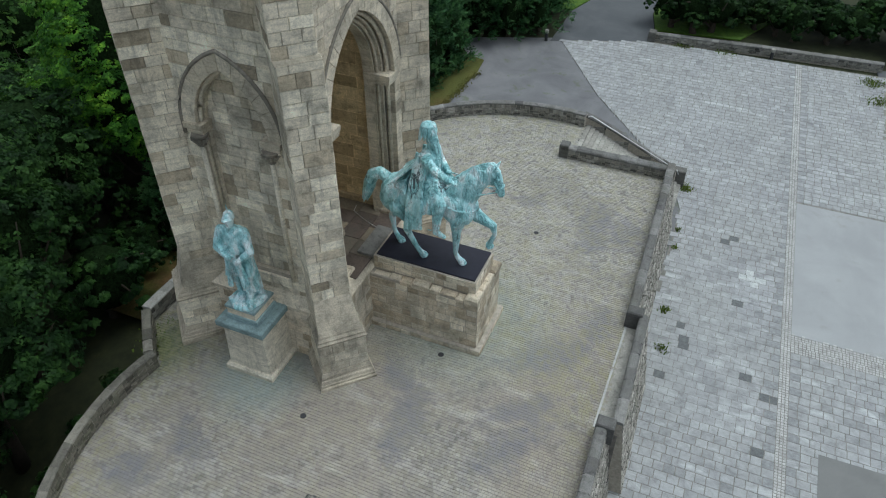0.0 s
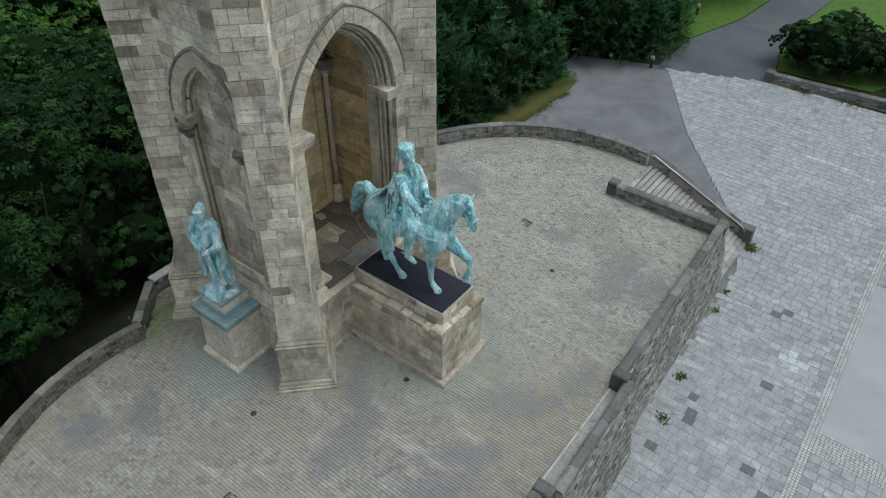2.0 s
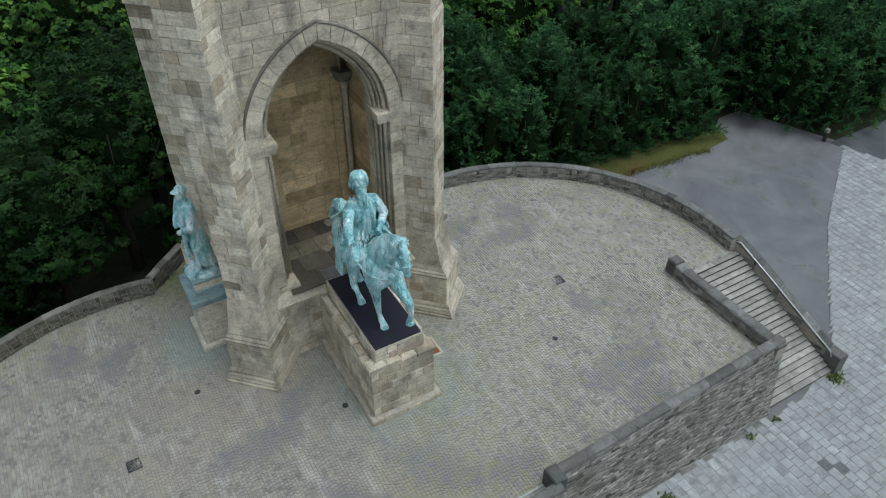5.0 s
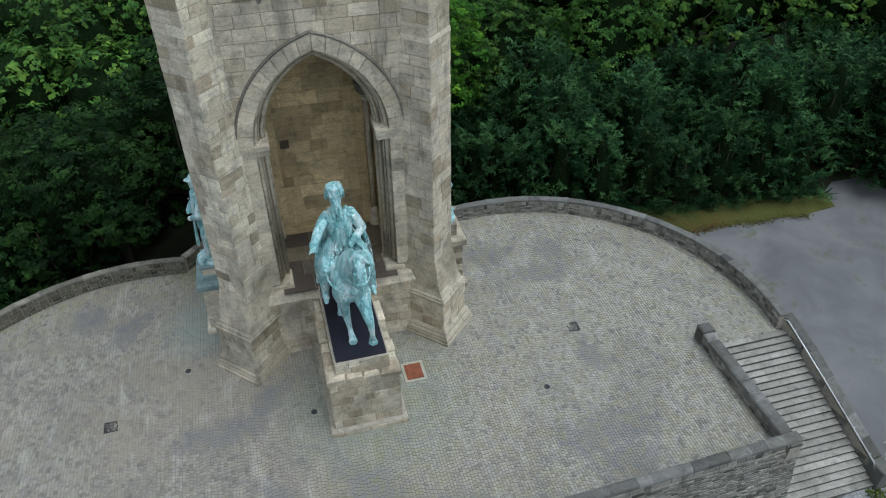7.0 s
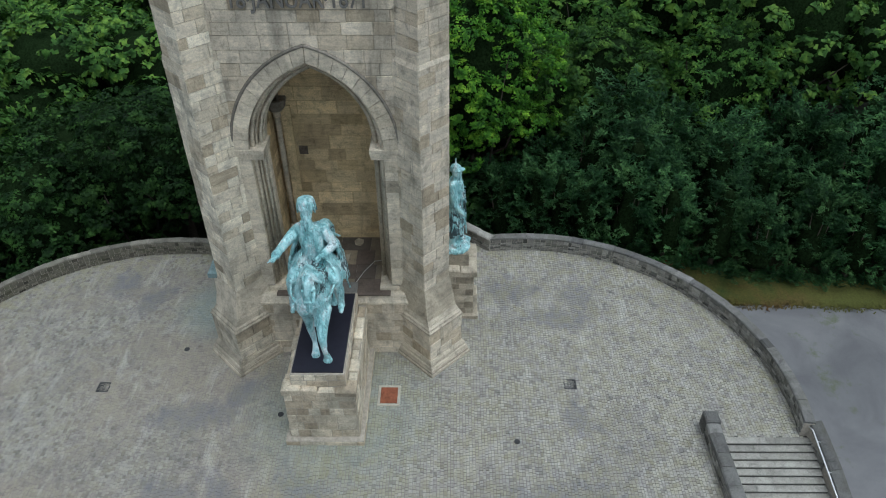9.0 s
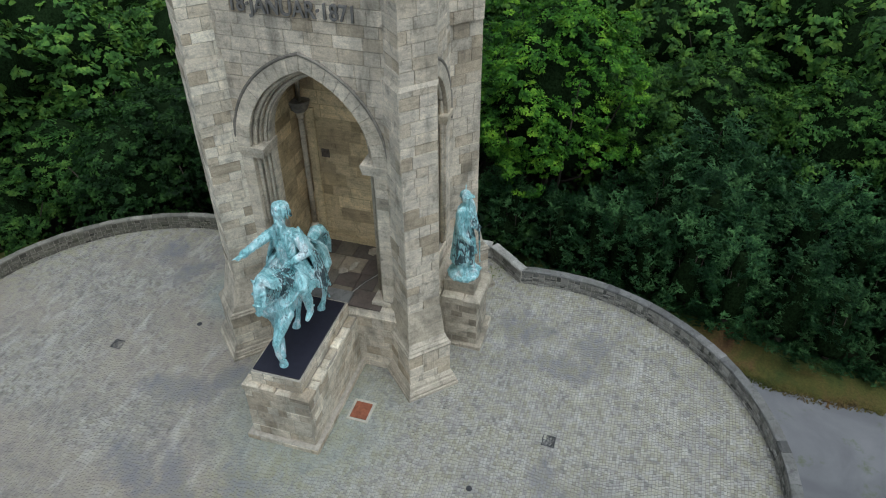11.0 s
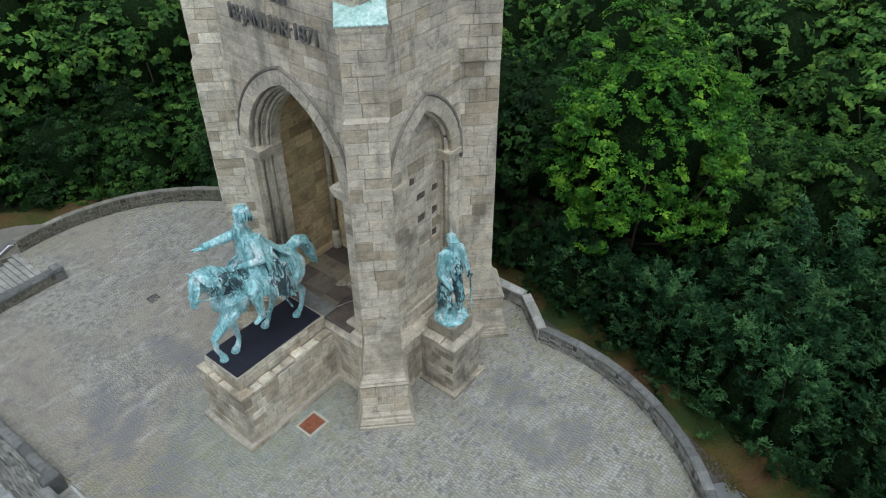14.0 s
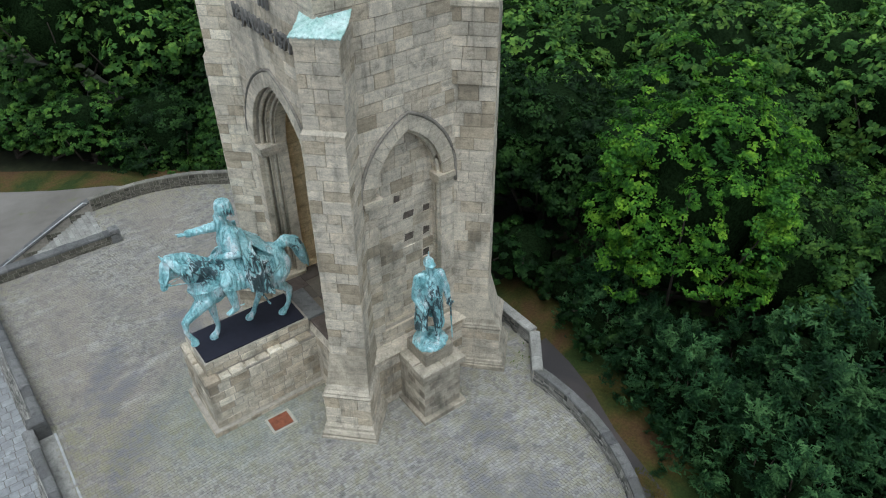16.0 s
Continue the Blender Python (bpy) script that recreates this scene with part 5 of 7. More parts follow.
def sheet(s, fn, nu, nv, thick):
    """A hanging cloth with thickness over fn(u, v), both from 0 to 1."""
    def normal(u, v):
        e = 0.01
        n = (Vector(fn(u + e, v)) - Vector(fn(u - e, v))).cross(Vector(fn(u, v + e)) - Vector(fn(u, v - e)))
        return n.normalized() if n.length > 1e-9 else Vector((0, 0, 1))

    front, back = [], []
    for j in range(nv + 1):
        for i in range(nu + 1):
            u, v = i / nu, j / nv
            p, n = Vector(fn(u, v)), normal(u, v)
            front.append(p + n * thick / 2), back.append(p - n * thick / 2)
    w = nu + 1
    o = len(front)
    fs = []
    for j in range(nv):
        for i in range(nu):
            a = j * w + i
            fs += [(a, a + 1, a + w + 1, a + w), (o + a, o + a + w, o + a + w + 1, o + a + 1)]
    rim = [i for i in range(nu)] + [j * w + nu for j in range(nv)] + [nv * w + nu - i for i in range(nu)] + [(nv - j) * w for j in range(nv)]
    for a, b in zip(rim, rim[1:] + rim[:1]):
        fs.append((a, o + a, o + b, b))
    s.add(front + back, fs)


def cast(name, label, s, voxel, fold=0.03, group="", mat=PATINA_COAT):
    """Fuses the rough forms into one casting."""
    ob = part(name, s, mat)
    rm = ob.modifiers.new("fuse", "REMESH")
    rm.mode, rm.voxel_size, rm.use_smooth_shade = "VOXEL", voxel, True
    sm = ob.modifiers.new("soften", "SMOOTH")
    sm.factor, sm.iterations = 0.3, 1
    for title, scale, depth in (("creases", 0.30, fold * 1.3), ("chasing", 0.10, fold * 1.2)):
        tx = bpy.data.textures.new(name + "_" + title, "CLOUDS")
        tx.noise_scale, tx.noise_depth = scale, 3
        dp = ob.modifiers.new(title, "DISPLACE")
        dp.texture, dp.strength, dp.mid_level, dp.texture_coords = tx, depth, 0.5, "LOCAL"
    return tagged(ob, label, "statue", group)


def limb(s, pts, flat=1.0):
    """Tapered rods from joint to joint; each joint is (x, y, z, radius)."""
    for p, q in zip(pts, pts[1:]):
        capsule(s, p[:3], p[3], q[:3], q[3], flat=flat)


def pleat(u, count, v=0.0):
    """Rounded folds with sharp valleys, between -0.5 and 0.5."""
    return abs(math.sin(math.pi * count * u + 0.6 * v)) ** 0.7 - 0.5


def rider_statue():
    s = Shape()
    # horse: barrel, croup, chest
    egg(s, (3.0, 0, 7.62), (1.9, 0.84, 0.86), -2)
    egg(s, (1.6, 0, 7.5), (0.92, 0.82, 0.86))
    egg(s, (1.25, 0.36, 7.3), (0.6, 0.42, 0.7))
    egg(s, (1.35, -0.36, 7.3), (0.6, 0.42, 0.7))
    egg(s, (4.35, 0, 7.5), (0.82, 0.76, 0.95))
    egg(s, (4.7, 0.3, 7.35), (0.5, 0.36, 0.6))
    egg(s, (4.7, -0.3, 7.35), (0.5, 0.36, 0.6))
    # arched neck, head turned a little and carried upright
    limb(s, [(4.35, 0, 7.95, 0.82), (4.95, 0.06, 8.8, 0.6), (5.55, 0.18, 9.32, 0.38)], 0.64)
    limb(s, [(4.2, 0, 8.4, 0.42), (5.2, 0.1, 9.35, 0.34), (5.75, 0.22, 9.55, 0.26)], 0.55)
    limb(s, [(5.85, 0.24, 9.42, 0.30), (6.02, 0.25, 9.0, 0.25), (6.14, 0.26, 8.68, 0.18), (6.2, 0.27, 8.45, 0.165)], 0.72)
    egg(s, (5.78, 0.22, 9.12), (0.27, 0.22, 0.33))
    egg(s, (6.2, 0.27, 8.4), (0.16, 0.14, 0.12))
    for k in (-1, 1):
        egg(s, (6.06, 0.25 + 0.2 * k, 9.22), (0.09, 0.05, 0.07))
        egg(s, (6.27, 0.27 + 0.09 * k, 8.44), (0.05, 0.05, 0.05))
        capsule(s, (5.88, 0.24 + 0.14 * k, 9.6), 0.09, (6.02, 0.26 + 0.2 * k, 9.88), 0.03)
        capsule(s, (4.0, 0.55 * k, 8.0), 0.035, (6.1, 0.26 + 0.18 * k, 8.6), 0.03)
        limb(s, [(5.8, 0.24 + 0.2 * k, 9.55, 0.04), (5.95, 0.25 + 0.24 * k, 9.05, 0.035), (6.15, 0.27 + 0.17 * k, 8.62, 0.04)])
    limb(s, [(6.24, 0.08, 8.8, 0.035), (6.3, 0.27, 8.82, 0.035), (6.24, 0.46, 8.8, 0.035)])
    # mane: crest and long wavy locks on the left side, short ones on the right
    for k in range(18):
        t = k / 17
        x, y, z = 4.2 + 1.6 * t, 0.02 + 0.22 * t, 8.75 + 1.0 * math.sin(t * 1.45)
        l = 0.8 + 0.2 * (k % 3) - 0.3 * t
        limb(s, [(x, y + 0.06, z, 0.1), (x - 0.12, y + 0.42 - 0.08 * t, z - 0.4 * l, 0.075), (x - 0.34, y + 0.6 - 0.12 * t, z - 0.75 * l, 0.055), (x - 0.4 - 0.08 * (k % 2), y + 0.58 - 0.12 * t, z - l, 0.025)])
        limb(s, [(x, y, z + 0.05, 0.11), (x - 0.1, y - 0.2, z - 0.2, 0.07), (x - 0.2, y - 0.3, z - 0.42, 0.03)])
    # breast strap, girth
    for k in range(12):
        a, b = (math.pi * (q / 12 - 0.5) for q in (k, k + 1))
        capsule(s, (4.2 + 1.02 * math.cos(a), 0.86 * math.sin(a), 7.9 - 0.35 * math.cos(a)), 0.045, (4.2 + 1.02 * math.cos(b), 0.86 * math.sin(b), 7.9 - 0.35 * math.cos(b)), 0.045)
    egg(s, (5.22, 0.0, 7.58), (0.1, 0.14, 0.14))
    # legs: hind left, hind right, fore right standing, fore left lifted
    for pts in ([(1.3, 0.42, 7.1, 0.5), (1.5, 0.38, 6.4, 0.29), (0.95, 0.3, 5.75, 0.17), (1.05, 0.25, 4.95, 0.105), (1.22, 0.22, 4.64, 0.125), (1.38, 0.2, 4.5, 0.16)],
                [(1.65, -0.42, 7.1, 0.5), (2.25, -0.42, 6.35, 0.28), (2.05, -0.42, 5.72, 0.17), (2.45, -0.4, 4.97, 0.105), (2.62, -0.38, 4.67, 0.125), (2.8, -0.37, 4.51, 0.16)],
                [(4.5, -0.36, 7.1, 0.42), (4.42, -0.33, 6.3, 0.22), (4.4, -0.28, 5.6, 0.16), (4.36, -0.22, 4.95, 0.105), (4.48, -0.19, 4.64, 0.125), (4.64, -0.17, 4.5, 0.165)],
                [(4.75, 0.36, 7.1, 0.42), (5.3, 0.42, 6.75, 0.26), (5.84, 0.48, 6.45, 0.175), (5.92, 0.52, 5.95, 0.105), (5.78, 0.54, 5.55, 0.115), (5.66, 0.55, 5.26, 0.15)]):
        limb(s, pts)
        x, y, z, q = pts[-1]
        s.loft([[(x + 0.05 + r * math.cos(2 * math.pi * i / 10), y + r * math.sin(2 * math.pi * i / 10), z + h) for i in range(10)] for h, r in ((-0.11, 0.2), (-0.05, 0.19), (0.08, 0.14))])
    # tail: a short arch, then a heavy switch of hair
    limb(s, [(1.0, 0, 8.05, 0.26), (0.62, 0, 8.22, 0.27), (0.26, 0, 8.0, 0.3), (0.02, 0.01, 7.5, 0.28), (-0.15, 0.03, 6.95, 0.2), (-0.28, 0.04, 6.5, 0.08)])
    for k in range(12):
        c, e = math.cos(2 * math.pi * k / 12), math.sin(2 * math.pi * k / 12)
        limb(s, [(0.55 + 0.2 * c, 0.24 * e, 8.2 + 0.22 * c, 0.06), (0.18 + 0.24 * c, 0.3 * e, 7.9 + 0.14 * c, 0.065), (-0.02 + 0.22 * c, 0.3 * e, 7.2, 0.055), (-0.25 + 0.1 * c, 0.16 * e, 6.45 + 0.12 * (k % 3), 0.03)])
    # saddle cloth
    egg(s, (3.05, 0, 7.85), (0.8, 0.92, 0.72))
    # rider: hips, long torso, chest
    limb(s, [(3.05, 0, 8.45, 0.46), (3.1, -0.01, 8.95, 0.38), (3.12, -0.03, 9.4, 0.42), (3.08, -0.04, 9.72, 0.4)], 1.22)
    capsule(s, (3.08, -0.46, 9.84), 0.22, (3.08, 0.4, 9.84), 0.22)
    limb(s, [(3.1, -0.06, 9.9, 0.18), (3.16, -0.08, 10.4, 0.18)])
    # head with full beard, helmet and drooping plume
    egg(s, (3.18, -0.08, 10.62), (0.27, 0.23, 0.34))
    egg(s, (3.44, -0.1, 10.62), (0.07, 0.05, 0.09))
    capsule(s, (3.34, -0.1, 10.44), 0.18, (3.4, -0.1, 9.98), 0.1)
    for k in range(6):
        capsule(s, (3.38, -0.27 + 0.068 * k, 10.42), 0.055, (3.48, -0.2 + 0.04 * k, 9.86 + 0.06 * (k % 2)), 0.03)
    egg(s, (3.12, -0.08, 10.9), (0.29, 0.26, 0.2))
    egg(s, (3.06, -0.07, 11.03), (0.27, 0.26, 0.27))
    for ring_, n, top_r, fall in ((0, 11, 0.26, 0.26), (1, 14, 0.33, 0.4)):
        for k in range(n):
            c, e = math.cos(2 * math.pi * (k + 0.5 * ring_) / n), math.sin(2 * math.pi * (k + 0.5 * ring_) / n)
            drop = fall * (0.72 - 0.3 * c + 0.1 * (k % 3))
            limb(s, [(3.03 + 0.08 * c, -0.06 + 0.08 * e, 11.27, 0.06), (3.03 + 0.25 * c, -0.06 + 0.26 * e, 11.18, 0.075), (3.02 + top_r * c, -0.06 + top_r * e, 11.0 - 0.3 * drop, 0.065), (2.99 + (top_r + 0.03) * c, -0.06 + (top_r + 0.05) * e, 11.0 - drop, 0.03)])
    # right arm held out with an open hand, sleeve in folds
    limb(s, [(3.1, -0.55, 9.82, 0.24), (3.72, -0.95, 9.62, 0.19), (4.4, -1.2, 9.54, 0.14)])
    capsule(s, (4.28, -1.16, 9.55), 0.18, (4.38, -1.19, 9.54), 0.18)
    for k in range(7):
        t = k / 6
        egg(s, (3.2 + 1.0 * t, -0.64 - 0.48 * t, 9.78 - 0.22 * t), (0.05, 0.25 - 0.08 * t, 0.25 - 0.08 * t))
    egg(s, (4.52, -1.24, 9.54), (0.14, 0.1, 0.06))
    for k in range(4):
        capsule(s, (4.58, -1.31 + 0.05 * k, 9.54), 0.04, (4.86, -1.42 + 0.085 * k, 9.55 + 0.03 * (k % 2)), 0.025)
    # left arm bent, the hand on the reins
    limb(s, [(3.08, 0.52, 9.8, 0.24), (3.12, 0.86, 9.12, 0.19), (3.72, 0.36, 8.9, 0.13)])
    for k in range(4):
        egg(s, (3.09 + 0.02 * k, 0.6 + 0.08 * k, 9.64 - 0.16 * k), (0.22, 0.2, 0.05), 10)
    egg(s, (3.8, 0.3, 8.9), (0.13, 0.12, 0.1))
    for k in (-1, 1):
        capsule(s, (3.8, 0.28, 8.92), 0.03, (6.12, 0.27 + 0.16 * k, 8.62), 0.025)
    # thighs, boots, stirrups; coat tails over the thighs
    for sy in (-1, 1):
        limb(s, [(3.15, sy * 0.46, 8.45, 0.36), (3.88, sy * 0.86, 7.9, 0.25), (3.76, sy * 0.95, 7.2, 0.22), (3.72, sy * 0.97, 6.6, 0.15)])
        limb(s, [(3.72, sy * 0.97, 6.5, 0.15), (4.1, sy * 1.0, 6.38, 0.1)])
        egg(s, (3.82, sy * 0.9, 7.68), (0.27, 0.26, 0.06))
        capsule(s, (3.5, sy * 0.98, 6.55), 0.04, (3.34, sy * 0.98, 6.53), 0.03)
        limb(s, [(3.86, sy * 1.1, 7.4, 0.03), (3.88, sy * 1.12, 6.45, 0.035), (3.86, sy * 0.86, 6.34, 0.04)])

        def tails(u, v, sy=sy):
            f = pleat(u, 5, v) * (0.03 + 0.14 * v)
            return (2.9 + (0.7 + 0.4 * v) * u, sy * (0.42 + 0.58 * math.sin(min(1.0, 1.2 * v) * math.pi / 2) + f), 8.9 - (1.3 + 0.3 * (1 - u)) * v)

        sheet(s, tails, 48, 12, 0.07)
        # open coat front, collar, epaulette
        limb(s, [(3.36, sy * 0.2, 9.92, 0.08), (3.5, sy * 0.2, 9.4, 0.06), (3.46, sy * 0.26, 8.8, 0.06), (3.7, sy * 0.4, 8.3, 0.05)])
        limb(s, [(2.95, sy * 0.3, 10.06, 0.09), (3.3, sy * 0.2, 10.02, 0.07)])
        egg(s, (3.08, sy * 0.5, 10.02), (0.2, 0.16, 0.06))
    for k in range(6):
        egg(s, (3.53, -0.03, 9.62 - 0.14 * k), (0.04, 0.04, 0.04))
    # sabre
    limb(s, [(3.25, 0.72, 8.6, 0.06), (2.7, 1.05, 7.3, 0.05), (2.25, 1.15, 6.1, 0.045)])
    limb(s, [(3.28, 0.7, 8.66, 0.09), (3.42, 0.66, 8.95, 0.05)])

    # cloak: off both shoulders, gathered behind the saddle; a narrow fall on the right, a wide one on the left
    def fall_right(u, v):
        f = pleat(u, 7, v) * (0.06 + 0.26 * v)
        return (3.12 - 0.55 * u - 0.4 * u * v, -(0.42 + 0.66 * math.sin(min(1.0, 1.3 * v) * math.pi / 2) - 0.12 * u + f), 9.95 - 3.65 * v + 0.3 * (1 - u) * v + 0.1 * f)

    def fall_left(u, v):
        f = pleat(u, 7, v) * (0.06 + 0.3 * v)
        return (2.95 - 0.35 * u - 0.75 * u * v, 0.42 + 0.62 * math.sin(min(1.0, 1.3 * v) * math.pi / 2) - 0.1 * u + f, 9.95 - 3.55 * v + 0.75 * (1 - u) * v + 0.1 * f)

    def behind(u, v):
        y = -0.55 + 1.1 * u
        f = pleat(u, 7, v) * (0.04 + 0.14 * v)
        return (2.82 - 1.25 * v, y * (1 + 0.55 * v), 9.98 - 1.6 * max(0.0, v) ** 0.72 + f)

    sheet(s, fall_right, 72, 26, 0.07)
    sheet(s, fall_left, 84, 26, 0.07)
    sheet(s, behind, 60, 16, 0.08)
    # roll of cloth lying on the horse's back
    for k in range(5):
        limb(s, [(2.2 - 0.12 * k, -0.78 + 0.05 * k, 8.0 + 0.04 * k, 0.08), (2.05 - 0.13 * k, -0.35, 8.42 - 0.03 * k, 0.1), (2.05 - 0.13 * k, 0.3, 8.42 - 0.03 * k, 0.1), (2.2 - 0.12 * k, 0.8 - 0.05 * k, 8.0, 0.08)])
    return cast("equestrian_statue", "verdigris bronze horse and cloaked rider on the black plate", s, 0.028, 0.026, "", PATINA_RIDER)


rider_statue()


def standing_statue(sy, coat):
    """A man in a spiked helmet, facing +x: in a knee-long coat with a sword, or in an open cloak."""
    s = Shape()
    for p, q in (((-0.1, -0.3, 0.3, 0.17), (-0.04, -0.32, 1.2, 0.2)), ((-0.04, -0.32, 1.2, 0.2), (0, -0.24, 2.2, 0.3)), ((0.28, 0.32, 0.3, 0.17), (0.2, 0.32, 1.2, 0.2)), ((0.2, 0.32, 1.2, 0.2), (0, 0.24, 2.2, 0.3)),
                 ((-0.1, -0.3, 0.25, 0.17), (0.28, -0.4, 0.2, 0.12)), ((0.28, 0.32, 0.25, 0.17), (0.68, 0.42, 0.2, 0.12)),
                 ((-0.07, -0.31, 1.2, 0.23), (-0.07, -0.31, 1.35, 0.23)), ((0.2, 0.32, 1.2, 0.23), (0.18, 0.32, 1.35, 0.23))):
        capsule(s, p[:3], p[3], q[:3], q[3])
    capsule(s, (0, 0, 2.15), 0.4, (0, 0, 2.75), 0.42, flat=1.15)
    capsule(s, (0.04, 0, 2.75), 0.46, (0, 0, 3.2), 0.4, flat=1.2)
    capsule(s, (-0.02, -0.42, 3.4), 0.22, (-0.02, 0.42, 3.4), 0.22)
    capsule(s, (0, 0, 3.5), 0.16, (0.03, 0, 3.75), 0.16)
    egg(s, (0.07, 0, 3.9), (0.24, 0.2, 0.29))
    egg(s, (0.26, 0, 3.85), (0.09, 0.05, 0.1))
    capsule(s, (0.2, 0, 3.72), 0.13, (0.22, 0, 3.45 if coat else 3.6), 0.05)
    egg(s, (0.02, 0, 4.08), (0.29, 0.25, 0.24))
    egg(s, (0.1, 0, 4.03), (0.4, 0.28, 0.05), -8)
    capsule(s, (0.02, 0, 4.28), 0.06, (0.02, 0, 4.58), 0.02)
    for sg in (-1, 1):
        capsule(s, (0.3, sg * 0.2, 3.4), 0.07, (0.47, sg * 0.1, 2.5), 0.05)
    for k in range(5):
        egg(s, (0.5, 0.02, 3.2 - 0.17 * k), (0.045, 0.045, 0.045))
    gap = 0.09 if coat else 0.13

    def skirt(u, v):
        a = 2 * math.pi * (gap + (1 - 2 * gap) * u)
        w = (0.02 + 0.13 * v) * (abs(math.sin(math.pi * 11 * u + 0.4 * v)) ** 0.7 - 0.5)
        return ((0.38 + 0.2 * v + w) * math.cos(a), (0.44 + 0.2 * v + w) * math.sin(a), 2.5 - (1.55 if coat else 1.1) * v)

    sheet(s, skirt, 90, 12, 0.09)
    if coat:
        def cape(u, v):
            a = math.pi * (0.42 + 1.16 * u)
            w = (0.02 + 0.14 * v) * (abs(math.sin(math.pi * 8 * u + 0.5 * v)) ** 0.7 - 0.5)
            return (-0.05 * v + (0.28 + 0.3 * v + w) * math.cos(a), (0.56 + 0.1 * v + w) * math.sin(a), 3.5 - 2.7 * v)

        sheet(s, cape, 72, 22, 0.08)
        capsule(s, (0, -0.56, 3.38), 0.23, (0.12, -0.78, 2.65), 0.19)
        capsule(s, (0.12, -0.78, 2.65), 0.18, (0.5, -0.5, 2.1), 0.12)
        egg(s, (0.56, -0.46, 2.05), (0.12, 0.1, 0.14))
        capsule(s, (0, 0.56, 3.38), 0.23, (0.05, 0.84, 2.65), 0.19)
        capsule(s, (0.05, 0.84, 2.65), 0.18, (0.28, 0.9, 2.02), 0.12)
        egg(s, (0.32, 0.92, 1.95), (0.12, 0.1, 0.12))
        capsule(s, (0.34, 0.93, 2.15), 0.045, (0.42, 1.0, 0.15), 0.04)
        capsule(s, (0.34, 0.76, 2.0), 0.05, (0.34, 1.1, 2.0), 0.05)
        for k in range(4):
            capsule(s, (0.4, -0.3 + 0.05 * k, 3.2 - 0.1 * k), 0.04, (0.45, 0.35, 2.75 - 0.1 * k), 0.04)
    else:
        def cloak(u, v):
            a = math.pi * (0.22 + 1.56 * u)
            w = (0.02 + 0.15 * v) * (abs(math.sin(math.pi * 9 * u + 0.5 * v)) ** 0.7 - 0.5)
            return (-0.08 * v + (0.26 + 0.3 * v + w) * math.cos(a), (0.54 + 0.12 * v + w) * math.sin(a), 3.52 - 3.2 * v + 0.9 * v * abs(u - 0.42))

        sheet(s, cloak, 96, 22, 0.09)
        capsule(s, (0, -0.56, 3.38), 0.23, (0.2, -0.8, 2.7), 0.19)
        capsule(s, (0.2, -0.8, 2.7), 0.18, (0.62, -0.15, 2.55), 0.12)
        egg(s, (0.64, -0.08, 2.54), (0.11, 0.13, 0.11))
        capsule(s, (0, 0.56, 3.38), 0.23, (0.3, 0.82, 2.7), 0.19)
        capsule(s, (0.3, 0.82, 2.7), 0.18, (0.66, 0.3, 2.4), 0.12)
        egg(s, (0.68, 0.24, 2.38), (0.11, 0.13, 0.11))
        for k in range(4):
            capsule(s, (0.5, 0.1 + 0.06 * k, 2.4), 0.05, (0.6 + 0.04 * (k % 2), 0.3 + 0.1 * k, 1.0 + 0.12 * k), 0.07)
    # rocky bronze ground under the feet
    rb = random.Random(40 + coat)
    edge = [rb.uniform(0.78, 0.95) for _ in range(14)]
    s.loft([[(e * q * math.cos(2 * math.pi * i / 14), e * q * math.sin(2 * math.pi * i / 14), z) for i, e in enumerate(edge)] for z, q in ((0.0, 1.0), (0.12, 0.98), (0.2, 0.8))])
    for k in range(7 if coat else 2):
        egg(s, (rb.uniform(-0.5, 0.5), rb.uniform(-0.5, 0.5), 0.2), (rb.uniform(0.15, 0.3), rb.uniform(0.15, 0.3), rb.uniform(0.08, 0.2)))
    return s


SY = 5.75
for sy, bearded, nm, lab in ((-1, False, "standing_statue", "verdigris bronze standing man in spiked helmet and open cloak"), (1, True, "standing_statue", "verdigris bronze standing man in helmet and coat with a sword")):
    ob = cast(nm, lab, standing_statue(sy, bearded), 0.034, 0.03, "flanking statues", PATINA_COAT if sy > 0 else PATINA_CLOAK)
    ob.matrix_basis = pose(-3.2, sy * SY, 4.14 if sy < 0 else 4.19, 0, 0, 78 * sy) @ Matrix.Diagonal((0.95, 0.92, 1.12, 1))

# plinths of the standing statues
th = thing("statue_plinth", "smooth sandstone plinth with a green-stained projecting cap", "plinth", "flanking plinths")
s = Shape()
s.bevelled(-4.45, -1.92, -6.85, -4.7, 0, 0.5, 0.08)
part("foot", s, PLINTH_PALE, th)
s = Shape()
s.loft([[(-4.28, -6.66, 0.45), (-2.1, -6.66, 0.45), (-2.1, -4.7, 0.45), (-4.28, -4.7, 0.45)], [(-4.2, -6.58, 3.0), (-2.18, -6.58, 3.0), (-2.18, -4.7, 3.0), (-4.2, -4.7, 3.0)]])
part("die", s, PLINTH_PALE, th)
s = Shape()
s.bevelled(-4.42, -1.98, -6.8, -4.65, 3.0, 3.32, 0.05)
GREENSTONE = stone("copper_stained_stone", (0.26, 0.35, 0.35), (0.32, 0.42, 0.42), (0.23, 0.31, 0.31), stain_amount=0.4)
part("cap", s, GREENSTONE, th, "cap stone stained green by copper")
s = Shape()
s.bevelled(-4.0, -2.4, -6.45, -4.95, 3.3, 3.62, 0.04)
part("base_step", s, GREENSTONE, th, "step stained green by copper")
s = Shape()
s.bevelled(-3.92, -2.48, -6.4, -5.0, 3.6, 4.02, 0.04)
part("base_block", s, SANDSTONE_SMOOTH, th)
s = Shape()
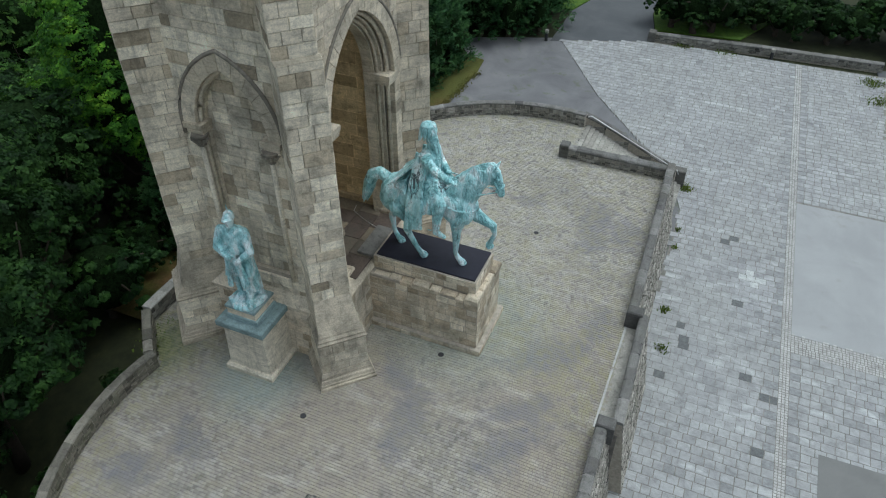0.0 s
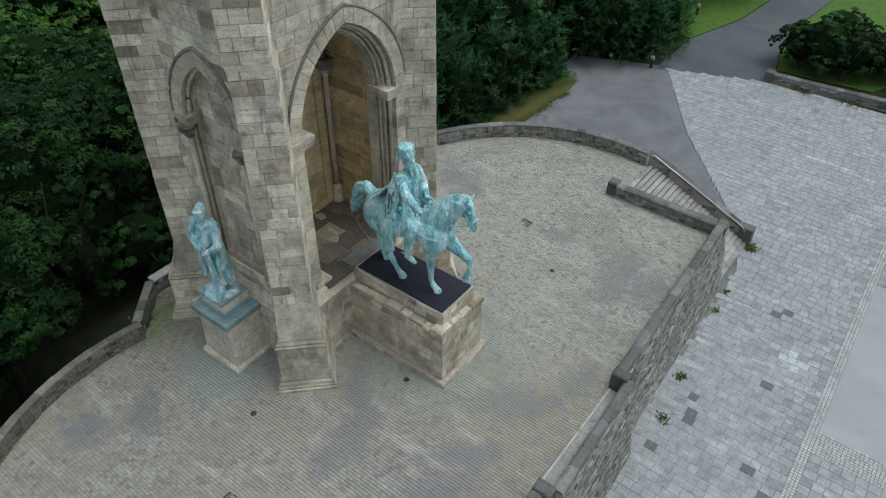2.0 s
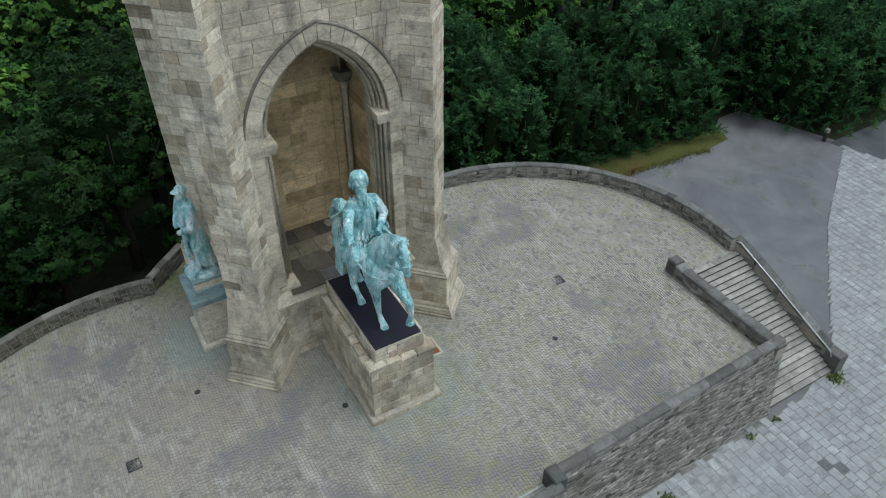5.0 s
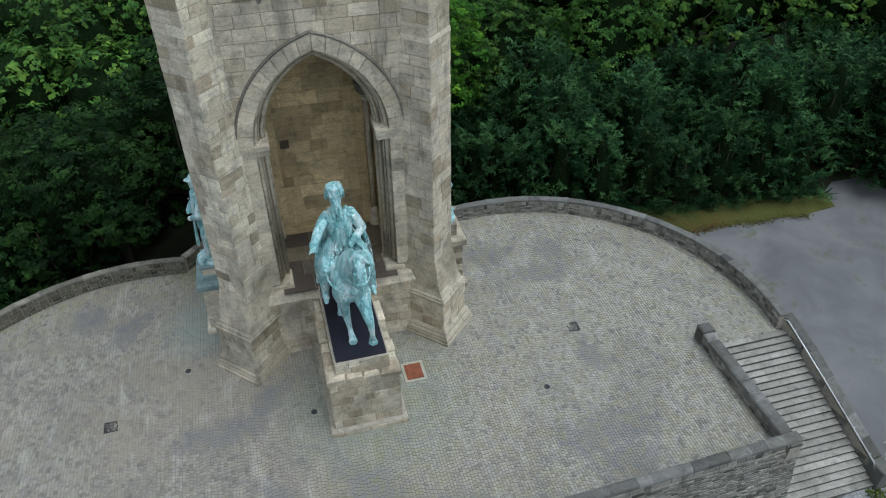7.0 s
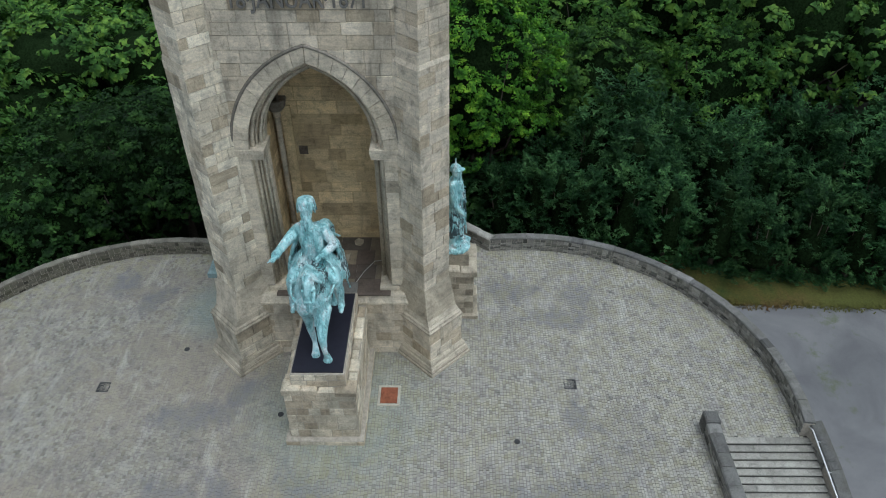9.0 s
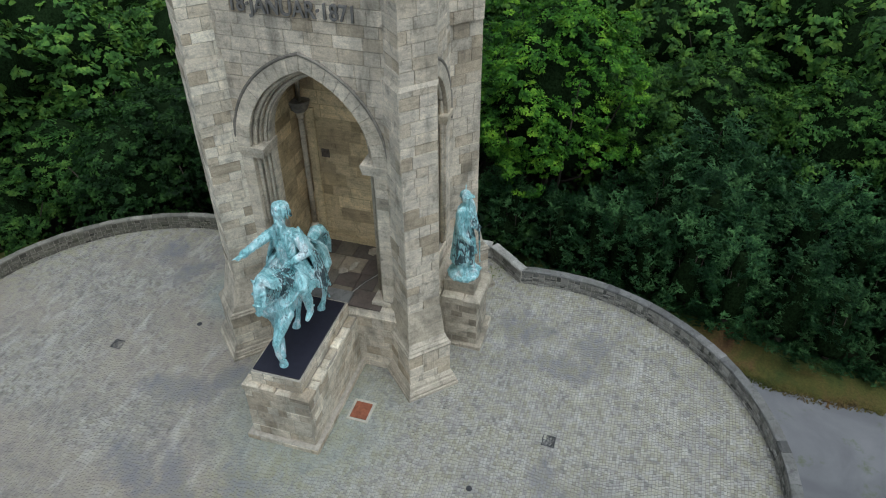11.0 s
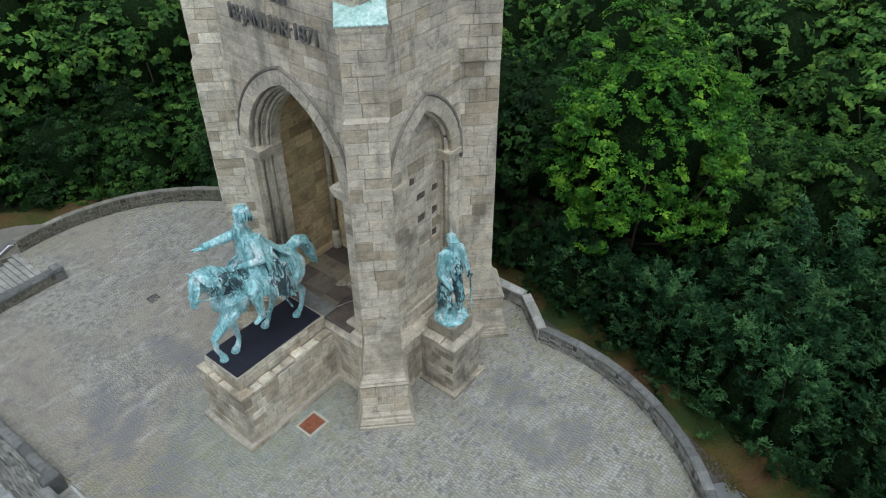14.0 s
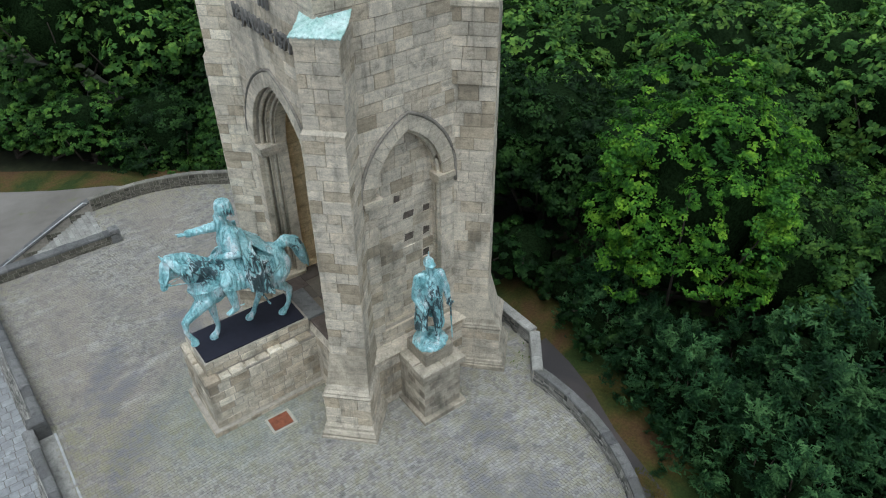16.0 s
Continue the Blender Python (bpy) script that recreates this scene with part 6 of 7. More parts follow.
s.bevelled(-3.97, -2.43, -6.45, -4.95, 4.0, 4.14, 0.03)
part("base_slab", s, GREENSTONE, th, "slab stained green by copper")
th = block_plinth("statue_plinth", "patched sandstone block plinth with an uneven top course", [(-4.4, -1.95, 4.7, 6.95, 0, 0.45), (-4.2, -2.15, 4.7, 6.7, 0.4, 3.1)], PLINTH_BROWN, 71, [])
r6 = random.Random(72)
for (x0, x1, y0, y1, z0, z1), hm in (((-4.4, -1.95, 4.7, 6.95, 0.1, 0.45), 0.36), ((-4.2, -2.15, 4.7, 6.7, 0.45, 3.05), 0.42)):
    for o, u, n, L in (((x0, y1, 0), (1, 0, 0), (0, 1, 0), x1 - x0), ((x1, y0, 0), (0, 1, 0), (1, 0, 0), y1 - y0), ((x0, y0, 0), (0, 1, 0), (-1, 0, 0), y1 - y0)):
        lay(coursed(0, L, z0, z1, r6, None, hm - 0.06, hm + 0.04, 0.4, 1.0), o, u, n, PLINTH_BROWN, th, "block", True, rng=r6, depth=0.12)
for x0, x1, y0, y1 in ((-4.38, -3.2, 5.9, 6.9), (-3.2, -1.98, 6.0, 6.88), (-4.36, -3.6, 4.8, 5.9), (-2.8, -2.0, 4.9, 6.0)):
    s = Shape()
    s.bevelled(x0 + 0.01, x1 - 0.01, y0 + 0.01, y1 - 0.01, 3.05, 3.45 + r6.uniform(-0.04, 0.05), 0.07)
    part("cap_stone", s, PLINTH_BROWN, th)
s = Shape()
s.bevelled(-3.95, -2.45, 4.95, 6.45, 3.2, 4.19, 0.04)
part("base_block", s, PLINTH_BROWN, th)

# ---- small things on the terrace ----


def drain(x, y):
    th = thing("drain_grate", "square dark iron drain grate in the setts", "drain", "terrace drains")
    z = crown(x, y) + 0.012
    s = Shape()
    for a, b, c, d in ((-0.3, 0.3, -0.3, -0.24), (-0.3, 0.3, 0.24, 0.3), (-0.3, -0.24, -0.24, 0.24), (0.24, 0.3, -0.24, 0.24)):
        s.box(x + a, x + b, y + c, y + d, z - 0.04, z)
    part("frame", s, IRON, th)
    for k in range(7):
        s = Shape()
        s.box(x - 0.22 + k * 0.066, x - 0.185 + k * 0.066, y - 0.24, y + 0.24, z - 0.035, z - 0.006)
        part("bar", s, IRON, th)


for p in ((2.41, 11.3), (2.68, -11.25)):
    drain(*p)
for x, y in ((5.85, 8.5), (0.3, -7.85), (4.5, -2.3)):
    s = Shape()
    z = crown(x, y)
    s.loft([[(x + r * math.cos(a), y + r * math.sin(a), zz) for a in (2 * math.pi * k / 12 for k in range(12))] for r, zz in ((0.14, z - 0.02), (0.14, z + 0.012), (0.11, z + 0.02))])
    tagged(part("valve_cover", s, IRON), "small round dark iron cover in the setts", "cover", "valve covers")
hatch = thing("access_hatch", "rusty steel hatch in a pale stone frame beside the plinth", "hatch")
s = Shape()
zc = crown(3.35, 2.6)
s.bevelled(2.75, 4.0, 2.1, 3.15, zc - 0.05, zc + 0.03, 0.01)
part("frame", s, FRAME, hatch, "pale stone frame")
s = Shape()
s.bevelled(2.9, 3.86, 2.23, 3.03, zc + 0.03, zc + 0.06, 0.01)
part("lid", s, RUST, hatch, "rust-red steel lid")

# ---- plaza ----
plaza = tagged(part("plaza", Shape().hexa([V2(p, PLAZA_Z - 0.2) for p in ((13.0, -40), (13.0, 20), (11.6, 24.3), (9.4, 26.9), (3.8, 33.9), (-2.2, 43.6), (6.0, 46.6), (27, 47.2), (26.6, 38), (27, -40))],
                                          [V2(p, PLAZA_Z - 0.013) for p in ((13.0, -40), (13.0, 20), (11.6, 24.3), (9.4, 26.9), (3.8, 33.9), (-2.2, 43.6), (6.0, 46.6), (27, 47.2), (26.6, 38), (27, -40))]), JOINT),
                "broad plaza of pale grey stone slabs below the terrace", "plaza", kind="structure")
PLAZA = [(12.9, -36), (12.9, 20), (11.6, 24.2), (9.4, 26.9), (3.8, 33.9), (-2.2, 43.6), (6.0, 46.6), (27, 47.2), (26.6, 38), (27, -36)]


def plaza_edge(y):
    """The western edge of the slabs, where the asphalt begins."""
    line = [(-36, 13.0), (20, 13.0), (24.2, 11.6), (26.9, 9.4), (33.9, 3.8), (43.6, -2.2)]
    for (y0, x0), (y1, x1) in zip(line, line[1:]):
        if y < y1:
            return x0 + (x1 - x0) * (y - y0) / (y1 - y0)
    return -2.2


def band_x(y):
    return 20.75 - 0.025 * y


def lay_plaza():
    r = random.Random(81)
    rest = {SLAB: Shape(), BAND: Shape(), DARKSLAB: Shape(), WHITESLAB: Shape(), GREYSLAB: Shape(), COBBLE: Shape()}
    base = {m: Shape().bevelled(-0.5, 0.5, -0.5, 0.5, -0.5, 0.5, 0.02).mesh("slab", m) for m in rest}
    dark = [(14.9, 8.75), (15.05, 7.85), (17.5, 11.9), (18.6, 6.1), (14.6, 4.4), (20.0, 5.2), (16.6, 17.4), (19.9, 1.3), (16.9, 18.0), (15.3, 7.3)]
    white = [(18.0, 14.7), (18.5, 14.2)]
    count = 0
    y = -30.0
    row = 0
    while y < 47.5:
        w = 0.52
        x = 12.6 + (0.3 if row % 2 else 0.0) + r.uniform(-0.05, 0.05) - 18
        x0 = x
        bx = band_x(y)
        while x < 27.3:
            l = r.uniform(0.44, 0.66)
            mat = SLAB
            if x < bx - 0.26 <= x + l + 0.25:
                l = bx - 0.26 - x
            elif abs(x - (bx - 0.26)) < 1e-6:
                l, mat = 0.52, BAND
            cx, cy = x + l / 2, y + w / 2
            x += l
            e0, e1 = plaza_edge(y) + 0.02, plaza_edge(y + w) + 0.02
            if 20 < cy < 43 and cx - l / 2 < max(e0, e1) and cx + l / 2 > min(e0, e1) + 0.08:
                # slab cut to the slanting edge
                q, b, h = rest[SLAB], w / 2 - 0.012, r.uniform(-0.004, 0.004)
                xr = cx + l / 2 - 0.012
                l0, l1 = max(cx - l / 2 + 0.012, min(e0, xr - 0.02)), max(cx - l / 2 + 0.012, min(e1, xr - 0.02))
                n = len(q.v)
                q.v += [(l0, cy - b, PLAZA_Z - 0.06), (xr, cy - b, PLAZA_Z - 0.06), (xr, cy + b, PLAZA_Z - 0.06), (l1, cy + b, PLAZA_Z - 0.06), (l0, cy - b, PLAZA_Z + h), (xr, cy - b, PLAZA_Z + h), (xr, cy + b, PLAZA_Z + h), (l1, cy + b, PLAZA_Z + h)]
                q.f += [(n + 4, n + 5, n + 6, n + 7), (n, n + 1, n + 5, n + 4), (n + 1, n + 2, n + 6, n + 5), (n + 2, n + 3, n + 7, n + 6), (n + 3, n, n + 4, n + 7)]
                continue
            if l < 0.1 or not inside(cx, cy, PLAZA) or cx < 13.0 and cy < 20:
                continue
            if mat is SLAB:
                if any(abs(cx - a) < 0.31 and abs(cy - b) < 0.29 for a, b in dark):
                    mat = DARKSLAB
                elif any(abs(cx - a) < 0.31 and abs(cy - b) < 0.29 for a, b in white):
                    mat = WHITESLAB
                elif row % 2 and (abs(cx + l / 2 - (bx - 0.26)) < 0.05 or abs(cx - l / 2 - (bx + 0.26)) < 0.05):
                    mat = GREYSLAB
            crossing = cx > bx + 0.26 and 8.9 < cy < 10.3
            if cx > bx + 0.26 and 10.4 <= cy < 24:
                continue
            if mat is BAND or crossing:
                for i in range(3):
                    for j in range(3):
                        h = r.uniform(-0.006, 0.006)
                        px, py = cx + (i - 1) * l / 3, cy + (j - 1) * w / 3
                        q = rest[COBBLE]
                        a, b = l / 6 - 0.008, w / 6 - 0.008
                        n = len(q.v)
                        q.v += [(px - a, py - b, PLAZA_Z - 0.06), (px + a, py - b, PLAZA_Z - 0.06), (px + a, py + b, PLAZA_Z - 0.06), (px - a, py + b, PLAZA_Z - 0.06),
                                (px - a * 0.85, py - b * 0.85, PLAZA_Z + h), (px + a * 0.85, py - b * 0.85, PLAZA_Z + h), (px + a * 0.85, py + b * 0.85, PLAZA_Z + h), (px - a * 0.85, py + b * 0.85, PLAZA_Z + h)]
                        q.f += [(n + 4, n + 5, n + 6, n + 7), (n, n + 1, n + 5, n + 4), (n + 1, n + 2, n + 6, n + 5), (n + 2, n + 3, n + 7, n + 6), (n + 3, n, n + 4, n + 7)]
                continue
            h = r.uniform(-0.004, 0.004)
            m = pose(cx, cy, PLAZA_Z - 0.05 + h, r.uniform(-0.5, 0.5), r.uniform(-0.5, 0.5), r.uniform(-1.2, 1.2)) @ Matrix.Diagonal((l - 0.026, w - 0.022, 0.1, 1))
            if 13 < cx < 19.2 and 2 < cy < 16 and count < 300:
                ob = new("slab", base[mat])
                ob.parent = plaza
                ob.matrix_local = m
                count += 1
            else:
                s = rest[mat]
                a, b = (l - 0.025) / 2, (w - 0.025) / 2
                n = len(s.v)
                s.v += [m @ Vector(q) for q in ((-0.5, -0.5, -0.4), (0.5, -0.5, -0.4), (0.5, 0.5, -0.4), (-0.5, 0.5, -0.4), (-0.48, -0.48, 0.5), (0.48, -0.48, 0.5), (0.48, 0.48, 0.5), (-0.48, 0.48, 0.5))]
                s.f += [(n + 4, n + 5, n + 6, n + 7), (n, n + 1, n + 5, n + 4), (n + 1, n + 2, n + 6, n + 5), (n + 2, n + 3, n + 7, n + 6), (n + 3, n, n + 4, n + 7)]
        y += w
        row += 1
    for m, s in rest.items():
        if s.v:
            part("slabs", s, m, plaza, kind="stuff")


flat("smooth_paving", [(band_x(10.4) + 0.27, 10.42), (27.0, 10.42), (26.9, 23.9), (band_x(23.9) + 0.27, 23.9)], PLAZA_Z + 0.002, PAVING, "smooth grey paved panel of the plaza", "paving")
flat("dark_paving", [(22.4, -4.0), (27.0, -4.0), (27.0, 2.55), (22.4, 2.5)], PLAZA_Z + 0.012, DARKPAVE, "dark grey paved panel of the plaza", "paving")
# far end of the plaza: low planter wall, post and bin
wall_along("planter_wall", "low dark stone wall along the end of the plaza", [(5.9, 46.9), (16, 47.7), (26.6, 48.2)], -4.4, -3.35, 0.6, seed=91, both_z=(-4.1, -4.1))
pier("planter_wall_end", "weathered end pier of the low wall", 5.6, 6.3, 46.7, 47.6, -4.3, -3.2)


def post(x, y, h, label, mat):
    th = thing("bollard_lamp", label, "bollard", "path bollards")
    s = Shape()
    s.tube([(x, y, -4.15), (x, y, -4.1 + h * 0.7)], [0.16, 0.14], 10)
    part("post", s, IRON, th)
    s = Shape()
    s.tube([(x, y, -4.1 + h * 0.7), (x, y, -4.1 + h * 0.95), (x, y, -4.1 + h)], [0.2, 0.2, 0.12], 10)
    part("head", s, mat, th)


post(-3.6, 43.0, 1.1, "dark bollard with a pale head beside the path", STEP)
post(-5.1, 57.4, 1.2, "dark bollard with a pale head beside the lawn", STEP)
post(17.1, 47.2, 1.0, "dark bollard with a pale head by the low wall", STEP)


def weeds(x, y, z, n, spread, seed):
    r = random.Random(seed)
    s = Shape()
    for _ in range(n):
        a, l = r.uniform(0, 6.28), r.uniform(0.05, 0.16)
        px, py = x + r.gauss(0, spread), y + r.gauss(0, spread)
        d = Vector((math.cos(a), math.sin(a), 0))
        e = Vector((-d.y, d.x, 0)) * 0.04
        p = Vector((px, py, z))
        q = p + d * l * 0.6 + Vector((0, 0, l))
        s.add([p - e, p + e, q + e * 0.7, q - e * 0.7], [(0, 1, 2, 3)])
    tagged(part("weeds", s, WEED), "tuft of bright green weeds in the joint", "weeds", "wall weeds", "stuff")


for i, (x, y, z, n, sp) in enumerate(((13.75, 9.6, -4.1, 70, 0.15), (13.35, 15.6, -4.1, 30, 0.12), (13.3, 17.6, -4.1, 35, 0.12), (12.95, 22.7, -4.1, 160, 0.25), (-8.6, -5.2, 0.0, 200, 0.5), (-8.2, 6.3, 0.0, 90, 0.4), (-9.0, -7.0, 0.0, 120, 0.35),
                                      (14.1, 6.5, -4.1, 60, 0.2), (25.8, 45.5, -4.1, 300, 0.5), (26.3, 42.0, -4.1, 260, 0.5), (9, 47.0, -4.1, 160, 0.4), (13, 47.2, -4.1, 160, 0.6))):
    weeds(x, y, z, n, sp, 100 + i)


def fringe():
    """Grass blades and litter along the ragged edge between the verge and the gravel, and low growth at the shrubs' feet."""
    r = random.Random(140)
    inner = [(-10.6, 13.0), (-10.9, 14.2), (-10.2, 16), (-9.1, 19.9), (-7.9, 23), (-7.8, 28), (-7.4, 34)]
    outer = [(-14.6, 11.4), (-13.4, 16), (-12.4, 20), (-11.2, 24), (-10.4, 28), (-10.2, 32), (-9.4, 37)]
    for name, line, mat, count, spread, tall, lab in (("verge_grass", inner, DRYGRASS, 2600, 0.22, 0.1, "dry olive grass blades along the edge of the gravel"), ("low_growth", outer, LEAF_YEW, 1500, 0.35, 0.3, "low green growth at the foot of the shrubs")):
        s = Shape()
        for _ in range(count):
            k = r.randrange(len(line) - 1)
            t = r.random()
            px = line[k][0] * (1 - t) + line[k + 1][0] * t + r.gauss(0, spread) + 0.12 * math.sin(9 * t + k)
            py = line[k][1] * (1 - t) + line[k + 1][1] * t + r.gauss(0, spread)
            a, l = r.uniform(0, 6.28), r.uniform(0.5, 1.3) * tall
            d = Vector((math.cos(a), math.sin(a), 0))
            e = Vector((-d.y, d.x, 0)) * 0.4 * (0.1 + 0.3 * tall)
            p = Vector((px, py, PLAZA_Z - 0.062))
            q = p + d * l * 1.6 + Vector((0, 0, l * 0.55 + 0.05))
            s.add([p - e, p + e, q + e * 0.5, q - e * 0.5], [(0, 1, 2, 3)])
        tagged(part(name, s, mat), lab, "grass", kind="stuff")


fringe()

# ---- trees ----


def leaf_quads(centres, normals, size, rs, long=1.5):
    """Small leaf blades at the given places, as one array of corners."""
    n = len(centres)
    t = rs.normal(size=(n, 3))
    a = np.cross(normals, t)
    a /= np.linalg.norm(a, axis=1, keepdims=True) + 1e-9
    b = np.cross(normals, a)
    s = size * rs.uniform(0.65, 1.35, (n, 1))
    l, w, droop = a * s * long * 0.5, b * s * 0.5, normals * s * 0.2
    corners = np.stack([centres - l - 0.5 * w - droop, centres + 0.8 * l - w, centres + 0.8 * l + w - droop, centres - l + 0.5 * w], axis=1)
    return corners.reshape(-1, 3)


def crown_mesh(name, mat, seed, radius, height, puffs, sprigs, leaves, size, form, loose=1.0):
    """Broad crowns: rounded puffs of foliage with dark gaps between, each a dome of sprigs. Yews: plumes that sweep out and up."""
    rs = np.random.RandomState(seed)
    cs, ns = [], []
    up = np.array([0, 0, 1.0])
    for k in range(puffs):
        if form == "yew":
            u = -0.95 + 1.95 * (k + rs.uniform(0, 1)) / puffs
            a = 2.4 * k + rs.uniform(-0.5, 0.5)
            rad = radius * (1 + 0.22 * math.sin(3 * a + seed) * (1 - u) * 0.5) * (1 - 0.74 * max(0, (u + 0.95) / 1.95) ** 1.4) * rs.uniform(0.62, 0.98)
            c = np.array([rad * math.cos(a), rad * math.sin(a), height * 0.5 * u])
            out = np.array([math.cos(a), math.sin(a), 0.0])
            for q in range(sprigs):
                way = out * rs.uniform(0.5, 1.0) + up * rs.uniform(0.25, 0.95) + 0.4 * rs.normal(size=3)
                way /= np.linalg.norm(way)
                across = np.cross(way, up + 0.3 * rs.normal(size=3))
                across /= np.linalg.norm(across) + 1e-6
                over = np.cross(across, way)
                reach_out = radius * rs.uniform(0.22, 0.38)
                t = rs.uniform(0, 1, (leaves, 1))
                w = rs.uniform(-1, 1, (leaves, 1)) * (1.05 - t) * reach_out * 0.42
                p = c + 0.2 * reach_out * rs.normal(size=3) + way * t * reach_out + across * w - up * (w * w) * 0.7 / reach_out + over * 0.05 * rs.normal(size=(leaves, 1))
                nn = np.repeat((over * 0.7 + up * 0.4)[None], leaves, 0) + 0.35 * rs.normal(size=(leaves, 3))
                cs.append(p), ns.append(nn)
            continue
        # golden spiral over the upper nine tenths of an ellipsoid, pushed in and out
        u = -0.72 + 1.7 * (k + 0.5) / puffs
        a = 2.39996 * k + rs.uniform(-0.5, 0.5)
        q = math.sqrt(max(0.02, 1 - min(1, u) ** 2))
        d = np.array([q * math.cos(a), q * math.sin(a), u])
        depth = rs.uniform(0.7, 1.02) * (1 + 0.12 * math.sin(3 * a + seed + 2 * u))
        pr = radius * rs.uniform(0.17, 0.29) * loose
        pc = d * np.array([radius, radius, height * 0.5]) * depth - d * pr * 0.7
        axis = d * 0.75 + up * 0.6
        axis /= np.linalg.norm(axis)
        for j in range(sprigs):
            e = rs.normal(size=3)
            e /= np.linalg.norm(e)
            if e @ axis < -0.15:
                e -= 2 * (e @ axis) * axis
            sc = pc + e * pr * rs.uniform(0.82, 1.08) * np.array([1, 1, 0.8])
            sr = pr * rs.uniform(0.26, 0.42)
            f = rs.normal(size=(leaves, 3))
            f /= np.linalg.norm(f, axis=1, keepdims=True)
            flip = f @ (e + up * 0.5) < -0.1
            f[flip] *= -1
            p = sc + f * sr * np.array([1, 1, 0.55]) * rs.uniform(0.5, 1.15, (leaves, 1))
            cs.append(p), ns.append(e * 0.75 + f * 0.45 + up * 0.55 + 0.3 * rs.normal(size=(leaves, 3)))
    nn = np.concatenate(ns)
    nn /= np.linalg.norm(nn, axis=1, keepdims=True)
    v = leaf_quads(np.concatenate(cs), nn, size, rs, 1.4 if form != "yew" else 3.6)
    me = bpy.data.meshes.new(name)
    n = len(v) // 4
    me.vertices.add(len(v)), me.loops.add(4 * n), me.polygons.add(n)
    me.vertices.foreach_set("co", v.ravel().astype(np.float32))
    me.loops.foreach_set("vertex_index", np.arange(4 * n, dtype=np.int32))
    me.polygons.foreach_set("loop_start", np.arange(0, 4 * n, 4, dtype=np.int32))
    me.update(calc_edges=True)
    me.materials.append(mat)
    return me


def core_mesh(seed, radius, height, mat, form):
    """Inner mass of the crown; its near-black colour paints the shade behind the leaves."""
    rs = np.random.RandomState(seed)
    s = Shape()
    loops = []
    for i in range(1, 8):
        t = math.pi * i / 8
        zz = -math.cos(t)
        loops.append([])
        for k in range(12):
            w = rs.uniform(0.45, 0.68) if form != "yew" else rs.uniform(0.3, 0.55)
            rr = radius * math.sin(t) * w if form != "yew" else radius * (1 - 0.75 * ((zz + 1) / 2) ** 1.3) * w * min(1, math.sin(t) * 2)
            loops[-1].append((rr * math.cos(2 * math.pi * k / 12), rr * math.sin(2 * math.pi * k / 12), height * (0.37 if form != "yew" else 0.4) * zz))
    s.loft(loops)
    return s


def tree(name, label, mat, seed, radius, height, trunk, puffs, sprigs, leaves, size, form="broad", loose=1.0):
    """A tree at the origin: trunk, limbs and crown; the crown's middle is trunk + height / 2 up."""
    th = thing(name, label, "tree" if form != "yew" else "shrub", "trees round the terrace" if form != "yew" else "yew shrubs")
    r = random.Random(seed)
    s = Shape()
    mid = trunk + height * 0.5
    s.tube([(0, 0, -1.5), (0.05, 0, trunk * 0.5), (r.uniform(-0.2, 0.2), r.uniform(-0.2, 0.2), trunk), (0, 0, mid)], [0.42, 0.32, 0.27, 0.1], 8)
    for k in range(6):
        a = k * 1.05 + r.uniform(0, 0.5)
        e = radius * (0.75 if form != "yew" else 0.3)
        s.tube([(0, 0, trunk + 0.3 * k), (e * 0.5 * math.cos(a), e * 0.5 * math.sin(a), trunk + 0.8 + 0.4 * k), (e * math.cos(a), e * math.sin(a), mid + r.uniform(-0.2, 0.25) * height)], [0.15, 0.09, 0.03], 5)
    part("trunk", s, BARK, th, smooth=True)
    cr = part("crown", crown_mesh("crown", mat, seed, radius, height, puffs, sprigs, leaves, size, form, loose), mat, th)
    cr.location = (0, 0, mid)
    co = part("inner_crown", core_mesh(seed, radius, height, mat, form), CROWN_SHADE, th, smooth=True)
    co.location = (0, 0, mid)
    return th


BROAD = "tall broadleaf tree with a dense deep green crown"
kinds = {
    "deep": [tree("broadleaf_tree", BROAD, LEAF_DEEP, 200 + i, 4.9, 10.5, 3.0, 52, 13, 20, 0.14) for i in range(3)],
    "mid": [tree("broadleaf_tree", "broadleaf tree with a full mid green crown", LEAF_MID, 210 + i, 4.7, 10.0, 3.0, 52, 13, 20, 0.14) for i in range(3)],
    "bright": [tree("maple_tree", "maple tree with a fresh bright green crown", LEAF_BRIGHT, 226, 6.0, 16.0, 2.5, 120, 12, 28, 0.12, "broad", 0.8)],
    "yew": [tree("yew_shrub", "dense dark green yew with feathery branches", LEAF_YEW, 230 + i, 2.9, 8.0, 0.6, 58, 4, 18, 0.088, "yew") for i in range(3)],
    "far": [tree("distant_tree", "broadleaf tree further off with a deep green crown", LEAF_FAR, 240 + i, 5.4, 11.0, 2.0, 36, 8, 11, 0.25) for i in range(2)],
    "hedge": [tree("leafy_shrub", "tall leafy shrub with fresh green leaves beside the gravel", LEAF_MID, 260 + i, 3.4, 6.5, 0.3, 26, 11, 26, 0.12) for i in range(2)],
    "bush": [tree("leafy_shrub", "spreading green leafy shrub behind the low wall", LEAF_DEEP, 250 + i, 2.6, 4.2, 0.4, 18, 10, 18, 0.15) for i in range(2)],
}
used = set()
WOODS = random.Random(301)


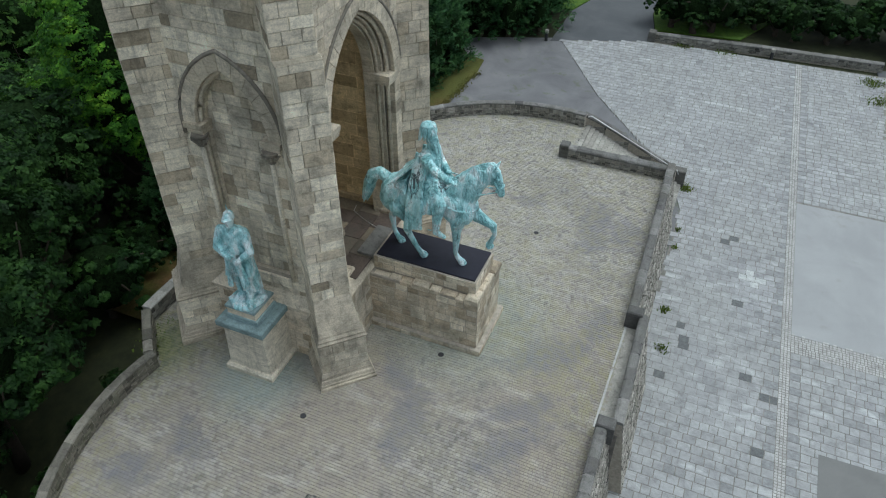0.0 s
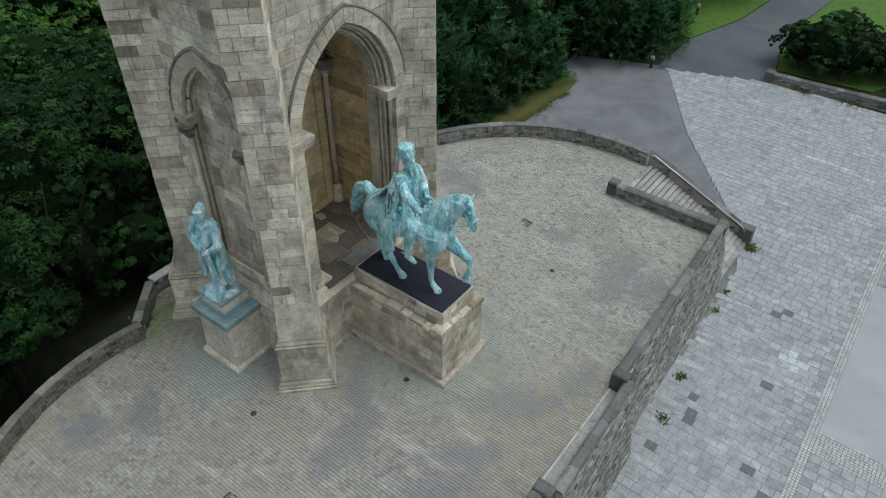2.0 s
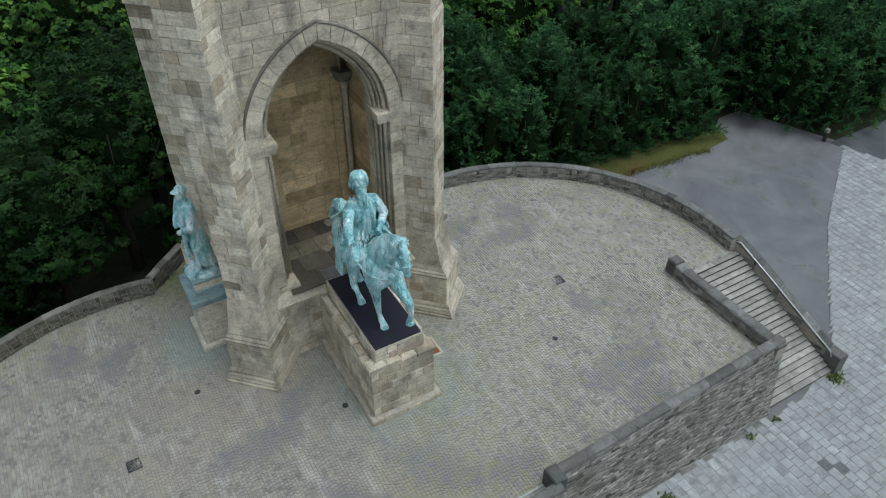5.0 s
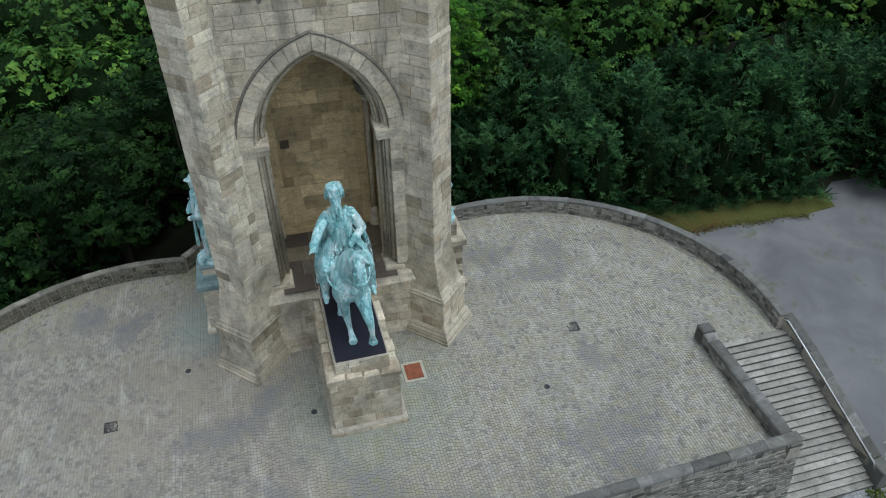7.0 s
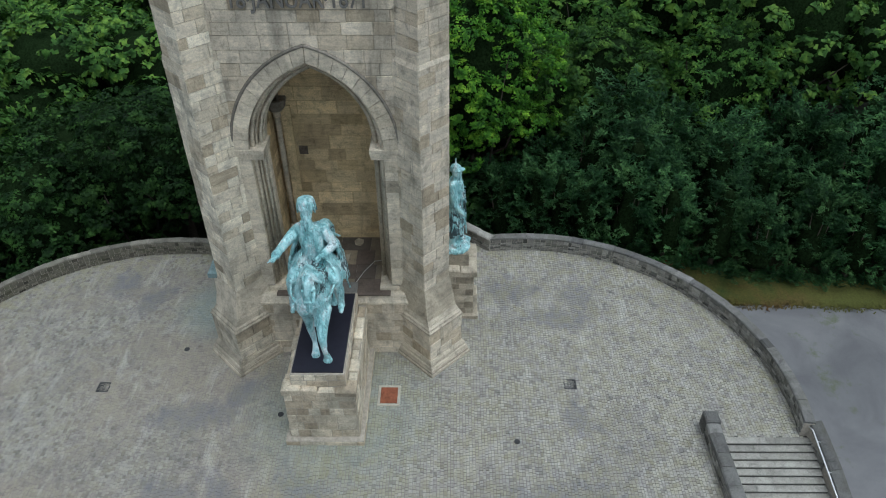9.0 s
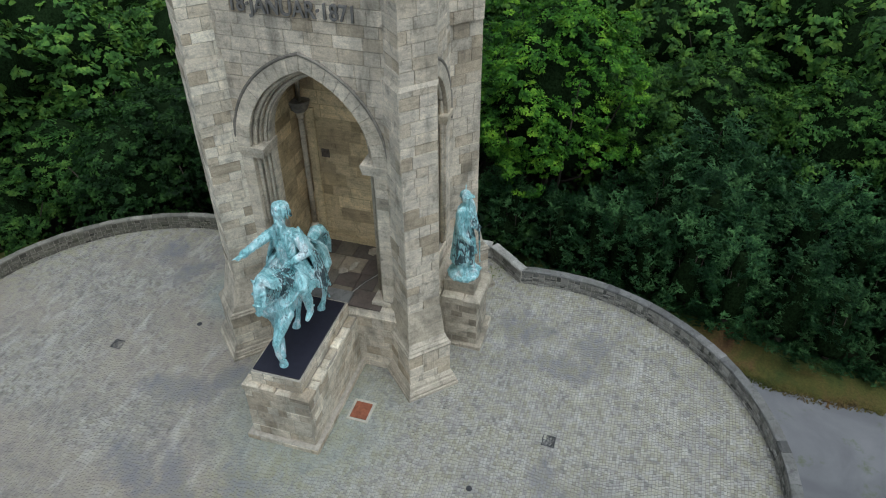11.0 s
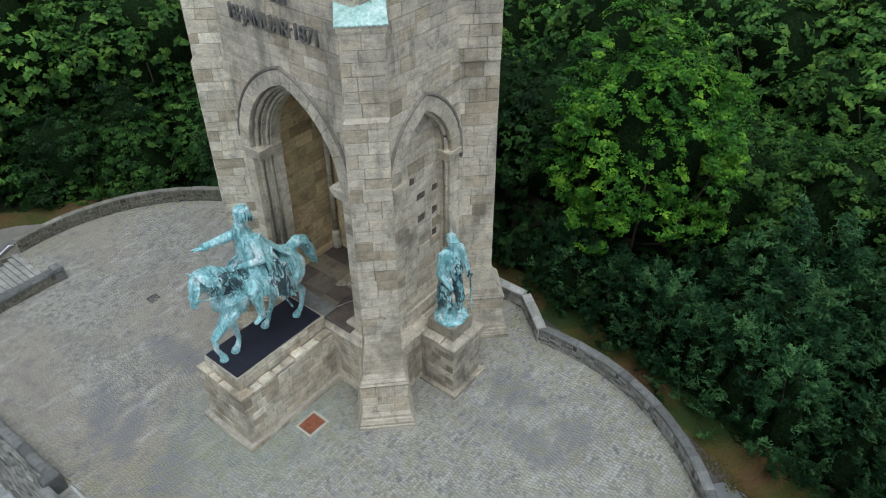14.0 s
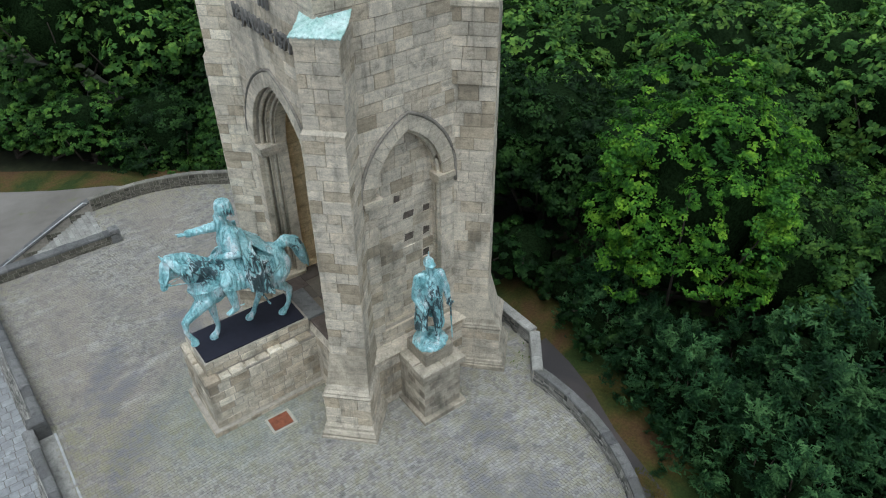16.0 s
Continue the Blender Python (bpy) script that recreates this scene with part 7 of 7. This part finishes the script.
def plant(kind, x, y, scale=1.0, dz=0.0, pick=None):
    i = pick if pick is not None else WOODS.randrange(len(kinds[kind]))
    ob = kinds[kind][i]
    g = ground_height(x, y)
    m = pose(x, y, g + dz, WOODS.uniform(-4, 4), WOODS.uniform(-4, 4), WOODS.uniform(0, 360)) @ Matrix.Diagonal((scale, scale, scale * WOODS.uniform(0.92, 1.08), 1))
    if (kind, i) not in used:
        used.add((kind, i))
        ob.matrix_basis = m
    else:
        c = copy_thing(ob, Matrix.Identity(4))
        c.matrix_basis = m


def keep_clear(x, y):
    """Terrace, plaza, paths, road and lawns stay open."""
    if y >= 0:
        edge = [(0, -17.2), (4, -16.8), (9.2, -15.4), (15.4, -13.7), (18.8, -13.1), (24, -11.4), (28, -10.8), (36, -10.0), (37.5, -12.5), (40, -12.5)]
        for (y0, e0), (y1, e1) in zip(edge, edge[1:]):
            if y0 <= y < y1:
                return x > e0 + (e1 - e0) * (y - y0) / (y1 - y0)
        if y < 42.5:
            return x > -9.5
        return x > -5.2 - max(0, y - 47) * 0.35
    if y > -24:
        return math.hypot(x - 3.5, y + 10) < (16.5 if x < -8 else 19.5) or x > 3.5 or (abs(y) < 8 and x > -16)
    return x > -8.5 + (-24 - y) * 0.75


plant("bright", -19.6, 7.3, 1.0, 1.6, 0)
for x, y, k, kind in ((-22.5, 0.2, 1.0, "deep"), (-14.2, -12.4, 0.95, "deep"), (-17.5, -8.0, 1.0, "deep"), (-25.5, 17.5, 1.05, "mid")):
    plant(kind, x, y, k, 1.0)
for x, y, k in ((-24.2, 11.8, 0.95), (-28.5, 8.5, 1.0)):
    plant("mid", x, y, k, 1.5)
trees_at = [(-24.2, 11.8, 3.2), (-28.5, 8.5, 3.2), (-19.6, 7.3, 4.6), (-22.5, 0.2, 4.0), (-14.2, -12.4, 3.0), (-17.5, -8.0, 3.4), (-25.5, 17.5, 3.5)]


def scatter(x0, x1, y0, y1, step, choose, clear=True):
    x = x0
    while x < x1:
        y = y0
        while y < y1:
            px, py = x + WOODS.uniform(-0.35, 0.35) * step, y + WOODS.uniform(-0.35, 0.35) * step
            y += step
            if (clear and keep_clear(px, py)) or any(math.hypot(px - a, py - b) < c for a, b, c in trees_at):
                continue
            choose(px, py)
        x += step


def yew_zone(x, y):
    return y > 11 and x > -22 and y < 58


# shrubs and low trees at the edge of the western gravel
for x, y, k in ((-6.5, -29.5, 0.9), (-3.5, -32.2, 1.0), (-0.5, -34.5, 0.95), (2.2, -36.4, 1.1), (4.8, -38.8, 1.0), (7.2, -41.2, 1.1), (9.6, -43.6, 1.0), (-1.5, -38.0, 1.3), (3.0, -41.0, 1.3), (7.0, -45.5, 1.4), (12.5, -46.5, 1.1)):
    plant("hedge", x, y, k, -0.2)
# undergrowth outside the western parapet
for k in range(9):
    a = radians(-12 + 11 * k)
    plant("bush", 3.5 - 15.0 * math.cos(a), -10.3 - 15.0 * math.sin(a), WOODS.uniform(0.75, 1.0) * 0.68, -1.5)
# front row of shrubs along the verge
for x, y, k in ((-17.0, 3.4, 0.7), (-16.4, 6.0, 0.75), (-15.3, 9.2, 0.7), (-14.9, 11.6, 0.8), (-14.1, 14.6, 0.75), (-13.7, 17.2, 0.8), (-12.9, 20.0, 0.75), (-12.0, 22.8, 0.8), (-11.2, 25.6, 0.7), (-11.1, 28.6, 0.75), (-10.9, 31.6, 0.8), (-10.2, 34.3, 0.75)):
    plant("yew", x + 0.1, y, k, -0.3)
    trees_at.append((x, y, 1.4))
scatter(-21, -3, 3, 58, 2.9, lambda x, y: plant("yew", x, y, WOODS.uniform(0.75, 1.15), -0.3))


def wood(x, y):
    if yew_zone(x, y) or math.hypot(x, y) > 66 or y > 46 or y < -48:
        return
    d = math.hypot(x + 2, y)
    k = WOODS.random()
    if d > 36:
        plant("far", x, y, WOODS.uniform(1.0, 1.35), 3.0)
    else:
        light = 0.25 if x > -8 and y < -27 else 0.0
        plant("mid" if k < light else "mid" if k < light + (0.06 if -26 < y < -4 and x < -4 and x > -28 else 0.9 if x < -20 and y > 4 else 0.35 if x < -20 and y > -20 else 0.2) else "deep", x, y, WOODS.uniform(0.85, 1.2), WOODS.uniform(0.0, 2.0) if y > -8 else WOODS.uniform(-2.8, -0.6))


scatter(-68, -4, -58, 78, 6.0, wood)
scatter(-4, 26, -62, -28, 6.5, wood)
scatter(6.4, 34, 50.6, 57, 2.6, lambda x, y: None if y < 50.2 + 0.08 * (x - 7) or x < 5.9 + 0.12 * (y - 50) else plant("bush", x, y, WOODS.uniform(0.8, 1.2)), False)
for x, y, k in ((-7.4, 42.6, 0.9), (-4.8, 44.4, 0.8), (-5.6, 47.3, 1.0), (-5.0, 50.0, 0.8), (-8.5, 45.0, 1.1), (-10.2, 43.4, 1.0)):
    plant("yew", x, y, k, -0.3)
for x, y in ((-9, 60), (-4.5, 66), (-13, 57), (-1.5, 74), (-8, 70)):
    plant("far", x, y, 0.9, 0.0)
for x, y in ((-16.8, 5.2), (-17.2, 11.8), (-18.5, 7.5), (-17.6, 1.2), (-17.0, -2.5), (-19, 4)):
    plant("bush", x, y, WOODS.uniform(0.9, 1.3), 0.2)
for x, y, k in ((-17.2, 4.8, 0.8), (-16.6, 7.5, 0.7), (-15.9, 10.6, 0.8), (-15.2, 13.2, 0.8), (-14.8, 16.0, 0.8), (-20.0, 17.6, 1.25), (-19.4, 20.2, 1.15)):
    plant("yew", x, y, k, -0.3)
for x, y in ((-26, 47.5), (-31.5, 51), (-37, 55), (-21.5, 51), (-28, 57), (-36, -19.5), (-32.5, -14), (-5, -52), (-10, -55), (0, -55.5), (5, -54), (10, -57), (-15, -53),
             (-67, -5), (-70, -11), (-66, -16), (-70, 1), (-66, 7), (-61, -23), (-50, 40), (-54, 35), (-46, 45), (-51, -27), (-55, -32)):
    plant("far", x, y, 1.05, 1.5)
# remaining kinds stand deeper in the wood
spare = [(kind, i) for kind in kinds for i in range(len(kinds[kind])) if (kind, i) not in used]
for n, (kind, i) in enumerate(spare):
    plant(kind, -27.0 - 4.5 * n, 20.0 + 3 * n, 1.0, 0.0, i)
lay_plaza()
